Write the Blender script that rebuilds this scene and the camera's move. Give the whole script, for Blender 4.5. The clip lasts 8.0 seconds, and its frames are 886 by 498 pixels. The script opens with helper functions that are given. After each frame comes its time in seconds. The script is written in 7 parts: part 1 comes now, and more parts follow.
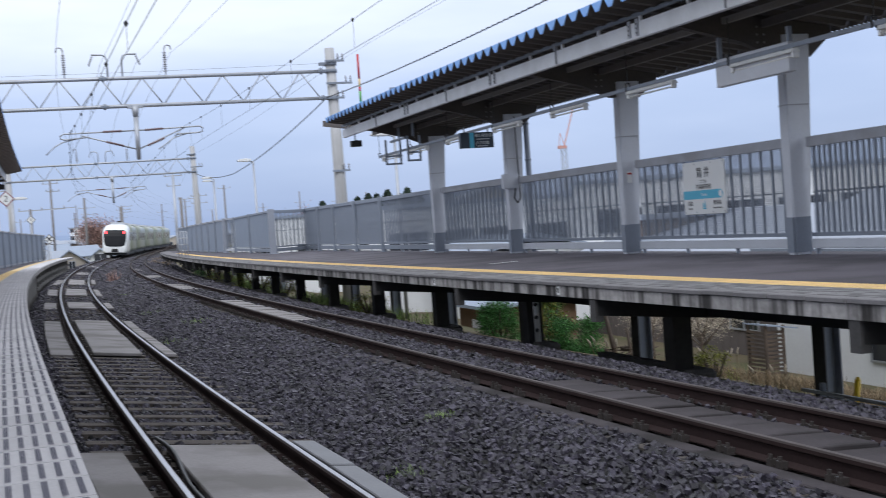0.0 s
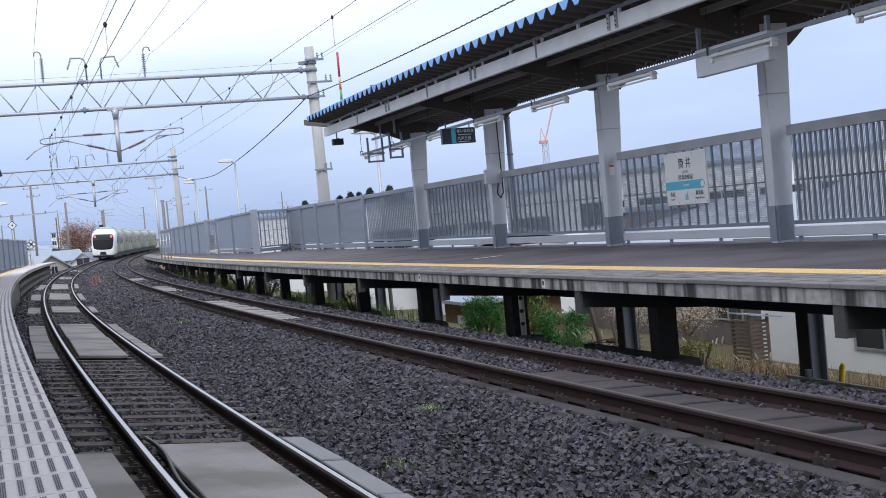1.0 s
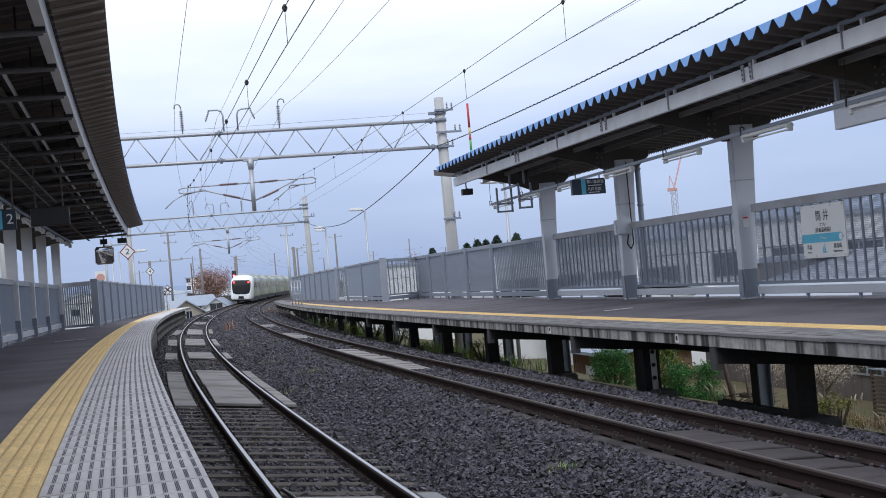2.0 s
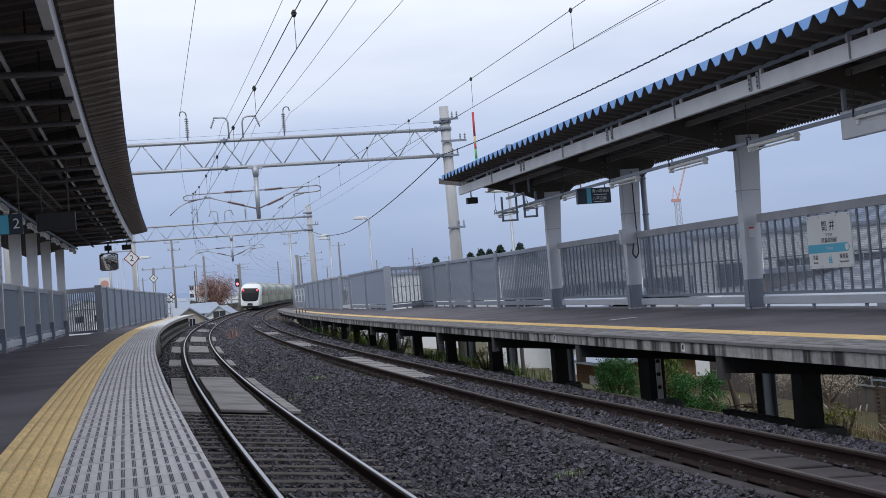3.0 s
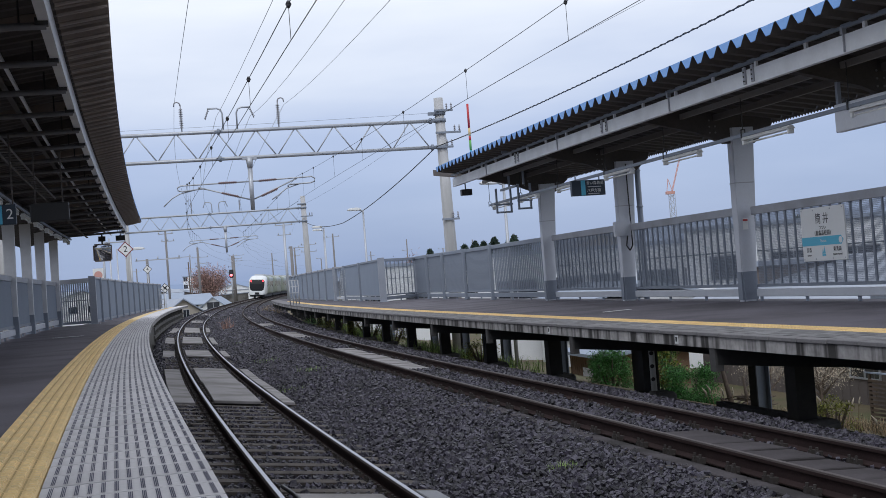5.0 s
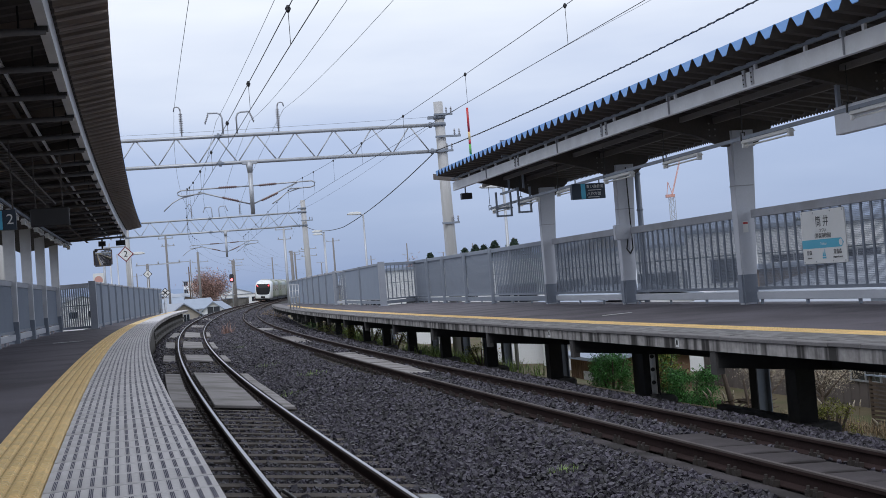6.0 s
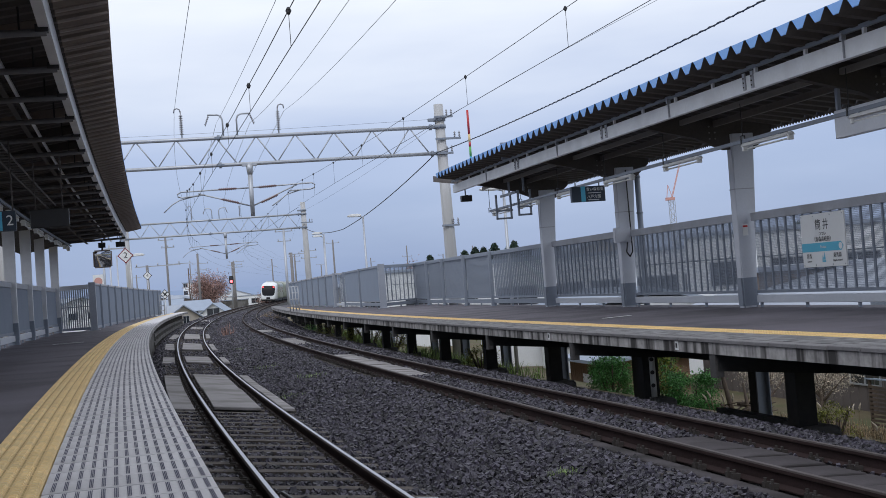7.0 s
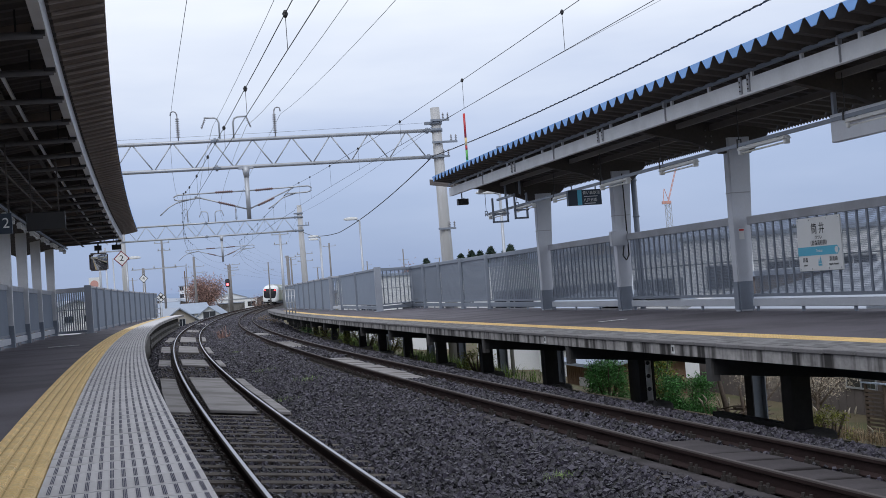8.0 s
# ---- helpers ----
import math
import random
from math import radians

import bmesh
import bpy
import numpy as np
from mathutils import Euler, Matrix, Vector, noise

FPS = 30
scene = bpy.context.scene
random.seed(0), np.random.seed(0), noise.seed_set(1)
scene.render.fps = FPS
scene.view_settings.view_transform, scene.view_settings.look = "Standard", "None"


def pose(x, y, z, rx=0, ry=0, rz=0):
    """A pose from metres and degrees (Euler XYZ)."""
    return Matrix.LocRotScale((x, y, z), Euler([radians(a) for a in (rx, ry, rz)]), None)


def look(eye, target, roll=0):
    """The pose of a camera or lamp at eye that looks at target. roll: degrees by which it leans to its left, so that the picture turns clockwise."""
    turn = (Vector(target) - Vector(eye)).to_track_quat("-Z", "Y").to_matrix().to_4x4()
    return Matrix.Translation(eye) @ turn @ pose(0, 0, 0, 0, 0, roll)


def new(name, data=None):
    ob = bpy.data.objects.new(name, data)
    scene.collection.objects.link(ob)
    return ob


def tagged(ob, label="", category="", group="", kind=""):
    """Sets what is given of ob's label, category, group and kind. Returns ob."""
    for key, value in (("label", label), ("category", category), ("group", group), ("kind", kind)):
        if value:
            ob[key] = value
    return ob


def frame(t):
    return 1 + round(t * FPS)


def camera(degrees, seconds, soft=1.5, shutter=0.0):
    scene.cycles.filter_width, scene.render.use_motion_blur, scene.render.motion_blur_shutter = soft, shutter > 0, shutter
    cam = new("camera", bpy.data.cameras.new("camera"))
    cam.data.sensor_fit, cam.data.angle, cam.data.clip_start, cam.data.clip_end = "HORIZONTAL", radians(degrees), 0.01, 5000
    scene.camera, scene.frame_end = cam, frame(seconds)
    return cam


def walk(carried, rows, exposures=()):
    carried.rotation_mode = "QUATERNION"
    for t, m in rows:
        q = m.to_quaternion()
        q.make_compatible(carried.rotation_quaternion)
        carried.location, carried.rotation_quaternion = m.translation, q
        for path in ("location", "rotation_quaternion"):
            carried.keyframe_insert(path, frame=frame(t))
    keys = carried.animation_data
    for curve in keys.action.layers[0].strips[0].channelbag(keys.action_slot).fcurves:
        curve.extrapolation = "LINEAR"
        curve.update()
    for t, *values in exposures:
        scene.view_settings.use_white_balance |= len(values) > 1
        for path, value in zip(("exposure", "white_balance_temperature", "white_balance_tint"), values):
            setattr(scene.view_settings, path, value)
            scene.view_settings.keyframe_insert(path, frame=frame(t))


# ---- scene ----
# ---- camera ----
EYE_Z = 1.558
cam = camera(39.2, 8.0, soft=0.6, shutter=0.5)


def aim(yaw, pitch, roll, dx=0.0, dy=0.0, dz=0.0):
    """Camera pose: yaw to the left, pitch up, roll about the lens axis, small hand drift."""
    return pose(dx, dy, EYE_Z + dz, 0, 0, yaw) @ pose(0, 0, 0, 90 + pitch) @ pose(0, 0, 0, 0, 0, roll)


PATH = [
    (0.0, aim(-20.024, -1.275, -4.083, 0.140, 0.013, -0.035)),
    (0.1, aim(-20.581, -1.450, -4.234, 0.145, 0.017, -0.039)),
    (0.2, aim(-21.027, -1.647, -4.384, 0.151, 0.021, -0.043)),
    (0.3, aim(-21.269, -1.755, -4.535, 0.156, 0.025, -0.048)),
    (0.4, aim(-21.370, -1.932, -4.685, 0.162, 0.029, -0.052)),
    (0.5, aim(-21.323, -1.996, -4.836, 0.167, 0.033, -0.056)),
    (0.7, aim(-21.039, -1.936, -5.003, 0.147, 0.019, -0.059)),
    (0.9, aim(-20.867, -1.568, -5.170, 0.126, 0.004, -0.062)),
    (1.0, aim(-20.773, -1.462, -5.253, 0.116, -0.003, -0.063)),
    (1.1, aim(-20.637, -1.372, -5.274, 0.096, -0.014, -0.047)),
    (1.2, aim(-20.480, -1.227, -5.295, 0.076, -0.025, -0.031)),
    (1.3, aim(-20.091, -1.011, -5.315, 0.057, -0.037, -0.014)),
    (1.4, aim(-19.275, -0.522, -5.336, 0.037, -0.048, 0.002)),
    (1.5, aim(-18.026, -0.018, -5.357, 0.017, -0.059, 0.018)),
    (1.6, aim(-16.721, 0.428, -5.281, 0.030, -0.051, 0.024)),
    (1.7, aim(-15.511, 0.788, -5.205, 0.043, -0.043, 0.029)),
    (3.0, aim(-15.077, 1.653, -4.522)),
    (3.5, aim(-15.39, 1.61, -4.611)),
    (4.0, aim(-15.352, 1.367, -4.454)),
    (4.5, aim(-15.315, 1.211, -4.316)),
    (6.0, aim(-15.319, 1.428, -4.553)),
    (6.5, aim(-15.324, 1.492, -4.466)),
    (7.0, aim(-15.337, 1.535, -4.395)),
    (7.5, aim(-15.424, 1.586, -4.398)),
    (8.0, aim(-15.514, 1.674, -4.322)),
]
walk(cam, PATH, exposures=((0.0, 0.35), (0.5, 0.50), (1.0, 0.53), (1.5, 0.52), (1.8, 0.40), (3.0, 0.05), (8.0, 0.05)))

# ---- sky and sun: a bright overcast day ----
world = bpy.data.worlds.new("overcast_sky")
scene.world = world
world.use_nodes = True
wn, wl = world.node_tree.nodes, world.node_tree.links
wn.clear()
w_out = wn.new("ShaderNodeOutputWorld")
w_bg = wn.new("ShaderNodeBackground")
w_sky = wn.new("ShaderNodeTexSky")
w_sky.sky_type = "NISHITA"
w_sky.sun_disc = False
w_sky.sun_elevation, w_sky.sun_rotation = radians(32), radians(200)
w_dim = wn.new("ShaderNodeMix")
w_dim.data_type = "RGBA"
w_dim.blend_type = "MULTIPLY"
w_dim.inputs[0].default_value = 1.0
w_dim.inputs[7].default_value = (0.10, 0.10, 0.10, 1)
w_co = wn.new("ShaderNodeTexCoord")
w_sep = wn.new("ShaderNodeSeparateXYZ")
w_map = wn.new("ShaderNodeMapping")
w_map.inputs["Scale"].default_value = (1.0, 1.0, 4.5)
w_noise = wn.new("ShaderNodeTexNoise")
w_noise.inputs["Scale"].default_value = 2.4
w_noise.inputs["Detail"].default_value = 5.0
w_add = wn.new("ShaderNodeMath")
w_add.operation = "MULTIPLY_ADD"
w_add.inputs[1].default_value = 0.20
w_add.inputs[2].default_value = -0.10
w_sum = wn.new("ShaderNodeMath")
w_sum.operation = "ADD"
w_ramp = wn.new("ShaderNodeValToRGB")
w_ramp.color_ramp.elements[0].position = 0.0
w_ramp.color_ramp.elements[0].color = (0.24, 0.325, 0.54, 1)
w_ramp.color_ramp.elements[1].position = 0.24
w_ramp.color_ramp.elements[1].color = (0.83, 0.87, 0.95, 1)
w_mid = w_ramp.color_ramp.elements.new(0.11)
w_mid.color = (0.405, 0.485, 0.695, 1)
w_mix = wn.new("ShaderNodeMix")
w_mix.data_type = "RGBA"
w_mix.inputs[0].default_value = 0.9
wl.new(w_co.outputs["Generated"], w_sep.inputs[0])
wl.new(w_co.outputs["Generated"], w_map.inputs[0])
wl.new(w_map.outputs[0], w_noise.inputs["Vector"])
wl.new(w_noise.outputs[0], w_add.inputs[0])
wl.new(w_sep.outputs[2], w_sum.inputs[0])
wl.new(w_add.outputs[0], w_sum.inputs[1])
wl.new(w_sum.outputs[0], w_ramp.inputs[0])
wl.new(w_sky.outputs[0], w_dim.inputs[6])
wl.new(w_dim.outputs[2], w_mix.inputs[6])
wl.new(w_ramp.outputs[0], w_mix.inputs[7])
wl.new(w_mix.outputs[2], w_bg.inputs[0])
wl.new(w_bg.outputs[0], w_out.inputs[0])
w_bg.inputs[1].default_value = 1.12

sun = new("sun", bpy.data.lights.new("sun", "SUN"))
sun.data.energy, sun.data.angle, sun.data.color = 0.8, radians(25), (0.96, 0.98, 1.0)
sun.matrix_world = look((0, 0, 60), (25, 50, 0))


# ---- materials ----
def mat(name, color, rough=0.7, metal=0.0, vary=0.25, scale=3.0, fine=40.0, bump=0.15, tint=None, streak=0.0, islands=False, spread=(0.3, 2.3),
        objects=False, glow=0.0, spec=0.5):
    """A node material: two scales of colour variation, bump, optional vertical streaks of another tint."""
    m = bpy.data.materials.new(name)
    m.use_nodes = True
    n, k = m.node_tree.nodes, m.node_tree.links
    b = n["Principled BSDF"]
    b.inputs["Roughness"].default_value, b.inputs["Metallic"].default_value = rough, metal
    b.inputs["Specular IOR Level"].default_value = spec
    co = n.new("ShaderNodeTexCoord")
    n1, n2 = n.new("ShaderNodeTexNoise"), n.new("ShaderNodeTexNoise")
    for node, sc in ((n1, scale), (n2, fine)):
        node.inputs["Scale"].default_value = sc
        node.inputs["Detail"].default_value = 5.0
        k.new(co.outputs["Object"], node.inputs["Vector"])
    total = n.new("ShaderNodeMath")
    total.operation = "MULTIPLY_ADD"
    k.new(n1.outputs[0], total.inputs[0])
    total.inputs[1].default_value = 1.2
    k.new(n2.outputs[0], total.inputs[2])
    ramp = n.new("ShaderNodeMapRange")
    ramp.inputs[1].default_value, ramp.inputs[2].default_value = 0.55, 1.65
    ramp.inputs[3].default_value, ramp.inputs[4].default_value = 1 - vary, 1 + vary
    k.new(total.outputs[0], ramp.inputs[0])
    base = n.new("ShaderNodeMix")
    base.data_type, base.blend_type = "RGBA", "MULTIPLY"
    base.inputs[0].default_value = 1.0
    base.inputs[6].default_value = (*color, 1)
    k.new(ramp.outputs[0], base.inputs[7])
    last = base.outputs[2]
    if tint:
        t = n.new("ShaderNodeTexNoise")
        t.inputs["Scale"].default_value = scale * 0.8
        t.inputs["Detail"].default_value = 6.0
        mp = n.new("ShaderNodeMapping")
        mp.inputs["Scale"].default_value = (1, 1, 1) if not streak else (streak, streak, 0.25)
        mp.inputs["Location"].default_value = (3.3, 7.1, 1.7)
        k.new(co.outputs["Object"], mp.inputs[0])
        k.new(mp.outputs[0], t.inputs["Vector"])
        r = n.new("ShaderNodeMapRange")
        r.inputs[1].default_value, r.inputs[2].default_value = 0.45, 0.62
        k.new(t.outputs[0], r.inputs[0])
        mix = n.new("ShaderNodeMix")
        mix.data_type = "RGBA"
        k.new(r.outputs[0], mix.inputs[0])
        k.new(last, mix.inputs[6])
        mix.inputs[7].default_value = (*tint, 1)
        last = mix.outputs[2]
    if islands or objects:
        src = n.new("ShaderNodeNewGeometry").outputs["Random Per Island"] if islands else n.new("ShaderNodeObjectInfo").outputs["Random"]
        r = n.new("ShaderNodeMapRange")
        r.inputs[3].default_value, r.inputs[4].default_value = spread if islands else (0.92, 1.07)
        k.new(src, r.inputs[0])
        mul = n.new("ShaderNodeMix")
        mul.data_type, mul.blend_type = "RGBA", "MULTIPLY"
        mul.inputs[0].default_value = 1.0
        k.new(last, mul.inputs[6])
        k.new(r.outputs[0], mul.inputs[7])
        last = mul.outputs[2]
    k.new(last, b.inputs["Base Color"])
    if bump:
        bp = n.new("ShaderNodeBump")
        bp.inputs["Strength"].default_value = bump
        bp.inputs["Distance"].default_value = 0.01
        k.new(n2.outputs[0], bp.inputs["Height"])
        k.new(bp.outputs[0], b.inputs["Normal"])
    if glow:
        b.inputs["Emission Color"].default_value = (*color, 1)
        b.inputs["Emission Strength"].default_value = glow
    return m


GRAVEL = mat("ballast_stone", (0.0285, 0.0258, 0.0365), 0.5, vary=0.6, scale=6, fine=60, bump=0.6, islands=True, spread=(0.22, 2.6))
# bed coloured darker than the stones to give shade in their gaps
BED = mat("ballast_bed", (0.013, 0.0125, 0.015), 0.95, vary=0.55, scale=2.0, fine=38, bump=1.0, tint=(0.015, 0.014, 0.013))
SOIL = mat("soil_and_dry_grass", (0.13, 0.105, 0.06), 0.95, vary=0.5, scale=0.6, fine=14, bump=0.8, tint=(0.095, 0.10, 0.04))
LAND = mat("far_land", (0.12, 0.12, 0.09), 0.95, vary=0.4, scale=0.05, fine=0.6, bump=0.2, tint=(0.2, 0.19, 0.17))
RAIL_SIDE = mat("rusty_rail", (0.038, 0.025, 0.025), 0.9, 0.0, spec=0.12, vary=0.3, scale=4, fine=60)
RAIL_TOP = mat("polished_rail_head", (0.40, 0.41, 0.45), 0.32, 1.0, vary=0.15, scale=2, fine=30, bump=0.03)
RAIL_DULL = mat("dull_rail_head", (0.045, 0.036, 0.035), 0.75, 0.0, spec=0.12, vary=0.25, scale=2, fine=30, bump=0.05)
RAIL_SEMI = mat("half_dull_rail_head", (0.095, 0.082, 0.082), 0.65, 0.0, spec=0.2, vary=0.25, scale=2, fine=30, bump=0.05)
SLEEPER = mat("weathered_sleeper", (0.088, 0.074, 0.066), 0.9, vary=0.45, scale=5, fine=50, bump=0.5, tint=(0.045, 0.037, 0.033), objects=True)
CLIP = mat("rail_clip_steel", (0.045, 0.038, 0.036), 0.7, 0.2, vary=0.3)
PLATE = mat("grey_cover_plate", (0.25, 0.235, 0.24), 0.75, vary=0.2, scale=1.5, fine=30, bump=0.1, tint=(0.15, 0.14, 0.135), objects=True)
PLATE_L = mat("pale_galvanised_plate", (0.20, 0.205, 0.225), 0.55, 0.2, vary=0.2, scale=2, fine=30, bump=0.08, objects=True)
DUSTY = mat("dusty_concrete_plate", (0.070, 0.062, 0.068), 0.95, spec=0.2, vary=0.3, scale=1.5, fine=25, tint=(0.036, 0.033, 0.034), objects=True)
ASPHALT = mat("platform_asphalt", (0.110, 0.101, 0.124), 0.8, vary=0.35, scale=0.9, fine=110, bump=0.4, tint=(0.066, 0.060, 0.073))
SLAB = mat("pale_platform_slab", (0.62, 0.605, 0.625), 0.75, vary=0.16, scale=1.3, fine=45, bump=0.15, tint=(0.54, 0.525, 0.54), objects=True)
GRIP = mat("dark_grip_strip", (0.085, 0.085, 0.13), 0.8, vary=0.2, scale=9)
YELLOW = mat("yellow_tactile_tile", (0.80, 0.59, 0.29), 0.75, vary=0.14, scale=7, fine=70, bump=0.2, tint=(0.70, 0.53, 0.28), objects=True)
GRIME_SHADE = mat("brown_grime_and_shade", (0.50, 0.355, 0.155), 0.9, vary=0.35, scale=6, fine=50)
PAVER = mat("grey_paver", (0.185, 0.178, 0.186), 0.85, vary=0.3, scale=5, fine=60, bump=0.3, objects=True)
CONCRETE = mat("stained_concrete", (0.385, 0.37, 0.37), 0.88, vary=0.6, scale=1.0, fine=12, bump=0.4, tint=(0.045, 0.042, 0.042), streak=7.0)
PIER_C = mat("dark_weathered_concrete", (0.16, 0.155, 0.15), 0.9, vary=0.3, scale=1.5, fine=20, tint=(0.08, 0.075, 0.07))
STEEL = mat("grey_painted_steel", (0.56, 0.585, 0.645), 0.45, 0.0, vary=0.08, scale=2, fine=25, bump=0.04)
STEEL_D = mat("blue_grey_painted_steel", (0.22, 0.25, 0.305), 0.5, 0.0, vary=0.14, scale=2, fine=25, bump=0.05)
RAIL_G = mat("mid_grey_rail_paint", (0.37, 0.385, 0.43), 0.5, 0.0, vary=0.12, scale=1.5, fine=20, bump=0.05, tint=(0.31, 0.315, 0.34))
PANEL = mat("grey_fence_panel", (0.235, 0.275, 0.345), 0.5, 0.0, vary=0.08, scale=1.2, fine=20, bump=0.03)
BEAM = mat("pale_grey_beam_paint", (0.72, 0.735, 0.77), 0.45, vary=0.08, scale=2, fine=20, bump=0.04, tint=(0.64, 0.65, 0.68))
# underside colour darkened for the deep shade beneath the roofs
UNDER = mat("shade_dark_underside", (0.075, 0.066, 0.062), 0.8, vary=0.25, scale=1.5, fine=18)
GIRDER = mat("black_trestle_steel", (0.030, 0.030, 0.032), 0.7, 0.1, vary=0.4, scale=2, fine=15)
UNDER_R = mat("grey_roof_underside", (0.15, 0.135, 0.132), 0.75, vary=0.2, scale=1.5, fine=18)
POLE_D = mat("grey_brown_pole", (0.22, 0.21, 0.21), 0.85, vary=0.15, scale=1.5, fine=25)
TRAIN_G = mat("black_train_glass", (0.012, 0.013, 0.016), 0.35, vary=0.1, bump=0, spec=0.25)
BRACKET = mat("dark_bracket_concrete", (0.065, 0.063, 0.065), 0.85, vary=0.3, scale=3, fine=30)
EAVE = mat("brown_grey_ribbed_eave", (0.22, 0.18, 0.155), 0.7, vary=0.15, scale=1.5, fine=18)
ROOF_BLUE = mat("blue_roof_sheet", (0.13, 0.30, 0.66), 0.45, vary=0.06, scale=2, fine=15, bump=0.03)
CAP_BLUE = mat("pale_blue_flute_closer", (0.22, 0.44, 0.86), 0.5, vary=0.06, scale=3, fine=20, bump=0.02)
WHITE = mat("white_enamel", (0.78, 0.79, 0.79), 0.4, vary=0.03, scale=2, fine=20, bump=0.02)
BLACK = mat("black_plastic", (0.018, 0.018, 0.02), 0.5, vary=0.2)
INK = mat("black_ink", (0.03, 0.03, 0.035), 0.6, vary=0.1, bump=0)
SIGN_BLUE = mat("sky_blue_print", (0.10, 0.47, 0.66), 0.5, vary=0.04, bump=0)
SIGN_NAVY = mat("navy_sign_face", (0.022, 0.035, 0.055), 0.35, vary=0.1, bump=0)
RED = mat("red_paint", (0.55, 0.05, 0.05), 0.5, vary=0.08)
# crane red with distance haze mixed into the colour; billboard disc shares it
ORANGE = mat("haze_paled_crane_red", (0.60, 0.32, 0.28), 0.6, vary=0.1)
GALV = mat("galvanised_steel", (0.44, 0.46, 0.50), 0.45, 0.5, vary=0.15, scale=4, fine=30, bump=0.05)
POLE_C = mat("spun_concrete_pole", (0.47, 0.47, 0.48), 0.85, vary=0.14, scale=1.5, fine=25, tint=(0.40, 0.40, 0.40), streak=3)
WIRE = mat("dark_wire", (0.05, 0.05, 0.055), 0.6, 0.4, vary=0.1, bump=0)
INSUL = mat("grey_porcelain", (0.30, 0.30, 0.33), 0.25, vary=0.1, bump=0)
TUBE = mat("white_lamp_tube", (0.75, 0.76, 0.74), 0.35, vary=0.03, bump=0)
WOOD_D = mat("dark_stained_boards", (0.11, 0.085, 0.07), 0.85, vary=0.3, scale=2, fine=30, tint=(0.15, 0.11, 0.085))
WOOD_B = mat("brown_boards", (0.24, 0.15, 0.10), 0.85, vary=0.25, scale=2, fine=30, objects=True)
WALL_W = mat("white_render_wall", (0.80, 0.82, 0.85), 0.85, vary=0.08, scale=1, fine=15)
WALL_B = mat("beige_siding", (0.42, 0.38, 0.33), 0.85, vary=0.12, scale=1, fine=15)
WALL_BR = mat("brown_siding", (0.14, 0.12, 0.115), 0.8, vary=0.15, scale=1, fine=15)
ROOF_G = mat("blue_grey_metal_roof", (0.30, 0.34, 0.42), 0.45, 0.1, vary=0.12, scale=1, fine=10)
ROOF_S = mat("pale_metal_roof", (0.31, 0.365, 0.46), 0.7, 0.0, vary=0.1, scale=1, fine=10)
GLASS_D = mat("dark_window_glass", (0.03, 0.035, 0.045), 0.08, vary=0.1, bump=0, spec=0.8)
BARK = mat("grey_brown_bark", (0.13, 0.10, 0.08), 0.9, vary=0.35, scale=6, fine=40, bump=0.6)
LEAF = mat("dark_green_leaves", (0.060, 0.19, 0.045), 0.6, vary=0.3, scale=4, fine=30, bump=0, islands=True)
LEAF_Y = mat("yellow_green_leaves", (0.16, 0.17, 0.03), 0.6, vary=0.3, scale=4, fine=30, bump=0, islands=True)
PINE = mat("dark_conifer_needles", (0.022, 0.040, 0.028), 0.8, vary=0.3, scale=4, fine=30, bump=0, islands=True)
# twig colour paled to include the haze over the far trees
TWIG = mat("reddish_bare_twigs", (0.25, 0.16, 0.14), 0.9, vary=0.3, scale=4, fine=30, bump=0, islands=True)
STRAW = mat("straw_grass", (0.23, 0.17, 0.105), 0.85, vary=0.3, scale=4, fine=30, bump=0, islands=True)
PLUME = mat("pale_reed_plume", (0.42, 0.37, 0.30), 0.9, vary=0.2, scale=9, fine=60, bump=0.2, islands=True)
WEED = mat("weed_green", (0.20, 0.29, 0.09), 0.7, vary=0.3, scale=4, fine=30, bump=0, islands=True)
TRAIN_B = mat("champagne_green_train_paint", (0.33, 0.36, 0.30), 0.3, 0.2, vary=0.05, scale=0.5, fine=8, bump=0.01)
TRAIN_W = mat("white_train_paint", (0.82, 0.84, 0.84), 0.25, 0.1, vary=0.03, bump=0.01)
TAIL = mat("red_tail_lamp", (1.0, 0.05, 0.06), 0.4, bump=0, vary=0, glow=3.5)
SIGNAL = mat("red_signal_lens", (1.0, 0.06, 0.07), 0.4, bump=0, vary=0, glow=9.0)
HILL = mat("hazy_blue_hills", (0.24, 0.31, 0.45), 1.0, vary=0.05, scale=0.002, fine=0.01, bump=0)


# ---- the line of the curve ----
RAD, CX, EASE = 770.466, 1.115, 0.636e-6


def spot(u, s, z=0.0):
    """World place from u (metres right of the near rail), s (metres along the curve) and height."""
    r = RAD - u + EASE * s ** 3
    a = s / RAD
    return Vector((CX + RAD - r * math.cos(a), r * math.sin(a), z + 0.003 * max(0.0, s - 100)))


def stand(u, s, z=0.0, turn=0.0):
    """Pose at a spot, x to the right of the line, y along it."""
    d = spot(u, s + 0.5) - spot(u, s - 0.5)
    return Matrix.Translation(spot(u, s, z)) @ pose(0, 0, 0, 0, 0, math.degrees(math.atan2(-d.x, d.y)) + turn)


# ---- mesh helpers ----
def box(bm, x0, y0, z0, x1, y1, z1, m=0, mi=None):
    pts = [(x, y, z) for z in (z0, z1) for y in (y0, y1) for x in (x0, x1)]
    vs = [bm.verts.new(mi @ Vector(p) if mi else p) for p in pts]
    for f in ((0, 2, 3, 1), (4, 5, 7, 6), (0, 1, 5, 4), (2, 6, 7, 3), (0, 4, 6, 2), (1, 3, 7, 5)):
        bm.faces.new([vs[i] for i in f]).material_index = m
    return vs


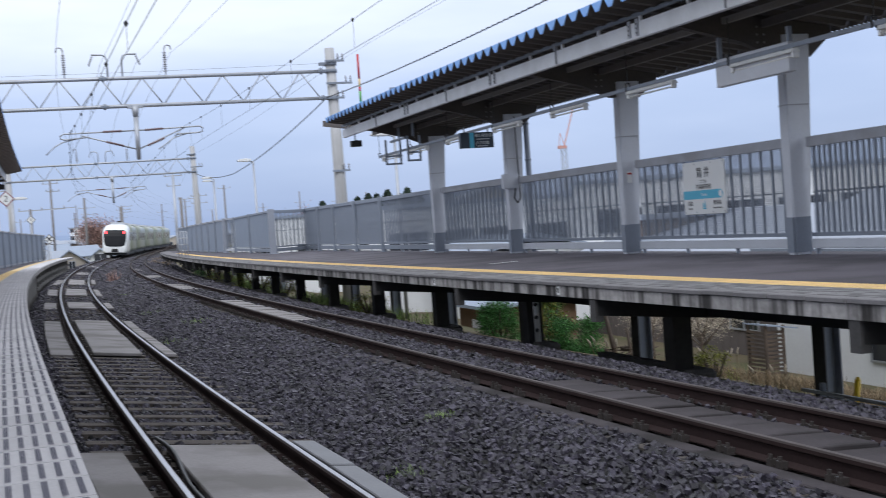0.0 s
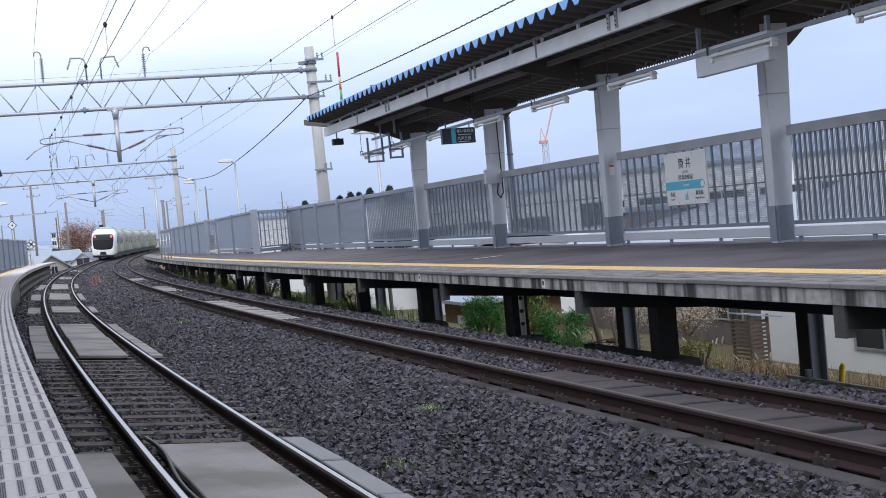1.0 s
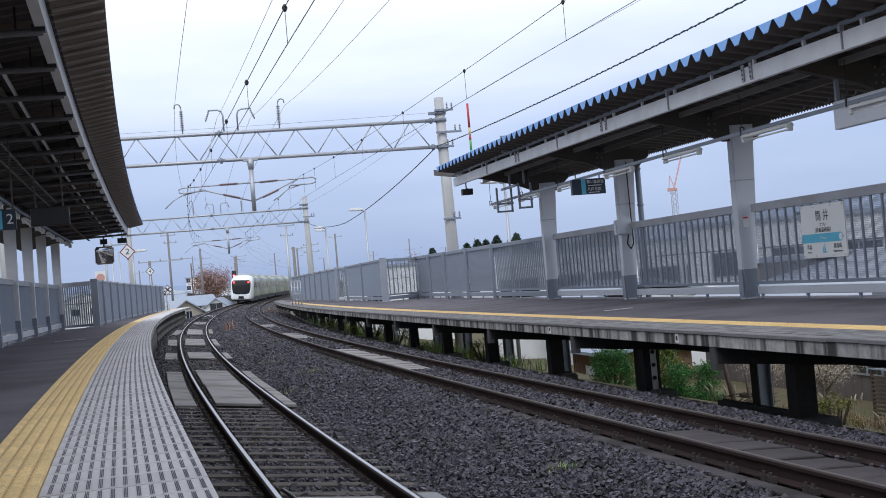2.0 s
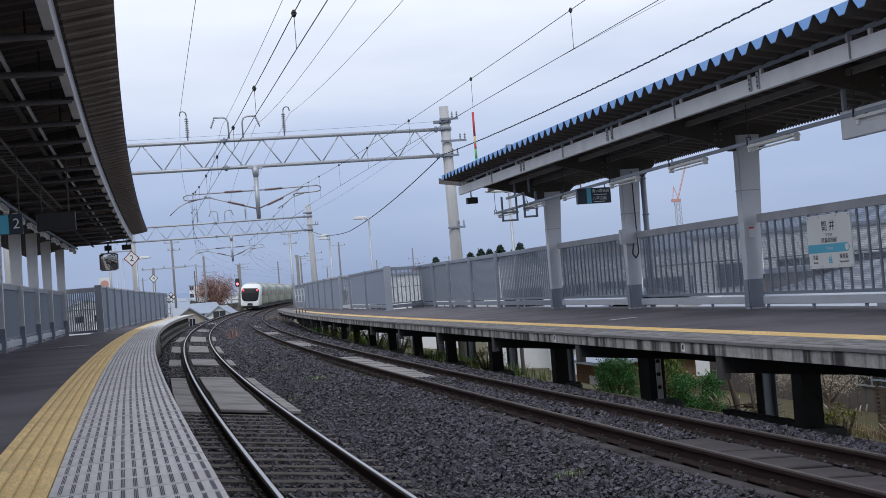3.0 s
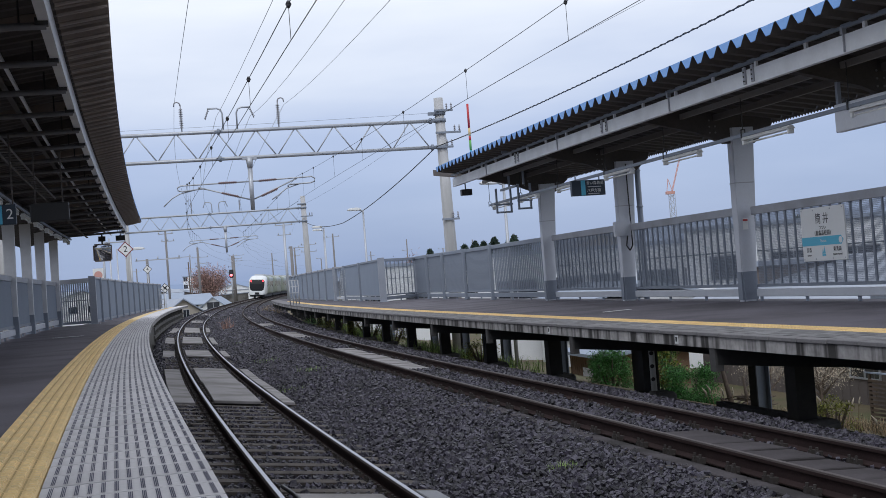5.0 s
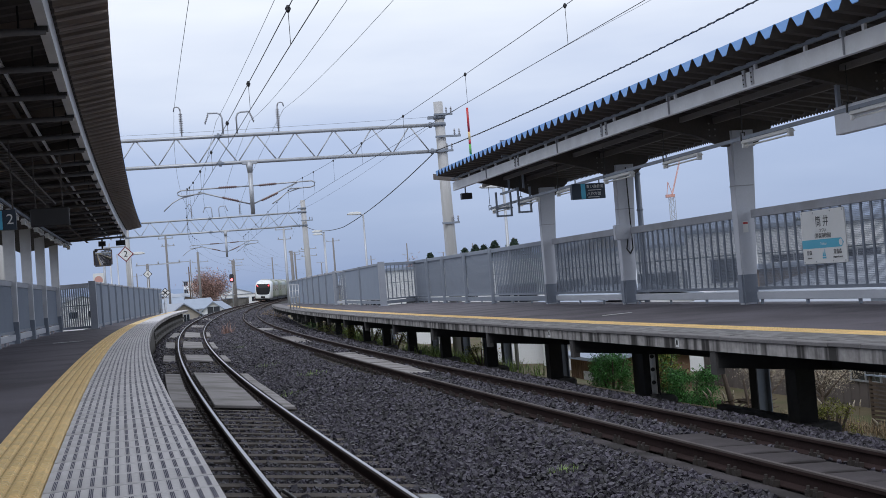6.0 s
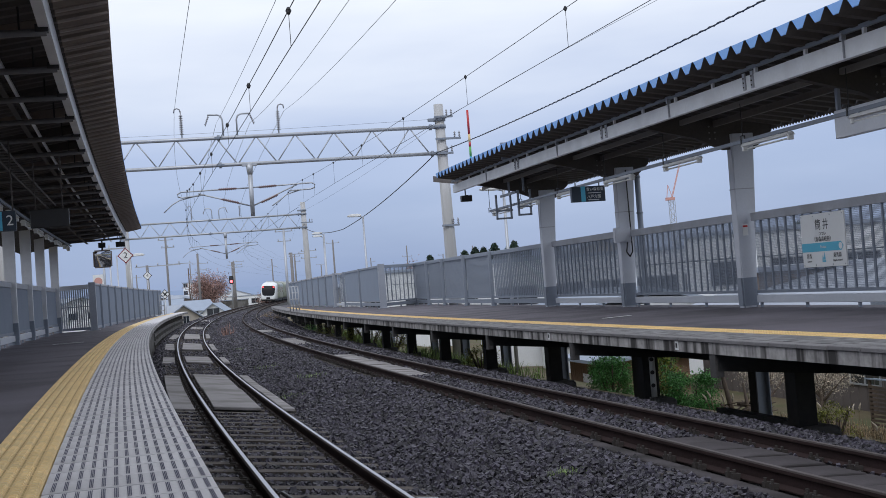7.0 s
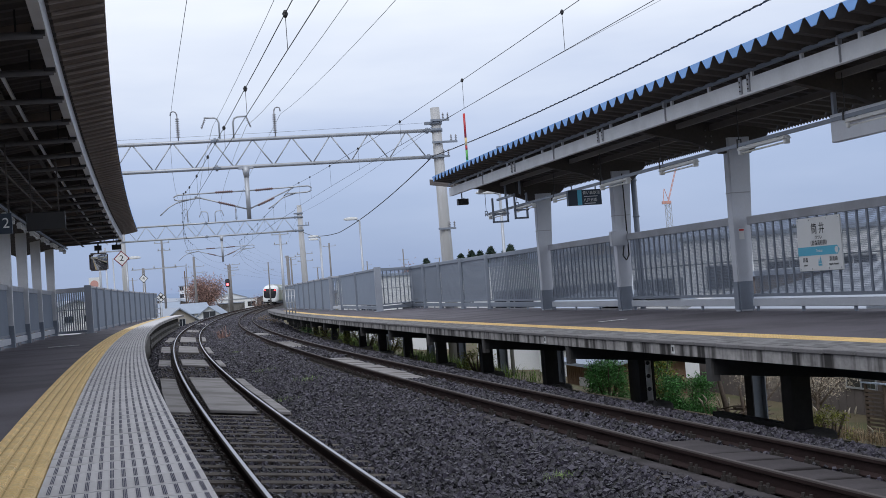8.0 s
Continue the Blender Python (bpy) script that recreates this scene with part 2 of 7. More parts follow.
def rod(bm, a, b, r0, r1=None, n=8, m=0, caps=True):
    a, b = Vector(a), Vector(b)
    r1 = r0 if r1 is None else r1
    d = (b - a).normalized()
    x = d.orthogonal().normalized()
    y = d.cross(x)
    ra = [bm.verts.new(a + (x * math.cos(2 * math.pi * i / n) + y * math.sin(2 * math.pi * i / n)) * r0) for i in range(n)]
    rb = [bm.verts.new(b + (x * math.cos(2 * math.pi * i / n) + y * math.sin(2 * math.pi * i / n)) * r1) for i in range(n)]
    for i in range(n):
        f = bm.faces.new((ra[i], ra[(i + 1) % n], rb[(i + 1) % n], rb[i]))
        f.material_index, f.smooth = m, n > 5
    if caps:
        bm.faces.new(ra[::-1]).material_index = m
        bm.faces.new(rb).material_index = m


def pipe(bm, pts, r, n=6, m=0):
    for a, b in zip(pts, pts[1:]):
        rod(bm, a, b, r, n=n, m=m)


def tube(bm, pts, r, n=6, m=0):
    """One unbroken tube through the points."""
    pts = [Vector(p) for p in pts]
    rings = []
    for i, p in enumerate(pts):
        d = (pts[min(i + 1, len(pts) - 1)] - pts[max(i - 1, 0)]).normalized()
        x = d.cross(Vector((0.02, 0.03, 1))).normalized()
        y = d.cross(x)
        rings.append([bm.verts.new(p + (x * math.cos(2 * math.pi * k / n) + y * math.sin(2 * math.pi * k / n)) * r) for k in range(n)])
    for a, b in zip(rings, rings[1:]):
        for k in range(n):
            f = bm.faces.new((a[k], a[(k + 1) % n], b[(k + 1) % n], b[k]))
            f.material_index, f.smooth = m, True
    bm.faces.new(rings[0][::-1])
    bm.faces.new(rings[-1])


def prism(bm, poly, y0, y1, m=0):
    """An outline of (x, z) pushed along y."""
    a = [bm.verts.new((x, y0, z)) for x, z in poly]
    b = [bm.verts.new((x, y1, z)) for x, z in poly]
    n = len(poly)
    for i in range(n):
        bm.faces.new((a[i], a[(i + 1) % n], b[(i + 1) % n], b[i])).material_index = m
    bm.faces.new(a[::-1]).material_index = m
    bm.faces.new(b).material_index = m


def sweep(bm, outline, s0, s1, step=2.0, closed=True, m=0, shift=None):
    """An outline of (u, z) drawn along the curve; shift(s) moves it sideways."""
    n = max(1, round((s1 - s0) / step))
    rings = []
    for i in range(n + 1):
        s = s0 + (s1 - s0) * i / n
        o = shift(s) if shift else 0.0
        rings.append([bm.verts.new(spot(u + o, s, z)) for u, z in outline])
    k = len(outline)
    for a, b in zip(rings, rings[1:]):
        for i in range(k if closed else k - 1):
            bm.faces.new((a[i], a[(i + 1) % k], b[(i + 1) % k], b[i])).material_index = m
    if closed:
        bm.faces.new(rings[0][::-1]).material_index = m
        bm.faces.new(rings[-1]).material_index = m


def mesh_of(name, bm, mats):
    bmesh.ops.recalc_face_normals(bm, faces=bm.faces)
    me = bpy.data.meshes.new(name)
    bm.to_mesh(me)
    bm.free()
    for m in mats if isinstance(mats, (list, tuple)) else [mats]:
        me.materials.append(m)
    return me


def thing(name, label, category, m=None, group="", kind=""):
    ob = new(name)
    ob.empty_display_size = 0.2
    if m is not None:
        ob.matrix_world = m
    return tagged(ob, label, category, group, kind)


def solid(name, bm, mats, label, category, m=None, group="", kind=""):
    ob = new(name, mesh_of(name, bm, mats))
    if m is not None:
        ob.matrix_world = m
    return tagged(ob, label, category, group, kind)


def part(name, bm, mats, parent, label="", m=None):
    ob = new(name, mesh_of(name, bm, mats))
    ob.parent = parent
    if m is not None:
        ob.matrix_basis = m
    return tagged(ob, label)


def piece(name, me, parent, m):
    ob = new(name, me)
    ob.parent = parent
    ob.matrix_basis = m
    return ob


B = bmesh.new
HL, HR = 0.806, 0.612          # platform heights over the near rail
EL, ER = -0.741, 5.897         # platform edges
G = 1.067
R1, R2 = 3.509, 4.576          # rails of the far track

# ---- ground ----
def lay(u, s):
    """Height of the earthwork under the line: a bank that falls away on both sides."""
    pts = [(-30, -3.3), (-9, -3.2), (-3.6, -0.75), (7.6, -0.75), (9.0, -1.2), (12.0, -1.95), (17.0, -3.1), (22.0, -3.2), (60, -3.3)]
    for (a, za), (c, zc) in zip(pts, pts[1:]):
        if a <= u <= c:
            return za + (zc - za) * (u - a) / (c - a)
    return -3.3


def ground():
    bm = B()
    us = [-3000, -900, -300, -120, -60, -30, -15, -8, -5, -3.6, -2, 0, 3, 6, 7.6, 9, 11, 13, 16, 22, 30, 45, 70, 120, 300, 900]
    ss = [-400, -120, -40, -10, 0, 6, 12, 18, 24, 30, 36, 44, 52, 60, 75, 90, 120, 160, 200, 260, 320, 366]
    grid = [[bm.verts.new(spot(u, s, lay(u, s))) if abs(u) < 400 else bm.verts.new(spot(math.copysign(400, u), s, -3.3) + Vector((u - math.copysign(400, u), 0, 0)))
             for u in us if u <= 300] for s in ss]
    for a, b in zip(grid, grid[1:]):
        for i in range(len(a) - 1):
            bm.faces.new((a[i], a[i + 1], b[i + 1], b[i]))
    # the land beyond, out to the horizon
    ring = [(-3800, -900), (3800, -900), (3800, 4200), (-3800, 4200)]
    ob = solid("ground", bm, [SOIL], "brown soil and dry grass beside the railway bank", "ground", kind="structure")
    bm = B()
    bm.faces.new([bm.verts.new((x, y, -3.36)) for x, y in ring])
    solid("ground_far", bm, [LAND], "flat grey-green land stretching to the horizon", "ground", kind="structure")
    return ob


ground()


def ballast_height(u):
    """Top of the ballast across the two tracks."""
    pts = [(-1.1, -0.70), (-0.8, -0.22), (-0.45, -0.112), (0.5, -0.225), (1.5, -0.32), (2.2, -0.26), (2.9, -0.14), (3.3, -0.15), (5.1, -0.215), (5.85, -0.32), (6.6, -0.64), (7.4, -0.80)]
    for (a, za), (b, zb) in zip(pts, pts[1:]):
        if a <= u <= b:
            return za + (zb - za) * (u - a) / (b - a)
    return -0.8


def ballast():
    bm = B()
    us = [-1.1, -0.8, -0.45, 0.5, 1.5, 2.2, 2.9, 3.3, 5.1, 5.85, 6.6, 7.4]
    sweep(bm, [(u, ballast_height(u)) for u in us] + [(7.4, -0.9), (-1.1, -0.9)], -12, 362, 2.0)
    solid("ballast", bm, [BED], "dark grey crushed-stone ballast bed under two tracks", "ballast", kind="structure")


ballast()


def stones():
    """Loose crushed stones on the nearer stretch of the bed, one joined mesh."""
    rng = np.random.default_rng(4)
    base = np.array([(x, y, z) for x in (-1, 1) for y in (-1, 1) for z in (-1, 1)], float)
    quads = np.array([(0, 1, 3, 2), (4, 6, 7, 5), (0, 4, 5, 1), (2, 3, 7, 6), (0, 2, 6, 4), (1, 5, 7, 3)])
    plots = [(-3.0, 5.0, 140, 0.03), (5.0, 13.0, 780, 0.0215), (13.0, 20.0, 560, 0.0235), (20.0, 32.0, 320, 0.028), (32.0, 50.0, 140, 0.037), (50.0, 90.0, 48, 0.05), (90.0, 170.0, 16, 0.085)]
    vs = []
    for s0, s1, per, size in plots:
        n = int((s1 - s0) * 7.9 * per)
        u, s = rng.uniform(-0.95, 7.35, n), rng.uniform(s0, s1, n)
        # fewer between the rails, where sleepers lie
        keep = ~(((u > -0.3) & (u < 1.35)) | ((u > R1 - 0.3) & (u < R2 + 0.3))) | (rng.random(n) < 0.85)
        keep &= ~((np.abs(u) < 0.09) | (np.abs(u - G) < 0.09) | (np.abs(u - R1) < 0.09) | (np.abs(u - R2) < 0.09))
        phase = np.abs((s - 3.6) / 0.58 - np.round((s - 3.6) / 0.58)) * 0.58
        keep &= ~((phase < 0.12) & (u > -0.42) & (u < 1.45) & (rng.random(n) < 0.93))
        for a0, a1 in ((-9, 10.1), (19.4, 28.9), (35.0, 39.1), (44.8, 51.7), (58, 66)):
            keep &= ~((s > a0) & (s < a1) & (((u > -0.5) & (u < -0.1)) | ((u > 0.13) & (u < 0.94)) | ((u > 1.17) & (u < 1.42))))
        for a0, a1 in ((-9, 11.6), (22.9, 32.9), (42, 48.4), (58, 63.8)):
            keep &= ~((s > a0) & (s < a1) & (u > R1 - 0.26) & (u < R2 - 0.12))
        u, s = u[keep], s[keep]
        n = len(u)
        z = np.array([ballast_height(a) for a in u]) + rng.uniform(-0.6, 1.15, n) * size
        z = np.where(((u > -0.3) & (u < 1.35)) | ((u > R1 - 0.3) & (u < R2 + 0.3)), z + 0.004, z)
        r = RAD - u + EASE * s ** 3
        a = s / RAD
        c = np.stack([CX + RAD - r * np.cos(a), r * np.sin(a), z], 1)
        sz = size * rng.uniform(0.55, 1.25, (n, 1)) * rng.uniform(0.6, 1.2, (n, 3))
        pts = base[None] * (1 + rng.uniform(-0.5, 0.2, (n, 8, 3)))
        pts = pts * sz[:, None, :]
        q = rng.normal(size=(n, 4))
        q /= np.linalg.norm(q, axis=1, keepdims=True)
        w, x, y, zz = q.T
        rot = np.stack([np.stack([1 - 2 * (y * y + zz * zz), 2 * (x * y - w * zz), 2 * (x * zz + w * y)], 1),
                        np.stack([2 * (x * y + w * zz), 1 - 2 * (x * x + zz * zz), 2 * (y * zz - w * x)], 1),
                        np.stack([2 * (x * zz - w * y), 2 * (y * zz + w * x), 1 - 2 * (x * x + y * y)], 1)], 1)
        vs.append(np.einsum("nij,nkj->nki", rot, pts) + c[:, None, :])
    v = np.concatenate(vs).reshape(-1, 3)
    n = len(v) // 8
    f = (quads[None] + 8 * np.arange(n)[:, None, None]).reshape(-1, 4)
    me = bpy.data.meshes.new("ballast_stones")
    me.vertices.add(len(v))
    me.vertices.foreach_set("co", v.ravel())
    me.loops.add(f.size)
    me.loops.foreach_set("vertex_index", f.ravel().astype(np.int32))
    me.polygons.add(len(f))
    me.polygons.foreach_set("loop_start", np.arange(0, f.size, 4, dtype=np.int32))
    me.update()
    me.validate()
    me.shade_flat()
    me.materials.append(GRAVEL)
    tagged(new("ballast_stones", me), "loose dark grey crushed stones heaped between the tracks", "ballast", kind="stuff")


stones()


# ---- tracks ----
def rail_outline(u, z):
    pts = [(-0.0635, -0.145), (0.0635, -0.145), (0.0635, -0.135), (0.012, -0.115), (0.009, -0.045), (0.032, -0.032), (0.032, -0.008),
           (-0.032, -0.008), (-0.032, -0.032), (-0.009, -0.045), (-0.012, -0.115), (-0.0635, -0.135)]
    return [(u + a, z + b) for a, b in pts]


def head_outline(u, z, a=-0.022, b=0.022):
    return [(u + a - 0.009, z - 0.0079), (u + b + 0.009, z - 0.0079), (u + b, z), (u + a, z)]


def track(label, u0, z0, drop, head, s_end, low):
    t = thing("railway_track", label, "track")
    for u, z in ((u0, z0), (u0 + G, z0 - drop)):
        bm = B()
        sweep(bm, rail_outline(u, z), -8, s_end, 1.5)
        rail = part("rail", bm, [RAIL_SIDE], t, "rust-brown steel rail")
        bm = B()
        sweep(bm, head_outline(u, z), -8, s_end, 1.5)
        part("rail_head", bm, [RAIL_DULL], rail, "dull brown rail crown")
        bm = B()
        sweep(bm, [(u - 0.016, z - 0.004), (u + 0.020, z - 0.004), (u + 0.019, z + 0.0015), (u - 0.014, z + 0.0015)], -8, s_end, 1.5)
        part("running_band", bm, [head], rail, "worn running surface")
    bm = B()
    prism(bm, [(-0.98, -0.15), (0.98, -0.15), (0.96, 0.0), (-0.96, 0.0)], -0.105, 0.105)
    sl = mesh_of("sleeper", bm, SLEEPER)
    bm = B()
    for sx in (-1, 1):
        for sy in (-1, 1):
            box(bm, sx * 0.085 - 0.03, sy * 0.05 - 0.022, 0.0, sx * 0.085 + 0.03, sy * 0.05 + 0.022, 0.045)
            rod(bm, (sx * 0.10, sy * 0.05, 0.03), (sx * 0.10, sy * 0.05, 0.075), 0.014, n=5)
    box(bm, -0.09, -0.08, -0.002, 0.09, 0.08, 0.012)
    box(bm, -0.075, -0.04, 0.012, -0.05, 0.04, 0.038, 1)
    cl = mesh_of("fastener", bm, [CLIP, PLATE_L])
    lean = pose(0, 0, 0, 0, math.degrees(math.atan2(drop, G)), 0)
    for i in range(-19, 150):
        s = 3.6 + i * 0.58
        piece("sleeper", sl, t, stand(u0 + G / 2, s, z0 - drop / 2 - low) @ lean @ pose(0, 0, 0, 0, 0, random.uniform(-0.7, 0.7)))
        if s < 46:
            for u, z in ((u0, z0), (u0 + G, z0 - drop)):
                piece("fastener", cl, t, stand(u, s, z - 0.152) @ lean)
    # the far sleepers, too small to tell apart
    bm = B()
    for i in range(460):
        s = 3.6 + (150 + i) * 0.58
        box(bm, -0.98, -0.105, -0.15, 0.98, 0.105, 0.0, 0, stand(u0 + G / 2, s, z0 - drop / 2 - 0.155) @ lean)
    tagged(part("far_sleeper_run", bm, [SLEEPER], t), kind="stuff")
    return t


NEAR = track("main track with brightly worn rails on weathered sleepers", 0.0, 0.0, 0.129, RAIL_TOP, 360, 0.122)
FAR = track("main track with dull brown rails on weathered sleepers", R1, 0.022, 0.062, RAIL_SEMI, 360, 0.172)


def cover(parent, name, m, u0, u1, s0, s1, z, lift=0.0):
    """A cover plate laid between or beside the rails."""
    bm = B()
    k = stand((u0 + u1) / 2, (s0 + s1) / 2, z)
    w, l = (u1 - u0) / 2, (s1 - s0) / 2
    vs = box(bm, -w, -l, -0.05, w, l, 0.0)
    bmesh.ops.bevel(bm, geom=bm.edges[:], offset=0.008, segments=1, affect="EDGES")
    part(name, bm, [m], parent, "", k @ pose(0, 0, 0, lift, 6.9 if parent is NEAR else 3.3, random.uniform(-0.5, 0.5)))


for s0, s1 in ((3.2, 10.0), (19.6, 24.0), (24.05, 28.8), (35.2, 39.0), (45.0, 51.5), (58.0, 66.0), (78, 84), (100, 108)):
    cover(NEAR, "cover_plate", PLATE, 0.17, 0.90, s0, s1, -0.125, random.uniform(-0.12, 0.12))
    cover(NEAR, "cover_plate", PLATE, -0.47, -0.13, s0, s1, -0.075, random.uniform(-0.1, 0.1))
for s0, s1 in ((6.0, 7.4), (7.45, 8.8), (8.85, 10.1), (19.3, 22.3), (22.35, 25.4), (25.45, 28.6), (35.4, 38.6), (44.8, 48.0), (48.05, 51.2), (60, 66)):
    cover(NEAR, "cover_plate", PLATE_L if s0 < 12 else PLATE, 1.19, 1.38, s0, s1, -0.20, random.uniform(-0.3, 0.3))
for s0, n in ((3.3, 14), (23.0, 17), (42.0, 11), (58.0, 10), (74.0, 14)):
    for k in range(n):
        cover(FAR, "cover_plate", DUSTY if s0 < 20 else PLATE, R1 + 0.16, R2 - 0.17, s0 + k * 0.58, s0 + k * 0.58 + 0.52, -0.125 + random.uniform(-0.012, 0.012), random.uniform(-0.8, 0.8))
for s0, s1 in ((4.0, 7.2), (7.25, 10.4), (10.45, 13.4), (13.45, 15.5), (42, 47), (58, 63)):
    cover(FAR, "cover_plate", DUSTY, R1 - 0.27, R1 - 0.10, s0, s1, -0.118)


# ---- platforms ----
def fence_u_left(s):
    return -4.15 if s < 46 else -2.9 + (s - 46) * 0.02


def platform_left():
    p = thing("platform_near", "curved station platform with asphalt, yellow tactile strip and pale slabs", "platform", kind="structure")
    bm = B()
    sweep(bm, [(-1.81, HL - 0.004), (-1.81, HL - 0.22), (-7.0, HL - 0.22), (-7.0, HL - 0.004)], -14, 46.4, 1.5)
    sweep(bm, [(-1.81, HL - 0.004), (-1.81, HL - 0.22), (-3.3, HL - 0.22), (-3.3, HL - 0.004)], 46.4, 84, 1.5)
    part("asphalt_deck", bm, [ASPHALT], p, "dark patched asphalt")
    bm = B()
    sweep(bm, [(EL + 0.004, HL - 0.035), (EL + 0.004, HL - 0.16), (-1.81, HL - 0.16), (-1.81, HL - 0.035)], -14, 100, 1.5)
    part("edge_beam", bm, [CONCRETE], p, "stained concrete edge beam")
    bm = B()
    sweep(bm, [(-1.05, HL - 0.16), (-1.05, -0.8), (-1.3, -0.8), (-1.3, HL - 0.16)], -14, 55, 2.0)
    part("retaining_wall", bm, [PIER_C], p, "dark concrete wall under the edge")
    # brackets and a lower beam at the open end of the platform
    for i in range(12):
        bm = B()
        box(bm, -0.95, -0.09, -1.6, 0.28, 0.09, HL - 0.16)
        part("support", bm, [PIER_C], p, "", stand(-1.3, 57 + i * 3.6))
    for z in (0.15, -0.2):
        bm = B()
        sweep(bm, [(-1.0, z), (-1.0, z + 0.14), (-1.12, z + 0.14), (-1.12, z)], 55, 99, 2.0)
        part("side_rail", bm, [PIER_C], p)
    # slabs with grip strips
    w, l = 0.699, 0.34
    bm = B()
    box(bm, -w / 2, -l / 2 + 0.007, -0.05, w / 2, l / 2 - 0.007, 0.0)
    for i in range(13):
        x = -w / 2 + 0.042 + i * (w - 0.075) / 12
        for j in (-1, 0, 1):
            vs = [bm.verts.new((x + j * 0.0065 + a * 0.0021, b * l * 0.40, 0.0025)) for a, b in ((-1, -1), (1, -1), (1, 1), (-1, 1))]
            bm.faces.new(vs).material_index = 1
    sl = mesh_of("slab", bm, [SLAB, GRIP])
    for i in range(-32, 150):
        piece("slab", sl, p, stand((EL - 1.442) / 2, 2.2 + i * 0.3415, HL) @ pose(0, 0, random.uniform(-0.0012, 0.0012), random.uniform(-0.1, 0.1)))
    bm = B()
    sweep(bm, [(EL, HL), (EL, HL - 0.05), (-1.44, HL - 0.05), (-1.44, HL)], 53.3, 100, 1.0)
    part("far_slabs", bm, [SLAB], p)
    # yellow tiles with raised dots in rows
    w = 0.362
    bm = B()
    box(bm, -w / 2 + 0.004, -l / 2 + 0.004, -0.05, w / 2 - 0.004, l / 2 - 0.004, 0.0)
    for i in range(5):
        for j in range(5):
            x, y = -w / 2 + 0.036 + i * 0.0725, -l / 2 + 0.034 + j * 0.068
            vs = [bm.verts.new((x + a * 0.022, y + b * 0.022, 0.0)) for a, b in ((-1, -1), (1, -1), (1, 1), (-1, 1))]
            top = [bm.verts.new((x + a * 0.014, y + b * 0.014, 0.012)) for a, b in ((-1, -1), (1, -1), (1, 1), (-1, 1))]
            bm.faces.new(top)
            for q in range(4):
                bm.faces.new((vs[q], vs[(q + 1) % 4], top[(q + 1) % 4], top[q]))
    # brown strips between the dot rows, painted for their shadow as well as grime
    for i in range(6):
        x = -w / 2 + 0.036 + (i - 0.5) * 0.0725
        vs = [bm.verts.new((min(max(x + a * 0.0045, -w / 2 + 0.005), w / 2 - 0.005), b * l * 0.47, 0.002)) for a, b in ((-1, -1), (1, -1), (1, 1), (-1, 1))]
        bm.faces.new(vs).material_index = 1
    yt = mesh_of("tactile_tile", bm, [YELLOW, GRIME_SHADE])
    for i in range(-32, 140):
        piece("tactile_tile", yt, p, stand(-1.626, 2.2 + i * 0.3415, HL + 0.001))
    bm = B()
    sweep(bm, [(-1.445, HL), (-1.445, HL - 0.05), (-1.806, HL - 0.05), (-1.806, HL)], 49.9, 96, 1.0)
    part("far_tactile_strip", bm, [YELLOW], p)


platform_left()


def fence_u_right(s):
    """The fence line on the far platform: it steps towards the edge twice, then closes in slowly."""
    if s < 56.0:
        return 10.87
    return 9.0 if s < 69.8 else 8.6 - (s - 69.8) * 0.028


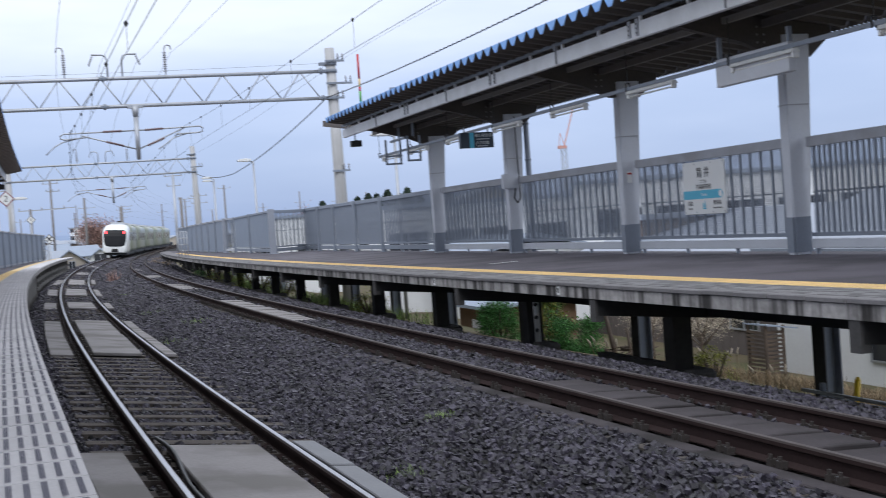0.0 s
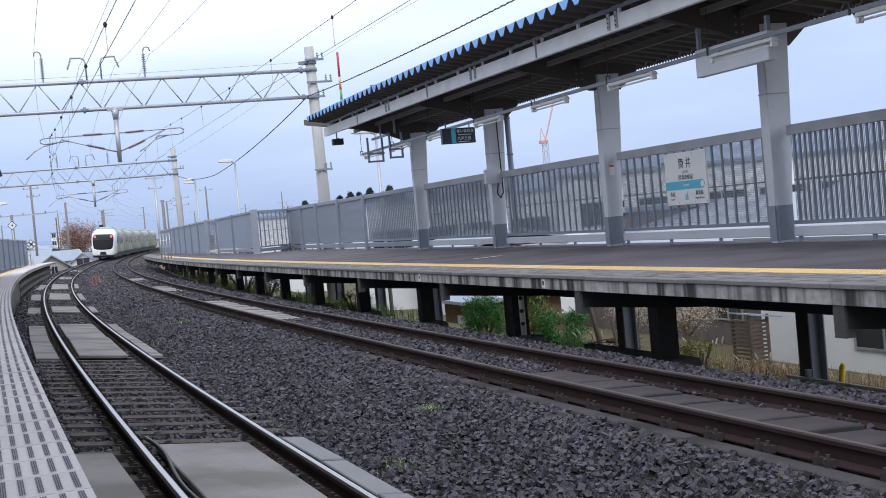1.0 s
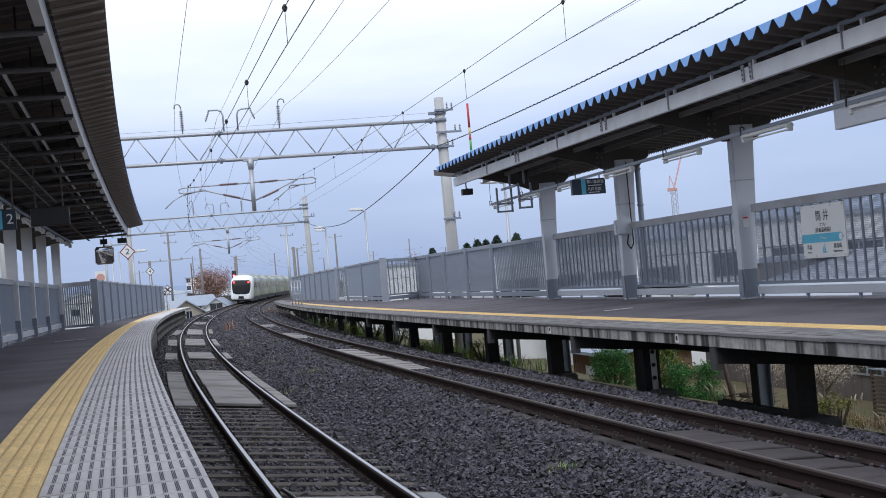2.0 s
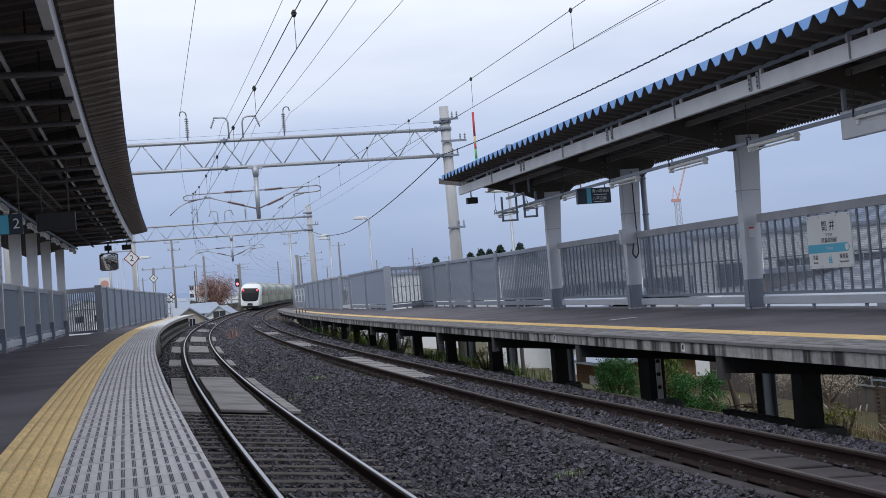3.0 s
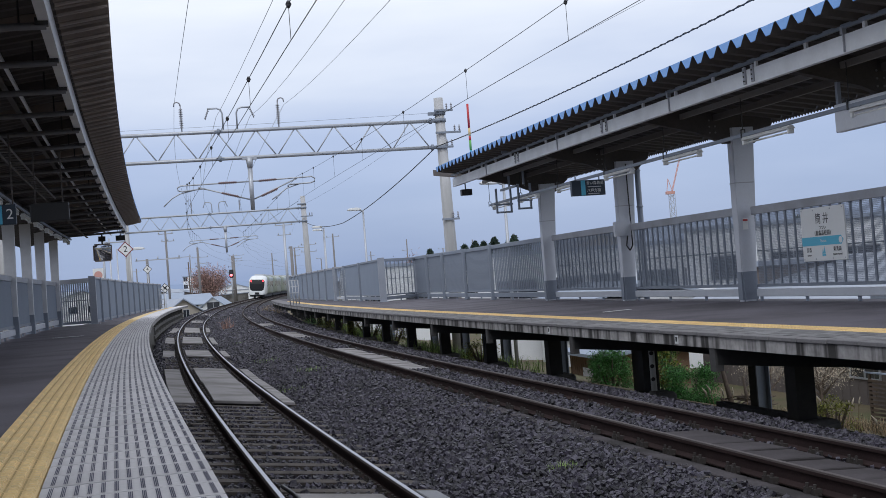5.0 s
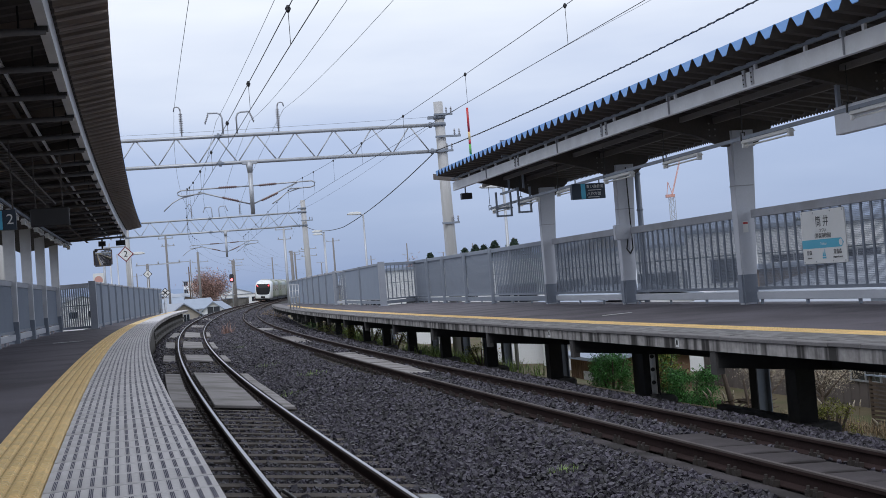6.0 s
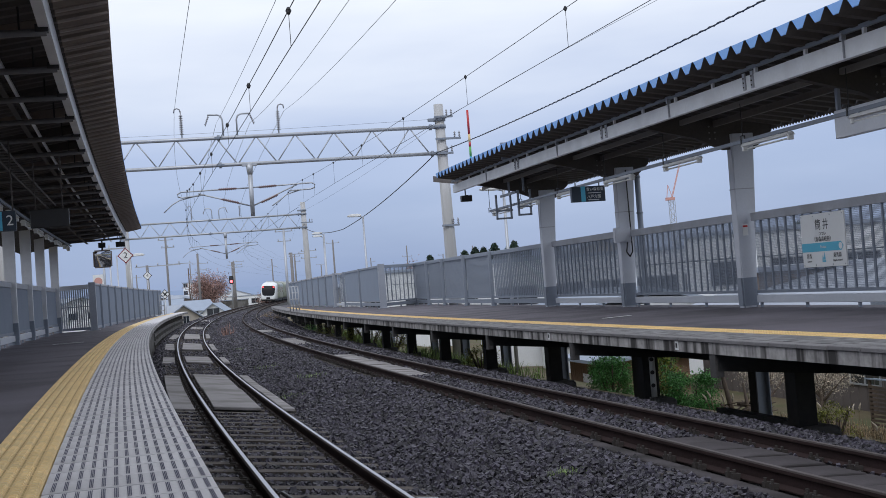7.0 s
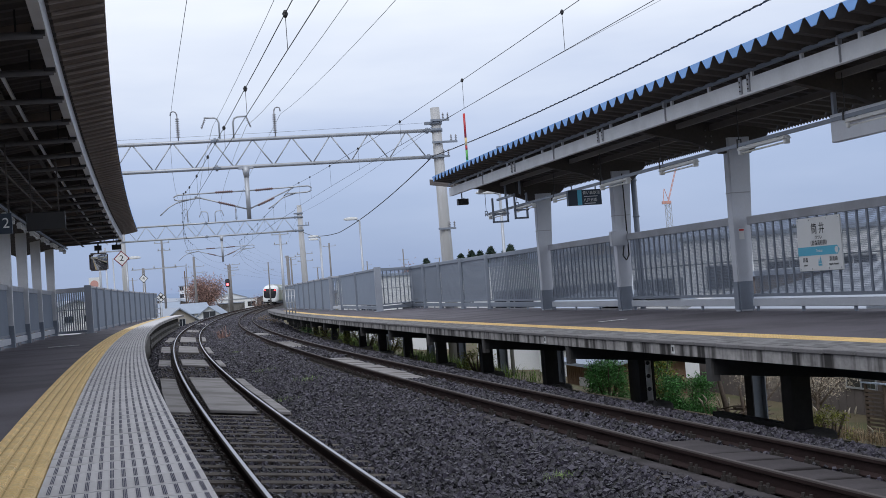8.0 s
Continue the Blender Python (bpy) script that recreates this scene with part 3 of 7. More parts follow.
def platform_right():
    p = thing("platform_far", "raised station platform on dark steel trestles with stained concrete edge", "platform", kind="structure")
    bm = B()
    sweep(bm, [(ER + 0.22, HR - 0.004), (11.4, HR - 0.004), (11.4, HR - 0.2), (ER + 0.22, HR - 0.2)], -10, 57.4, 1.5)
    sweep(bm, [(ER + 0.22, HR - 0.004), (9.4, HR - 0.004), (9.4, HR - 0.2), (ER + 0.22, HR - 0.2)], 57.4, 70.4, 1.5)
    sweep(bm, [(ER + 0.22, HR - 0.004), (8.9, HR - 0.004), (8.9, HR - 0.2), (ER + 0.22, HR - 0.2)], 70.4, 84, 1.5)
    sweep(bm, [(ER + 0.22, HR - 0.004), (8.3, HR - 0.004), (8.3, HR - 0.2), (ER + 0.22, HR - 0.2)], 84, 108, 1.5)
    part("asphalt_deck", bm, [ASPHALT], p, "dark asphalt")
    bm = B()
    sweep(bm, [(ER + 0.01, HR - 0.05), (ER + 0.22, HR - 0.05), (ER + 0.22, HR - 0.19), (ER + 0.01, HR - 0.19)], -10, 108.5, 1.5)
    part("edge_beam", bm, [CONCRETE], p, "rain-streaked concrete edge beam")
    # coping blocks
    bm = B()
    box(bm, -0.075, -0.29, -0.05, 0.075, 0.29, 0.0)
    bmesh.ops.bevel(bm, geom=bm.edges[:], offset=0.008, segments=1, affect="EDGES")
    cope = mesh_of("coping_block", bm, PAVER)
    for i in range(-16, 180):
        piece("coping_block", cope, p, stand(ER + 0.065, 0.3 + i * 0.6, HR + random.uniform(-0.003, 0.003)))
    # small pavers behind the coping, two rows of geometry joined
    bm = B()
    s = -9.0
    while s < 70:
        for j in range(6):
            u = ER + 0.145 + j * 0.098
            box(bm, -0.046, -0.093, -0.04, 0.046, 0.093, random.uniform(0.0, 0.003), 0, stand(u + 0.047, s + (j % 2) * 0.098, HR))
        s += 0.195
    tagged(part("small_pavers", bm, [PAVER_I], p, "small grey pavers"), kind="stuff")
    bm = B()
    sweep(bm, [(ER + 0.14, HR + 0.001), (ER + 0.73, HR + 0.001), (ER + 0.73, HR - 0.1), (ER + 0.14, HR - 0.1)], 70, 108, 2.0)
    sweep(bm, [(ER + 0.14, HR - 0.02), (ER + 0.73, HR - 0.02), (ER + 0.73, HR - 0.1), (ER + 0.14, HR - 0.1)], -10, 70, 2.0)
    part("paver_bed", bm, [PAVER], p)
    w, l = 0.36, 0.34
    bm = B()
    box(bm, -w / 2, -l / 2 + 0.002, -0.05, w / 2, l / 2 - 0.002, 0.002)
    for i in range(5):
        for j in range(5):
            x, y = -w / 2 + 0.036 + i * 0.0725, -l / 2 + 0.034 + j * 0.068
            box(bm, x - 0.013, y - 0.013, 0.0, x + 0.013, y + 0.013, 0.007)
    yt = mesh_of("tactile_tile", bm, YELLOW)
    for i in range(-36, 250):
        piece("tactile_tile", yt, p, stand(ER + 0.92, 4.0 + i * 0.3415, HR + 0.002))
    # trestles: cross girders with end brackets, columns and stays
    bm = B()
    sweep(bm, [(ER + 1.6, HR - 0.2), (ER + 1.8, HR - 0.2), (ER + 1.8, HR - 0.55), (ER + 1.6, HR - 0.55)], -10, 108, 2.0)
    part("long_girder", bm, [GIRDER], p, "black steel girder")
    bm = B()
    sweep(bm, [(10.2, HR - 0.2), (10.4, HR - 0.2), (10.4, HR - 0.62), (10.2, HR - 0.62)], -10, 57, 2.0)
    part("long_girder", bm, [GIRDER], p, "black steel girder")
    for i in range(20):
        s = 8.94 + (i - 1) * 5.15
        wide = s < 56
        bm = B()
        prism(bm, [(0.05, -0.21), (5.0 if wide else 2.0, -0.21), (5.0 if wide else 2.0, -0.58), (1.7, -0.58), (0.05, -0.40)], -0.08, 0.08)
        part("cross_girder", bm, [GIRDER], p, "", stand(ER, s, HR))
        bm = B()
        box(bm, 0.02, -0.075, -0.48, 0.13, 0.075, -0.19)
        part("bracket", bm, [BRACKET], p, "grey end bracket", stand(ER, s, HR))
        bm = B()
        box(bm, 1.56, 0.76, -2.2, 1.84, 1.04, -0.5)
        foot = B()
        box(foot, 1.30, 0.5, -2.2, 2.05, 1.3, -1.32)
        bmesh.ops.bevel(foot, geom=foot.edges[:], offset=0.05, segments=1, affect="EDGES")
        part("footing", foot, [PIER_C], p, "weathered concrete footing", stand(ER, s, HR))
        # pier colours are near black to hold the shade under the deck
        part("pier", bm, [GIRDER if i % 2 else PIER_B], p, "dark steel pier", stand(ER, s, HR))
        if wide:
            bm = B()
            box(bm, 4.18, -0.15, -3.4, 4.20, 0.15, -0.5, 1)
            box(bm, 4.46, -0.15, -3.4, 4.48, 0.15, -0.5, 0)
            box(bm, 4.20, -0.012, -3.4, 4.46, 0.012, -0.5, 0)
            part("column", bm, [STEEL_D, GIRDER], p, "blue-grey steel column", stand(ER + 0.6, 22.35 + (i - 3) * 6.15, HR))
    # tie beams at ground level between some of the piers
    for a, b in ((15.2, 17.4),):
        bm = B()
        sweep(bm, [(ER + 1.62, -0.66), (ER + 1.77, -0.66), (ER + 1.77, -0.77), (ER + 1.62, -0.77)], a, b, 1.0)
        part("ground_tie", bm, [GIRDER], p, "black tie beam")


PAVER_I = mat("grey_small_pavers", (0.19, 0.187, 0.194), 0.85, vary=0.25, scale=5, fine=60, bump=0.3, islands=True, spread=(0.65, 1.3))
PIER_B = mat("shade_black_pier", (0.04, 0.038, 0.036), 0.75, vary=0.35, scale=2, fine=15)
platform_right()

bm = B()
tube(bm, [spot(0.14 + 0.03 * math.sin(s * 2.1), s, -0.09 - 0.012 * math.cos(s * 1.7)) for s in np.arange(5.0, 10.6, 0.25)], 0.018)
solid("rail_cable", bm, [BLACK], "black bonding cable snaking along the rail foot", "cable")


# ---- canopies ----
def folded_roof(parent, u_e, z_e, u_b, z_b, s0, s1, pitch=0.45, depth=0.16, dz=lambda s: 0.0, caps=True, lining=None):
    """A folded-plate roof: zigzag along the line, ribs across it; pale closers at the eave."""
    n = int((s1 - s0) / pitch)
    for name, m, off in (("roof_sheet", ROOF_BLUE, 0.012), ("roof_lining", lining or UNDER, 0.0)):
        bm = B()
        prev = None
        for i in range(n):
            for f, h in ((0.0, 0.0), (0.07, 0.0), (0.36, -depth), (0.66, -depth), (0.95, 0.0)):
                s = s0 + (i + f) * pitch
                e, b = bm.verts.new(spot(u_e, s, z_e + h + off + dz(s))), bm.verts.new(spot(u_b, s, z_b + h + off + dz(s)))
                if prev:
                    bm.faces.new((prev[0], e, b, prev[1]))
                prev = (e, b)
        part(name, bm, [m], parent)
    if not caps:
        return
    bm = B()
    pts = [(0.07, 0.012), (0.95, 0.012), (0.66, -depth + 0.008), (0.36, -depth + 0.008)]
    a = [bm.verts.new((0.0, f * pitch, h)) for f, h in pts]
    b = [bm.verts.new((0.012, f * pitch, h)) for f, h in pts]
    bm.faces.new(a)
    bm.faces.new(b[::-1])
    for i in range(4):
        bm.faces.new((a[i], a[(i + 1) % 4], b[(i + 1) % 4], b[i]))
    cap = mesh_of("flute_closer", bm, CAP_BLUE)
    for i in range(n):
        s = s0 + i * pitch
        piece("flute_closer", cap, parent, stand(u_e + (0.004 if u_e > 3 else -0.016), s, z_e + dz(s)))


def channel(bm, u, z0, z1, s0, s1, dz=None, w=0.1, t=0.014, face=-1):
    """A C-shaped beam along the curve, its web towards the track."""
    n = max(1, round((s1 - s0) / 1.5))
    out = [(0, z0), (0, z1), (w, z1), (w, z1 - t), (t, z1 - t), (t, z0 + t), (w, z0 + t), (w, z0)]
    rings = []
    for i in range(n + 1):
        s = s0 + (s1 - s0) * i / n
        o = dz(s) if dz else 0.0
        rings.append([bm.verts.new(spot(u - face * a if face < 0 else u - a, s, z + o)) for a, z in out])
    for a, b in zip(rings, rings[1:]):
        for i in range(8):
            bm.faces.new((a[i], a[(i + 1) % 8], b[(i + 1) % 8], b[i]))
    bm.faces.new(rings[0])
    bm.faces.new(rings[-1][::-1])


def lamp_fitting(m, group):
    """A batten lamp clipped under a conduit: slim body, end caps, one bare tube below."""
    t = thing("tube_lamp", "white strip lamp with one bare tube hung from a conduit", "lamp", m, group)
    bm = B()
    prism(bm, [(-0.035, 0.0), (0.035, 0.0), (0.07, -0.055), (-0.07, -0.055)], -0.80, 0.80)
    part("housing", bm, [WHITE], t)
    bm = B()
    rod(bm, (0, -0.74, -0.105), (0, 0.74, -0.105), 0.016, n=8)
    part("tube", bm, [TUBE], t)
    for y in (-0.77, 0.77):
        bm = B()
        box(bm, -0.05, y - 0.03, -0.135, 0.05, y + 0.03, -0.05)
        bmesh.ops.bevel(bm, geom=bm.edges[:], offset=0.01, segments=1, affect="EDGES")
        part("tube_holder", bm, [WHITE], t)
    for y in (-0.55, 0.55):
        bm = B()
        box(bm, -0.045, y - 0.015, -0.005, 0.045, y + 0.015, 0.02)
        part("clip", bm, [STEEL_D], t)
    return t



RIGHT_COLUMNS = (-1.0, 4.9, 10.75, 16.6, 22.35, 28.65, 34.95)


def canopy_right():
    s0, s1 = -4.0, 37.5
    rise = lambda s: 0.006 * (s - 22)
    c = thing("canopy_far", "platform canopy with blue folded-plate roof on grey tapered columns", "canopy", kind="structure")
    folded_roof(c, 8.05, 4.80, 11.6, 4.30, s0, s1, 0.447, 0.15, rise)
    bm = B()
    channel(bm, 8.62, 4.20, 4.45, s0, s1 - 0.1, rise)
    part("front_beam", bm, [BEAM], c, "pale grey painted channel beam")
    bm = B()
    channel(bm, 8.60, 4.53, 4.59, s0, s1 - 0.05, rise, w=0.06, t=0.01)
    part("eave_purlin", bm, [STEEL_D], c, "slim blue-grey eave purlin")
    for u, z, h, m in ((9.55, 4.24, 0.10, POLE_D), (10.25, 4.18, 0.12, UNDER_R)):
        bm = B()
        channel(bm, u, z, z + h, s0, s1 - 0.1, rise, w=0.07)
        part("purlin", bm, [m], c)
    bm = B()
    n = 370
    prev = None
    for i in range(2 * n + 1):
        s = s0 + (s1 - s0) * i / (2 * n)
        lo = 4.085 if i % 2 else 4.125
        v = [bm.verts.new(spot(u, s, z + rise(s))) for u, z in ((11.62, 4.33), (11.62, lo), (11.63, lo), (11.63, 4.33))]
        if prev:
            for k in range(4):
                bm.faces.new((prev[k], prev[(k + 1) % 4], v[(k + 1) % 4], v[k]))
        prev = v
    part("back_flashing", bm, [UNDER], c, "dark toothed flashing")
    # end trim along the roof's cut edge
    bm = B()
    prism(bm, [(0.03, 4.86), (3.55, 4.36), (3.55, 4.18), (0.03, 4.68)], 0, 0.02)
    part("end_trim", bm, [UNDER_R], c, "dark edge flashing", stand(8.02, s1))
    for s in RIGHT_COLUMNS:
        # column with an upright track side, widening upwards on the other
        bm = B()
        h = 3.42
        ring = []
        for z, w in ((0.0, 0.29), (h * 0.5, 0.39), (h, 0.50)):
            ring.append([bm.verts.new((x, y, z)) for x, y in ((-0.16, -0.11), (w - 0.16, -0.11), (w - 0.16, 0.11), (-0.16, 0.11))])
        for a, b in zip(ring, ring[1:]):
            for q in range(4):
                bm.faces.new((a[q], a[(q + 1) % 4], b[(q + 1) % 4], b[q]))
        bm.faces.new(ring[-1])
        bm.faces.new(ring[0][::-1])
        bmesh.ops.bevel(bm, geom=[e for e in bm.edges if abs((e.verts[0].co - e.verts[1].co).z) > 0.5], offset=0.035, segments=3, affect="EDGES")
        col = part("column", bm, [STEEL], c, "grey painted tapered column", stand(10.75, s, HR))
        bm = B()
        box(bm, -0.175, -0.125, 0.0, 0.165, 0.125, 0.62)
        bmesh.ops.bevel(bm, geom=bm.edges[:], offset=0.035, segments=2, affect="EDGES")
        part("base_wrap", bm, [STEEL_D], col, "darker blue-grey base wrap")
        bm = B()
        for z in (2.32,):
            box(bm, -0.166, -0.118, z, 0.24, 0.118, z + 0.018)
        part("strap_band", bm, [RAIL_G], col, "thin grey strap band")
        # cantilever rafter with a deep haunch over the column
        bm = B()
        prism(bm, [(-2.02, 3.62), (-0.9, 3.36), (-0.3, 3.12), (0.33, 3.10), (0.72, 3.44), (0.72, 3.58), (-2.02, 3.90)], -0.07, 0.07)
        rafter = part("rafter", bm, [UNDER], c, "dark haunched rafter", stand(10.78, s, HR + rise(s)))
        bm = B()
        for x in (-0.62, -0.5):
            for z in (3.34, 3.46, 3.58):
                rod(bm, (x, -0.085, z), (x, -0.07, z), 0.018, n=6)
        part("bolt_group", bm, [POLE_D], rafter, "rusty bolt heads")
        # bolted splice of the front beam
        bm = B()
        for y in (-0.17, 0.09):
            box(bm, -0.022, y, 4.205, 0.0, y + 0.08, 4.47)
        splice = part("splice_plate", bm, [RAIL_G], c, "bolted splice plate", stand(8.62, s - 4.75, rise(s)))
        bm = B()
        for y in (-0.13, 0.13):
            for z in (4.25, 4.32, 4.39):
                rod(bm, (-0.034, y, z), (-0.02, y, z), 0.014, n=6)
        part("bolt", bm, [CLIP], splice, "rust-stained bolts")
        bm = B()
        box(bm, -0.03, -0.035, 4.20, 0.0, -0.02, 4.55)
        box(bm, -0.03, -0.035, 4.45, 0.03, 0.035, 4.55)
        part("web_stiffener", bm, [RAIL_G], c, "", stand(8.62, s - 1.7, rise(s)))
    for i in range(27):
        s = -2 + i * 1.49
        bm = B()
        box(bm, -0.012, -0.03, 4.45, 0.03, 0.03, 4.54)
        part("clip_angle", bm, [BEAM], c, "", stand(8.62, s, rise(s)))
    # conduit, lamps and their hangers
    bm = B()
    sweep(bm, [(9.47, 3.57), (9.53, 3.57), (9.53, 3.63), (9.47, 3.63)], 4, 36.4, 1.5)
    solid("lamp_conduit", bm, [STEEL_D], "dark grey conduit rail carrying strip lamps under canopy", "conduit")
    for s in (8.6, 12.0, 15.4, 18.8, 22.2, 25.55, 28.95, 32.3, 35.2):
        lamp_fitting(stand(9.5, s, 3.56), "lamps under the far canopy")
    for k in range(10):
        t = thing("conduit_hanger", "thin dark rod and clamp holding up the conduit", "hanger", stand(9.5, 6.2 + k * 3.36, 3.60), "conduit hangers")
        bm = B()
        rod(bm, (0, 0, 0.09), (0, 0, 0.66), 0.008, n=5)
        part("rod", bm, [BLACK], t)
        bm = B()
        for x in (-0.04, 0.03):
            box(bm, x, -0.02, -0.05, x + 0.01, 0.02, 0.10)
        box(bm, -0.04, -0.02, 0.09, 0.04, 0.02, 0.105)
        part("clamp", bm, [BLACK], t)



canopy_right()


STEEL_B = mat("lit_rib_crest", (0.34, 0.29, 0.26), 0.7, vary=0.15, scale=2, fine=20)


PIPE_D = mat("dim_grey_pipe", (0.13, 0.125, 0.13), 0.6, vary=0.25, scale=2, fine=20)


def canopy_left():
    s0, s1 = -4.0, 46.5
    fall = lambda s: -0.2 * max(0.0, s - 30) / 17
    c = thing("canopy_near", "platform canopy with shade-darkened ribbed underside on pale grey columns", "canopy", kind="structure")
    # lighter lining where daylight reaches the eave; inner lining carries the shade
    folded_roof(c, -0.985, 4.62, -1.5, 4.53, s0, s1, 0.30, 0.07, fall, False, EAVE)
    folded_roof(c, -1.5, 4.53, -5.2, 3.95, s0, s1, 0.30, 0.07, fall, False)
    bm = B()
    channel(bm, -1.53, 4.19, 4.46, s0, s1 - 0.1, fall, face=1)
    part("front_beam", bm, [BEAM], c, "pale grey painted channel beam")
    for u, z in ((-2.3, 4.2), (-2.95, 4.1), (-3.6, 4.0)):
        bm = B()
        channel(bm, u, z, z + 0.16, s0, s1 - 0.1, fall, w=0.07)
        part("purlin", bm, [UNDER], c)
    # lighter bars added along the eave to paint the lit crests of its ribs
    bm = B()
    box(bm, -0.245, -0.022, -0.012, 0.25, 0.022, 0.012, 0, pose(0, 0, 0, 0, -10, 0))
    rib = mesh_of("lit_eave_rib", bm, STEEL_B)
    for i in range(112):
        s = -3.8 + i * 0.45
        piece("lit_eave_rib", rib, c, stand(-1.245, s, 4.485 + fall(s)))
    bm = B()
    n = 46
    for i in range(n):
        s = 2 + i
        box(bm, -0.018, -0.5, 0, 0.018, 0.5, 0.035, 0, stand(-2.13, s, 4.20 + fall(s)))
    part("cable_tray", bm, [BEAM], c, "pale cable tray")
    bm = B()
    for o in (-0.11, 0.11):
        sweep(bm, [(-2.75 + o, 4.02), (-2.73 + o, 4.02), (-2.73 + o, 4.05), (-2.75 + o, 4.05)], 4, 30, 1.5)
    for k in range(66):
        box(bm, -0.12, -0.015, 4.03, 0.12, 0.015, 4.045, 0, stand(-2.74, 4.2 + k * 0.39))
    part("cable_ladder", bm, [POLE_D], c, "dull grey cable ladder")
    for i in range(23):
        s = 4.6 + i * 1.84
        bm = B()
        rod(bm, (-2.9, 0, -0.08), (-0.06, 0, -0.02), 0.036, n=8)
        pipe_ob = part("brace_pipe", bm, [PIPE_D], c, "dull grey brace pipe", stand(-1.5, s, 4.17 + fall(s)))
        bm = B()
        box(bm, -0.16, -0.05, -0.02, -0.04, 0.05, 0.05)
        rod(bm, (-0.3, 0, 0.0), (-0.3, 0, 0.22), 0.01, n=5)
        part("clamp", bm, [BLACK], pipe_ob)
        bm = B()
        prism(bm, [(-3.2, -0.12), (-0.1, 0.18), (-0.1, 0.30), (-3.2, 0.05)], -0.05, 0.05)
        part("rafter", bm, [EAVE if i % 3 == 1 else UNDER], c, "", stand(-1.5, s + 0.75, 4.13 + fall(s)))
    for s in (4.5, 8.6, 12.7, 16.8, 20.9, 25.0, 29.2, 33.3, 37.3, 41.3, 46.0):
        bm = B()
        ring = []
        for z, w in ((0.0, 0.24), (2.0, 0.27), (3.15, 0.30)):
            ring.append([bm.verts.new((x, y, z)) for x, y in ((-0.12, -0.1), (w - 0.12, -0.1), (w - 0.12, 0.1), (-0.12, 0.1))])
        for a, b in zip(ring, ring[1:]):
            for q in range(4):
                bm.faces.new((a[q], a[(q + 1) % 4], b[(q + 1) % 4], b[q]))
        bm.faces.new(ring[-1])
        bm.faces.new(ring[0][::-1])
        bmesh.ops.bevel(bm, geom=[e for e in bm.edges if abs((e.verts[0].co - e.verts[1].co).z) > 0.5], offset=0.025, segments=2, affect="EDGES")
        col = part("column", bm, [BEAM], c, "pale grey tapered column", stand(-4.1, s, HL))
        bm = B()
        box(bm, -0.13, -0.115, 0.0, 0.14, 0.115, 0.55)
        part("base_wrap", bm, [STEEL_D], col, "darker base wrap")
    # lamps in a row with their rail
    bm = B()
    sweep(bm, [(-3.32, 3.74), (-3.28, 3.74), (-3.28, 3.79), (-3.32, 3.79)], 4, 44, 1.5)
    solid("lamp_conduit", bm, [STEEL_D], "dark conduit rail carrying strip lamps under dark canopy", "conduit")
    for s in (12.0, 15.0, 18.0, 21.0, 24.0, 27.0, 30.0, 33.0, 36.0, 39.0, 42.0):
        lamp_fitting(stand(-3.3, s, 3.68), "lamps under the near canopy")


canopy_left()


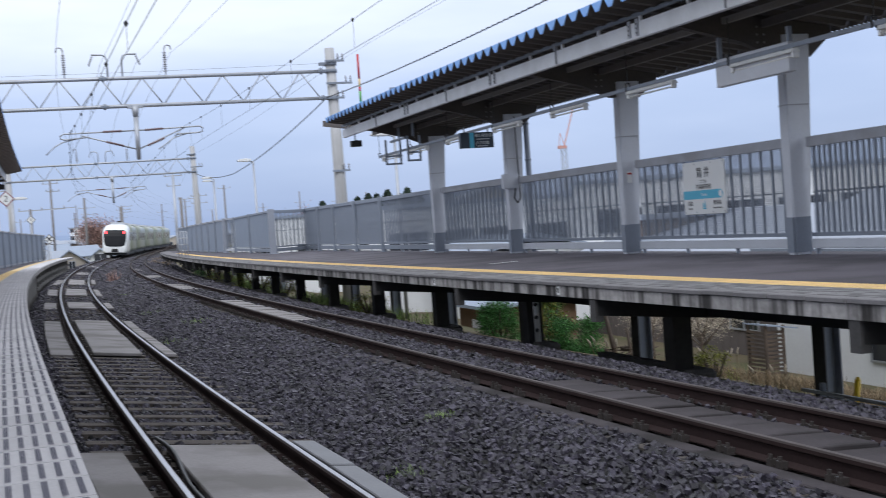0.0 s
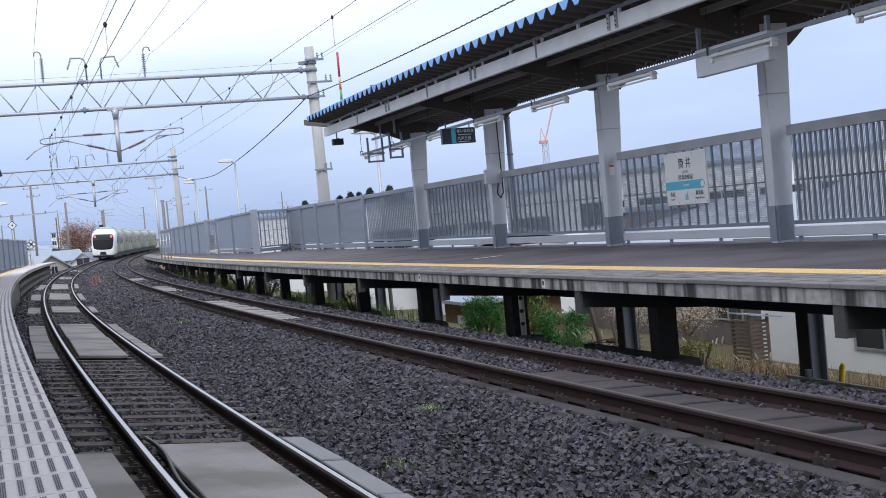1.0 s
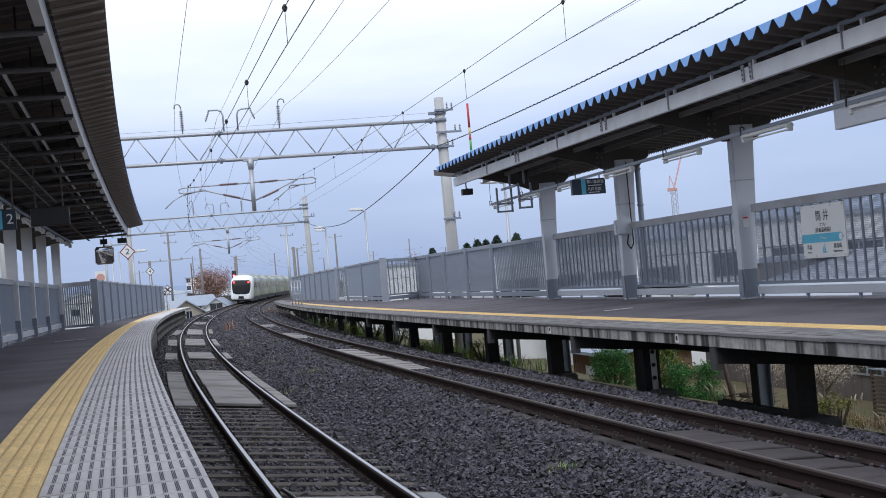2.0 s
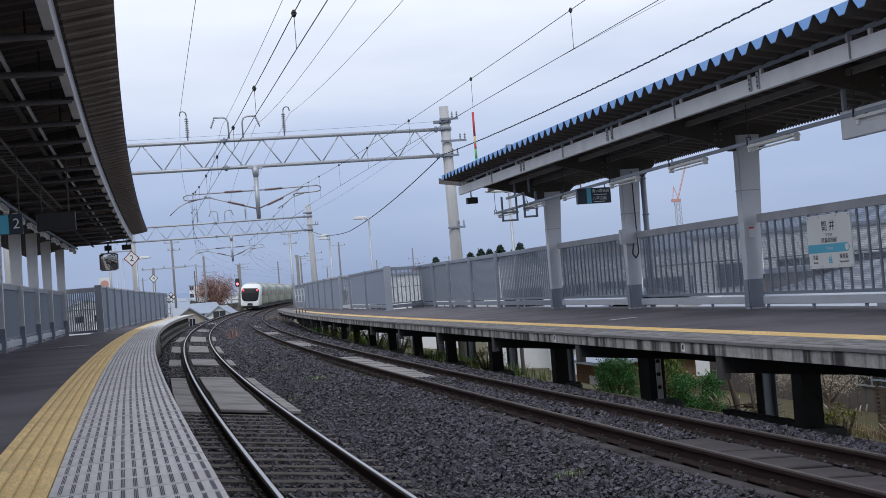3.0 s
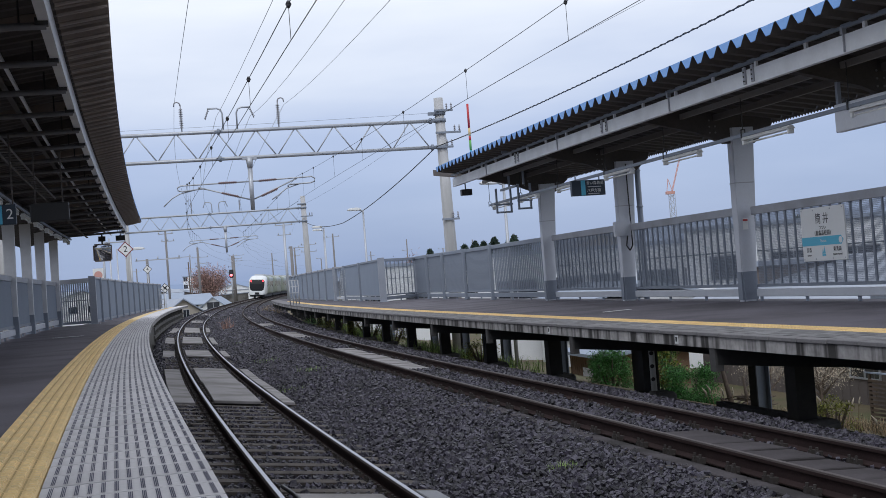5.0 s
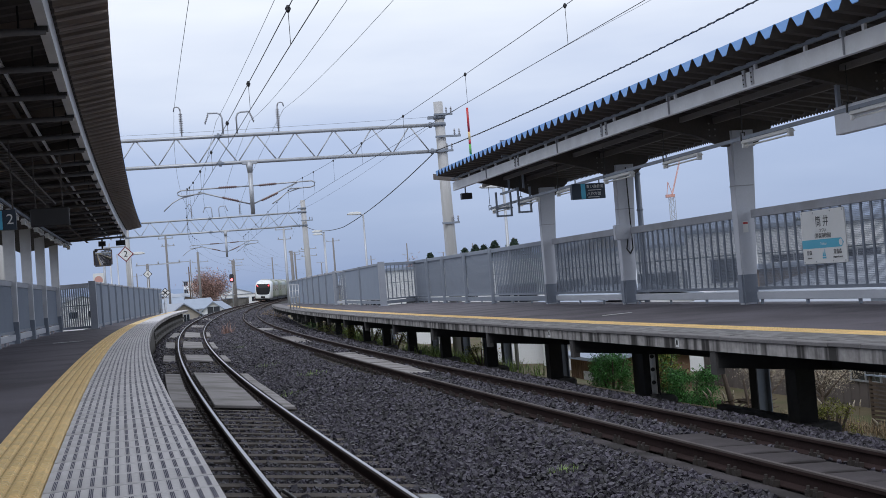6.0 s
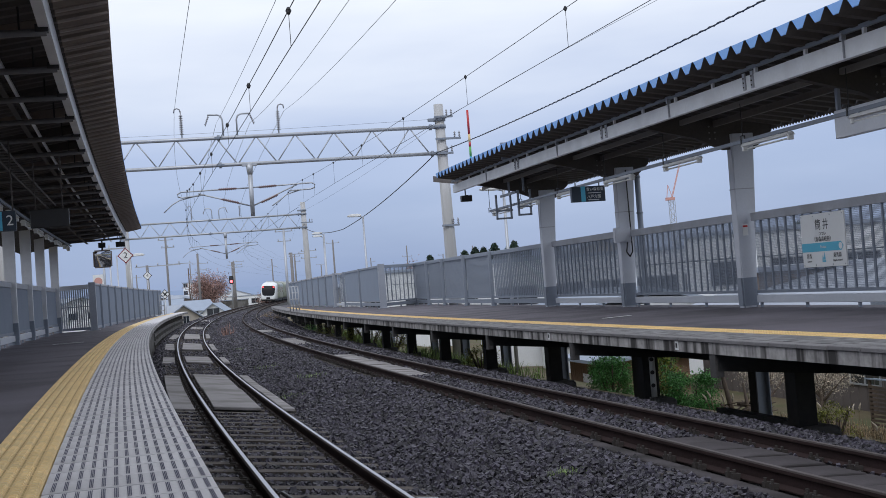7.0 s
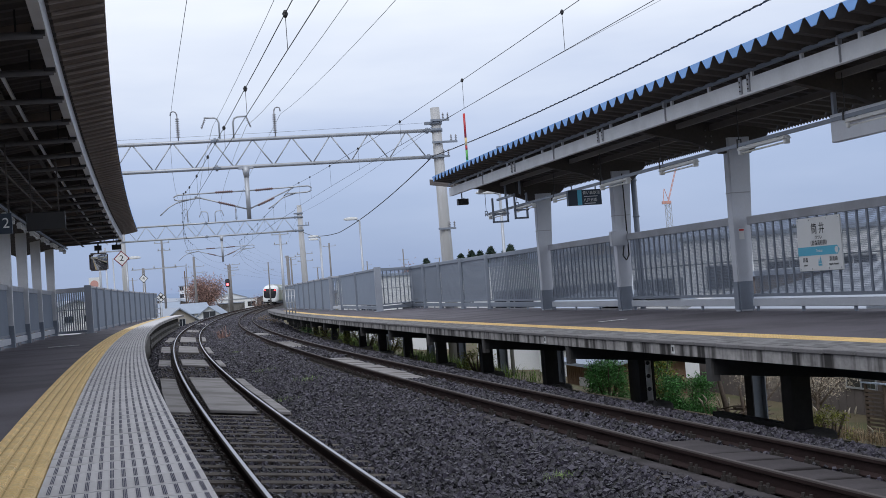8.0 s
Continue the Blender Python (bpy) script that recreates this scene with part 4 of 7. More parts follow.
# ---- fences ----
def bar_fence(label, a, b, z0, z1, top=0.16, pitch=0.26, fine=0.04, plinth=True, panel=False, group="platform fence panels", bw=0.017, kick=None):
    """A fence panel between two (u, s) places: rails, bars and a fine infill, or a ribbed sheet."""
    pa, pb = spot(*a, z0), spot(*b, z0)
    d = pb - pa
    length = d.length
    m = Matrix.Translation(pa) @ pose(0, 0, 0, 0, 0, math.degrees(math.atan2(d.y, d.x)))
    f = thing("platform_fence", label, "fence", m, group)
    h = z1 - z0
    foot = 0.33 if plinth else 0.13
    bm = B()
    box(bm, 0, -0.045, h - top, length, 0.045, h)
    bmesh.ops.bevel(bm, geom=bm.edges[:], offset=0.008, segments=1, affect="EDGES")
    part("top_rail", bm, [kick or RAIL_G], f, "grey top rail")
    bm = B()
    box(bm, 0, -0.03, foot - (0.06 if plinth else 0.09), length, 0.03, foot)
    part("bottom_rail", bm, [STEEL_D], f)
    if plinth:
        bm = B()
        box(bm, 0, -0.05, 0.085, length, 0.05, 0.235)
        bmesh.ops.bevel(bm, geom=bm.edges[:], offset=0.008, segments=1, affect="EDGES")
        part("kick_rail", bm, [kick or STEEL], f, "grey kick rail")
        n = max(2, round(length / 2.0))
        for i in range(n + 1):
            bm = B()
            box(bm, -0.03, -0.02, 0.0, 0.03, 0.02, 0.09)
            part("foot_bracket", bm, [STEEL_D], f, "", pose(0.1 + (length - 0.2) * i / n, 0, 0))
    if panel:
        bm = B()
        n = int(length / 0.11)
        prev = None
        for i in range(n * 2 + 1):
            x, y = length * i / (2 * n), -0.016 if i % 2 else 0.016
            v = (bm.verts.new((x, y, foot)), bm.verts.new((x, y, h - top)))
            w = (bm.verts.new((x, y + 0.004, foot)), bm.verts.new((x, y + 0.004, h - top)))
            if prev:
                bm.faces.new((prev[0][0], v[0], v[1], prev[0][1]))
                bm.faces.new((prev[1][0], prev[1][1], w[1], w[0]))
            prev = (v, w)
        part("ribbed_sheet", bm, [PANEL], f, "ribbed grey sheet")
    else:
        bm = B()
        box(bm, -bw, -0.016, foot, bw, 0.016, h - top)
        bar = mesh_of("bar", bm, STEEL_D)
        n = max(1, round(length / pitch))
        for i in range(1, n):
            piece("bar", bar, f, pose(length * i / n, 0, 0))
        bm = B()
        n = int(length / fine)
        for i in range(1, n):
            x = length * i / n
            box(bm, x - 0.004, 0.018, foot, x + 0.004, 0.024, h - top)
        for z in np.arange(0.37, h - top, fine):
            box(bm, 0, 0.024, z, length, 0.028, z + 0.006)
        box(bm, 0, 0.03, 0.52 * h, length, 0.05, 0.52 * h + 0.025)
        tagged(part("mesh_infill", bm, [STEEL_D], f, "fine grey mesh infill"), kind="stuff")
    return f


for k, (a, b) in enumerate(zip(RIGHT_COLUMNS, RIGHT_COLUMNS[1:])):
    bar_fence("grey barred fence panel with fine mesh between canopy columns", (10.87, b - 0.2), (10.87, a + 0.2), HR, 2.38 + k * 0.025, 0.16, 0.31 if a > 16 else 0.13, 0.03, bw=0.02 if a > 16 else 0.014)
BACK_POSTS = (35.2, 41.9, 46.0, 50.1, 53.5, 56.8)
for k, (a, b) in enumerate(zip(BACK_POSTS, BACK_POSTS[1:])):
    bar_fence("close-barred blue-grey fence panel along the platform back", (10.87, b), (10.87, a), HR, 2.50 + 0.015 * k, 0.13, 0.15 if k else 0.2, 0.05, bw=0.036 if k else 0.02, kick=STEEL_D)
bar_fence("open mesh fence panel at the step in the platform", (9.05, 55.0), (10.85, 56.8), HR, 2.54, 0.13, 0.3, 0.05, kick=STEEL_D)
for a, b in ((55.1, 62.2), (62.3, 69.3)):
    bar_fence("solid ribbed grey fence panel along the platform", (9.0, a), (9.0, b), HR, 2.55, 0.1, panel=True, kick=STEEL_D)
bar_fence("narrow mesh fence panel at the second step", (8.98, 69.5), (8.62, 71.0), HR, 2.54, 0.1, 0.3, 0.05)
s = 71.1
while s < 104:
    bar_fence("solid ribbed grey fence panel along the platform", (fence_u_right(s), s + 0.05), (fence_u_right(s + 4.1), s + 4.1), HR, 2.53, 0.1, plinth=False, panel=True)
    s += 4.1


POST_G = mat("blue_grey_post_paint", (0.29, 0.315, 0.37), 0.5, 0.0, vary=0.12, scale=1.5, fine=20, bump=0.04)


def fence_post(u, s, z, h, w=0.1, label="grey square steel fence post on platform edge"):
    bm = B()
    box(bm, -w / 2, -w / 2, 0, w / 2, w / 2, h)
    box(bm, -w * 0.8, -w * 0.8, 0, w * 0.8, w * 0.8, 0.02)
    bmesh.ops.bevel(bm, geom=bm.edges[:], offset=0.006, segments=1, affect="EDGES")
    solid("fence_post", bm, [POST_G if w > 0.11 else STEEL_D], label, "fence post", stand(u, s, z), "fence posts")


for s in BACK_POSTS[1:-1]:
    fence_post(10.78, s, HR, 1.92, 0.10)
fence_post(10.85, 56.9, HR, 1.94, 0.12)
fence_post(9.0, 54.95, HR, 1.98, 0.28, "thick pale grey square fence post at the step")
for s in (62.25, 69.4):
    fence_post(8.93, s, HR, 1.95, 0.10)
fence_post(8.6, 71.05, HR, 1.95, 0.26, "thick pale grey square fence post at the step")
s = 75.2
while s < 106:
    fence_post(fence_u_right(s) - 0.06, s, HR, 1.93, 0.09)
    s += 4.1

cols = [12.7, 16.8, 20.9, 25.0, 29.2, 33.3, 37.3, 41.3, 46.0]
for a, b in zip(cols, cols[1:]):
    bar_fence("ribbed grey fence panel between pale canopy columns", (-4.1, a + 0.1), (-4.1, b - 0.1), HL, 2.40, 0.14, panel=True)
bar_fence("barred grey fence panel closing the wide platform part", (-4.05, 46.5), (-2.95, 46.0), HL, 2.46, 0.16, 0.085, 0.04, False)
s = 46.1
while s < 86:
    bar_fence("ribbed grey fence panel along the narrow platform", (fence_u_left(s), s + 0.05), (fence_u_left(s + 3.6), s + 3.6), HL, 2.52, 0.07, panel=True, plinth=False)
    fence_post(fence_u_left(s) + 0.05, s, HL, 1.72, 0.24 if s < 47 else 0.09)
    s += 3.6


# ---- signs and fittings ----
def text(parent, body, size, m, material, name="lettering"):
    cu = bpy.data.curves.new(name, "FONT")
    cu.body, cu.size, cu.align_x, cu.align_y, cu.extrude = body, size, "CENTER", "CENTER", 0.001
    ob = bpy.data.objects.new(name, cu)
    me = bpy.data.meshes.new_from_object(ob)
    bpy.data.objects.remove(ob)
    me.materials.append(material)
    t = new(name, me)
    t.parent = parent
    t.matrix_basis = m
    return t


def bars(parent, rects, y, material, name="lettering"):
    bm = B()
    for x, z, w, h in rects:
        box(bm, x - w / 2, y - 0.002, z - h / 2, x + w / 2, y, z + h / 2)
    return part(name, bm, [material], parent)


def name_sign():
    """The station name board on the fence; x along the board, z up, the face towards -y."""
    t = thing("station_name_sign", "white enamel station name sign with sky-blue arrow on fence", "sign", stand(10.78, 19.47, 1.79, 90 + 180))
    bm = B()
    box(bm, -0.77, 0.0, -0.49, 0.77, 0.03, 0.49)
    bmesh.ops.bevel(bm, geom=bm.edges[:], offset=0.006, segments=1, affect="EDGES")
    part("board", bm, [WHITE], t)
    bm = B()
    a = [(-0.77, -0.205), (0.62, -0.205), (0.70, -0.125), (0.62, -0.045), (-0.77, -0.045)]
    prism(bm, a, -0.003, -0.001)
    part("arrow_band", bm, [SIGN_BLUE], t, "sky-blue arrow band")
    face = pose(0, -0.004, 0, 90)
    text(t, "筒 井", 0.21, face @ pose(0, 0.27, 0), INK)
    text(t, "つつい", 0.085, face @ pose(0, 0.115, 0), INK)
    text(t, "（青森高校前）", 0.10, face @ pose(0, 0.015, 0), INK)
    text(t, "Tsutsui", 0.075, face @ pose(0, -0.125, 0.001), WHITE)
    text(t, "青森", 0.095, face @ pose(-0.53, -0.29, 0), INK)
    text(t, "Aomori", 0.05, face @ pose(-0.53, -0.38, 0), INK)
    text(t, "東青森", 0.095, face @ pose(0.47, -0.29, 0), INK)
    text(t, "Higashi-Aomori", 0.05, face @ pose(0.47, -0.38, 0), INK)
    bm = B()
    rod(bm, (0.60, -0.001, -0.125), (0.60, -0.006, -0.125), 0.06, n=16)
    part("arrow_dot", bm, [WHITE], t)
    bm = B()
    for x, h in ((-0.04, 0.09), (0.02, 0.14)):
        prism(bm, [(x - 0.03, -0.36), (x + 0.03, -0.36), (x, -0.36 + h)], -0.003, -0.001)
    box(bm, -0.07, -0.003, -0.40, 0.06, -0.001, -0.37)
    part("emblem", bm, [SIGN_BLUE], t, "small sky-blue emblem")
    t.scale = (0.92, 1, 0.96)
    for x in (-0.72, -0.3, 0.3, 0.72):
        for z in (-0.45, 0.45):
            bm = B()
            rod(bm, (x, 0.0, z), (x, -0.008, z), 0.013, n=6)
            part("bolt", bm, [GALV], t)


name_sign()


def hanging_sign():
    t = thing("hanging_direction_sign", "navy hanging direction sign with white writing and blue block", "sign", stand(9.4, 27.25, 3.35, 4))
    bm = B()
    box(bm, -0.42, 0.0, -0.18, 0.42, 0.10, 0.18)
    part("box", bm, [SIGN_NAVY], t)
    bm = B()
    box(bm, -0.19, -0.004, -0.175, -0.08, 0.0, 0.175)
    part("blue_block", bm, [SIGN_BLUE], t)
    face = pose(0, -0.005, 0, 90)
    text(t, "青い森鉄道", 0.088, face @ pose(0.165, 0.10, 0), WHITE)
    text(t, "八戸方面", 0.088, face @ pose(0.13, -0.07, 0), WHITE)
    bars(t, [(0.15, 0.02, 0.34, 0.014), (0.12, -0.14, 0.28, 0.014)], -0.004, WHITE)
    for x in (-0.3, 0.3):
        bm = B()
        box(bm, x - 0.012, 0.04, 0.17, x + 0.012, 0.06, 0.30)
        part("hanger", bm, [STEEL_D], t)


hanging_sign()


def blank_board():
    t = thing("hanging_board", "grey back of a hanging board under the canopy", "sign", stand(9.55, 15.72, 3.47, 0))
    bm = B()
    box(bm, -0.06, -0.95, -0.21, 0.06, 0.95, 0.21)
    bmesh.ops.bevel(bm, geom=bm.edges[:], offset=0.01, segments=1, affect="EDGES")
    part("board", bm, [STEEL], t)
    for y in (-0.9, 0.9):
        bm = B()
        box(bm, -0.03, y - 0.03, 0.19, 0.03, y + 0.03, 0.42 if y < 0 else 0.62)
        part("hanger", bm, [STEEL_D], t)


blank_board()


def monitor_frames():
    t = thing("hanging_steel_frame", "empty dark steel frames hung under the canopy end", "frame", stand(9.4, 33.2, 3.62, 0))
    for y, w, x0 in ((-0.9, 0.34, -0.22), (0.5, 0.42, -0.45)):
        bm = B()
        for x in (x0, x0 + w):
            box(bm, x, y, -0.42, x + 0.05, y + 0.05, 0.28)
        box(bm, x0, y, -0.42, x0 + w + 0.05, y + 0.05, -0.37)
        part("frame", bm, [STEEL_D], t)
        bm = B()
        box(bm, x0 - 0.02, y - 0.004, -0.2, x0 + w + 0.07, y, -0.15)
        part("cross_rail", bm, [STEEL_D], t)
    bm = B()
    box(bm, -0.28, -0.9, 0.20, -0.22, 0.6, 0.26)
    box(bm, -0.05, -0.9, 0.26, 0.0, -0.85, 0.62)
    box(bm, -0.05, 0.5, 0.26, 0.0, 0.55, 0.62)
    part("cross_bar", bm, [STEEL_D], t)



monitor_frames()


def speaker(m, label):
    t = thing("loudspeaker", label, "loudspeaker", m)
    bm = B()
    box(bm, -0.16, -0.12, -0.1, 0.16, 0.08, 0.08)
    rod(bm, (0, -0.16, 0), (0, -0.1, 0), 0.09, 0.08, n=14)
    rod(bm, (0, 0.02, 0), (0, 0.2, 0), 0.09, 0.07, n=10)
    part("horn", bm, [BLACK], t)
    bm = B()
    rod(bm, (0, 0.05, 0), (0, 0.05, 0.35), 0.02, n=6)
    part("bracket", bm, [STEEL_D], t)


speaker(stand(8.75, 36.3, 4.03), "small black loudspeaker hung under canopy beam end")
speaker(stand(-1.75, 46.0, 3.82), "small black loudspeaker under dark canopy corner")


def control_box(u, s, z):
    t = thing("junction_box", "grey metal junction box with cables on a column", "junction box", stand(u, s, z))
    bm = B()
    box(bm, -0.26, -0.16, -0.16, 0.16, 0.0, 0.2)
    bmesh.ops.bevel(bm, geom=bm.edges[:], offset=0.015, segments=2, affect="EDGES")
    part("case", bm, [STEEL], t)
    bm = B()
    pipe(bm, [(0.05, -0.14, -0.16), (0.0, -0.16, -0.4), (0.08, -0.16, -0.52), (0.16, -0.15, -0.4), (0.14, -0.14, 1.6)], 0.016)
    part("cable", bm, [BLACK], t)


control_box(10.70, 28.62, 2.36)


def rain_pipe(u, s):
    bm = B()
    rod(bm, (0, 0, 0), (0, 0, 4.6), 0.07, n=10)
    for z in (2.2, 3.4, 4.3):
        rod(bm, (0, 0, z), (0, 0, z + 0.04), 0.085, n=10)
    solid("downpipe", bm, [STEEL_D], "grey round downpipe behind the canopy column", "pipe", stand(u, s, -0.5))


rain_pipe(11.38, 29.1)


def notice(u, s, z, w, h):
    bm = B()
    box(bm, -w / 2, -0.004, -h / 2, w / 2, 0.0, h / 2)
    t = solid("small_notice", bm, [WHITE], "small white notice with red heading on column", "sign", stand(u, s, z, 0))
    bars(t, [(0, h * 0.33, w * 0.9, h * 0.16)], -0.006, RED, "red_heading")


notice(10.74, 22.236, 2.13, 0.11, 0.22)


RED_D = mat("dark_red_border", (0.22, 0.03, 0.04), 0.5, vary=0.08)


def diamond_sign(m, label, size, character=""):
    t = thing("diamond_sign", label, "sign", m)
    bm = B()
    box(bm, -size, 0.004, -size, size, 0.02, size, 0, pose(0, 0, 0, 0, 45, 0))
    part("border", bm, [RED_D if character == "2" else BLACK], t, "thin coloured border")
    bm = B()
    k = size * 0.84
    box(bm, -k, 0.0, -k, k, 0.003, k, 0, pose(0, 0, 0, 0, 45, 0))
    part("face", bm, [WHITE], t)
    if character:
        text(t, character, size * 1.5, pose(0, -0.003, 0, 90), INK)
    return t


d = diamond_sign(stand(-1.99, 55, 3.75), "white diamond sign with dark red border and number 2", 0.24, "2")
bm = B()
box(bm, -0.03, 0.03, -0.4, 0.03, 0.08, 0.7)
box(bm, -0.95, 0.03, 0.30, 0.03, 0.08, 0.36)
part("arm", bm, [GALV], d)
bm = B()
rod(bm, (-0.93, 0.06, -2.95), (-0.93, 0.06, 0.5), 0.05, n=8)
part("mast", bm, [GALV], d)


def mirror():
    t = thing("platform_mirror", "rectangular convex platform mirror in pale rounded frame hung from canopy", "mirror", stand(-2.4, 46.1, 3.33) @ pose(0, 0, 0, 7, 0, 12))
    bm = B()
    box(bm, -0.33, 0.0, -0.32, 0.33, 0.06, 0.32)
    bmesh.ops.bevel(bm, geom=bm.edges[:], offset=0.05, segments=2, affect="EDGES")
    part("frame", bm, [FRAME_M], t, "pale pinkish-grey rounded frame")
    bm = B()
    g = [[bm.verts.new((x * 0.285, -0.012 - 0.05 * (1 - x * x * 0.6 - z * z * 0.4), z * 0.275)) for x in np.linspace(-1, 1, 9)] for z in np.linspace(-1, 1, 9)]
    for a, b in zip(g, g[1:]):
        for i in range(8):
            bm.faces.new((a[i], a[i + 1], b[i + 1], b[i])).smooth = True
    part("glass", bm, [MIRROR], t, "convex mirror glass")
    bm = B()
    rod(bm, (0, 0.05, 0.30), (0, 0.05, 0.70), 0.03, n=6)
    box(bm, -0.12, 0.02, 0.40, 0.12, 0.16, 0.58)
    part("hanger", bm, [BLACK], t)


FRAME_M = mat("pinkish_grey_plastic", (0.36, 0.30, 0.28), 0.5, vary=0.1)
MIRROR = mat("mirror_glass", (0.8, 0.82, 0.85), 0.04, 1.0, vary=0.02, bump=0)
mirror()


def platform_number():
    t = thing("platform_number_sign", "dark hanging platform number sign with white figure 2", "sign", stand(-2.56, 18.0, 2.86))
    bm = B()
    box(bm, -0.5, 0, -0.14, 0.135, 0.08, 0.14)
    part("box", bm, [SIGN_NAVY], t)
    bm = B()
    box(bm, -0.5, -0.004, -0.13, -0.045, 0.0, 0.13)
    part("blue_block", bm, [SIGN_BLUE], t)
    text(t, "2", 0.2, pose(0.055, -0.004, 0, 90), WHITE)
    for x in (-0.4, 0.1):
        bm = B()
        box(bm, x - 0.01, 0.02, 0.14, x + 0.01, 0.04, 1.1)
        part("hanger", bm, [UNDER], t)
    t = thing("departure_board", "black unlit departure board hung under dark canopy", "display", stand(-2.1, 20.0, 3.0))
    bm = B()
    box(bm, -0.29, 0, -0.13, 0.29, 0.12, 0.15)
    bmesh.ops.bevel(bm, geom=bm.edges[:], offset=0.01, segments=1, affect="EDGES")
    part("case", bm, [BLACK], t)
    for x in (-0.2, 0.2):
        bm = B()
        box(bm, x - 0.01, 0.02, 0.15, x + 0.01, 0.04, 0.95)
        part("hanger", bm, [UNDER], t)


platform_number()

# painted white mark on the far platform and small number plates on the platform edge
bm = B()
box(bm, -0.35, -0.05, 0, 0.35, 0.05, 0.004)
solid("painted_mark", bm, [WHITE], "worn white stopping mark painted on asphalt", "marking", stand(8.3, 23.2, HR, 20))
bm = B()
box(bm, -0.35, -0.05, 0, 0.35, 0.05, 0.004)
solid("painted_mark", bm, [WHITE], "worn white stopping mark painted on asphalt", "marking", stand(-2.6, 30.5, HL, -5))
for s in (15.07, 20.3):
    bm = B()
    box(bm, -0.004, -0.05, -0.06, 0.0, 0.05, 0.06)
    t = solid("edge_plate", bm, [WHITE], "small white plate with dark marks on platform edge", "sign", stand(ER + 0.008, s, HR - 0.11))
    bars(t, [(0, 0, 0.1, 0.1)], 0.0, INK, "marks").matrix_basis = pose(-0.005, 0, 0, 0, 0, -90) @ pose(0, 0, 0, 0, 0, 0) @ Matrix.Diagonal((0.5, 1, 0.6, 1))


# ---- overhead line ----
def gantry(s, u_l, u_r, c, top_r, label, z0=6.93, z1=8.03, left=True):
    """A lattice gantry on two poles; c is the place of its drop post across the line."""
    g = thing("line_gantry", label, "gantry", stand(0, s), "line gantries")
    for z in (z0, z1):
        bm = B()
        rod(bm, (u_l, 0, z), (u_r, 0, z), 0.075, n=12)
        chord = part("chord", bm, [GALV], g, "galvanised tube chord")
        for u in (c - 1.15, u_r - 0.4):
            bm = B()
            rod(bm, (u - 0.05, 0, z), (u + 0.05, 0, z), 0.125, n=12)
            box(bm, u - 0.16, -0.09, z - 0.04, u + 0.16, 0.09, z + 0.04)
            part("flange", bm, [STEEL_D], chord, "bolted flange joint")
    step = 0.79
    n = int((u_r - 0.5 - u_l) / step)
    for i in range(n):
        a = u_r - 0.5 - step * i
        bm = B()
        rod(bm, (a, 0, z1 if i % 2 else z0), (a - step, 0, z0 if i % 2 else z1), 0.027, n=6)
        part("lattice_bar", bm, [GALV], g)
    for u in (u_l, u_r) if left else (u_r,):
        bm = B()
        rod(bm, (u + 0.12, 0, -2.0), (u, 0, top_r), 0.29, 0.195, n=16)
        pole = part("pole", bm, [POLE_C], g, "tapered spun concrete pole")
        for z in (z0, z1, z1 + 0.3):
            bm = B()
            rod(bm, (u, 0, z - 0.07), (u, 0, z + 0.07), 0.26, n=14)
            box(bm, u - 0.48, -0.08, z - 0.06, u - 0.1, 0.08, z + 0.06)
            part("clamp", bm, [STEEL_D], pole, "dark steel clamp band")
    bm = B()
    rod(bm, (c, 0, z0 - 2.12), (c, 0, z0 - 0.45), 0.085, 0.10, n=12)
    rod(bm, (c, 0, z0 - 0.45), (c, 0, z0), 0.10, 0.17, n=12)
    box(bm, c - 0.3, -0.1, z0 - 0.09, c + 0.3, 0.1, z0 + 0.02)
    part("drop_post", bm, [GALV], g, "galvanised drop post")
    zt = z0 - 0.97
    arms = ([(c, zt), (c - 2.78, zt - 0.02), (c - 2.92, zt - 0.1), (c - 2.9, zt - 0.2), (c - 2.75, zt - 0.25), (c - 1.85, zt - 0.18)],
            [(c, zt - 0.75), (c - 2.1, zt - 0.12)],
            [(c - 2.0, zt - 0.16), (c - 2.85, zt - 0.34), (c - 3.15, zt - 0.5), (c - 3.49, zt - 0.80)],
            [(c, zt), (c + 2.45, zt + 0.06), (c + 2.58, zt - 0.02), (c + 2.56, zt - 0.14), (c + 2.4, zt - 0.19), (c + 1.5, zt - 0.22)],
            [(c, zt - 0.75), (c + 1.85, zt + 0.02)],
            [(c + 1.9, zt - 0.22), (c + 1.4, zt - 0.36), (c + 1.05, zt - 0.62), (c + 0.8, zt - 0.78)])
    for k, pts in enumerate(arms):
        bm = B()
        tube(bm, [(x, 0.02 * (k % 3), z) for x, z in pts], 0.03 if k % 3 < 2 else 0.024, 8)
        part("cantilever", bm, [GALV], g, "tubular cantilever arm")
    for x0, za, dx, dz in ((-1.25, zt, 0.075, 0.0), (-1.15, zt - 0.41, 0.07, -0.02), (0.35, zt, 0.075, 0.003), (0.42, zt - 0.6, 0.07, 0.028)):
        bm = B()
        for k in range(9):
            rod(bm, (c + x0 + k * dx, 0, za + k * dz), (c + x0 + 0.03 + k * dx, 0, za + k * dz), 0.07, 0.045, n=8)
        rod(bm, (c + x0 - 0.05, 0, za - dz * 0.7), (c + x0 + 9 * dx, 0, za + 9 * dz), 0.034, n=8)
        part("insulator", bm, [INSUL_R], g, "ribbed red-brown insulator")
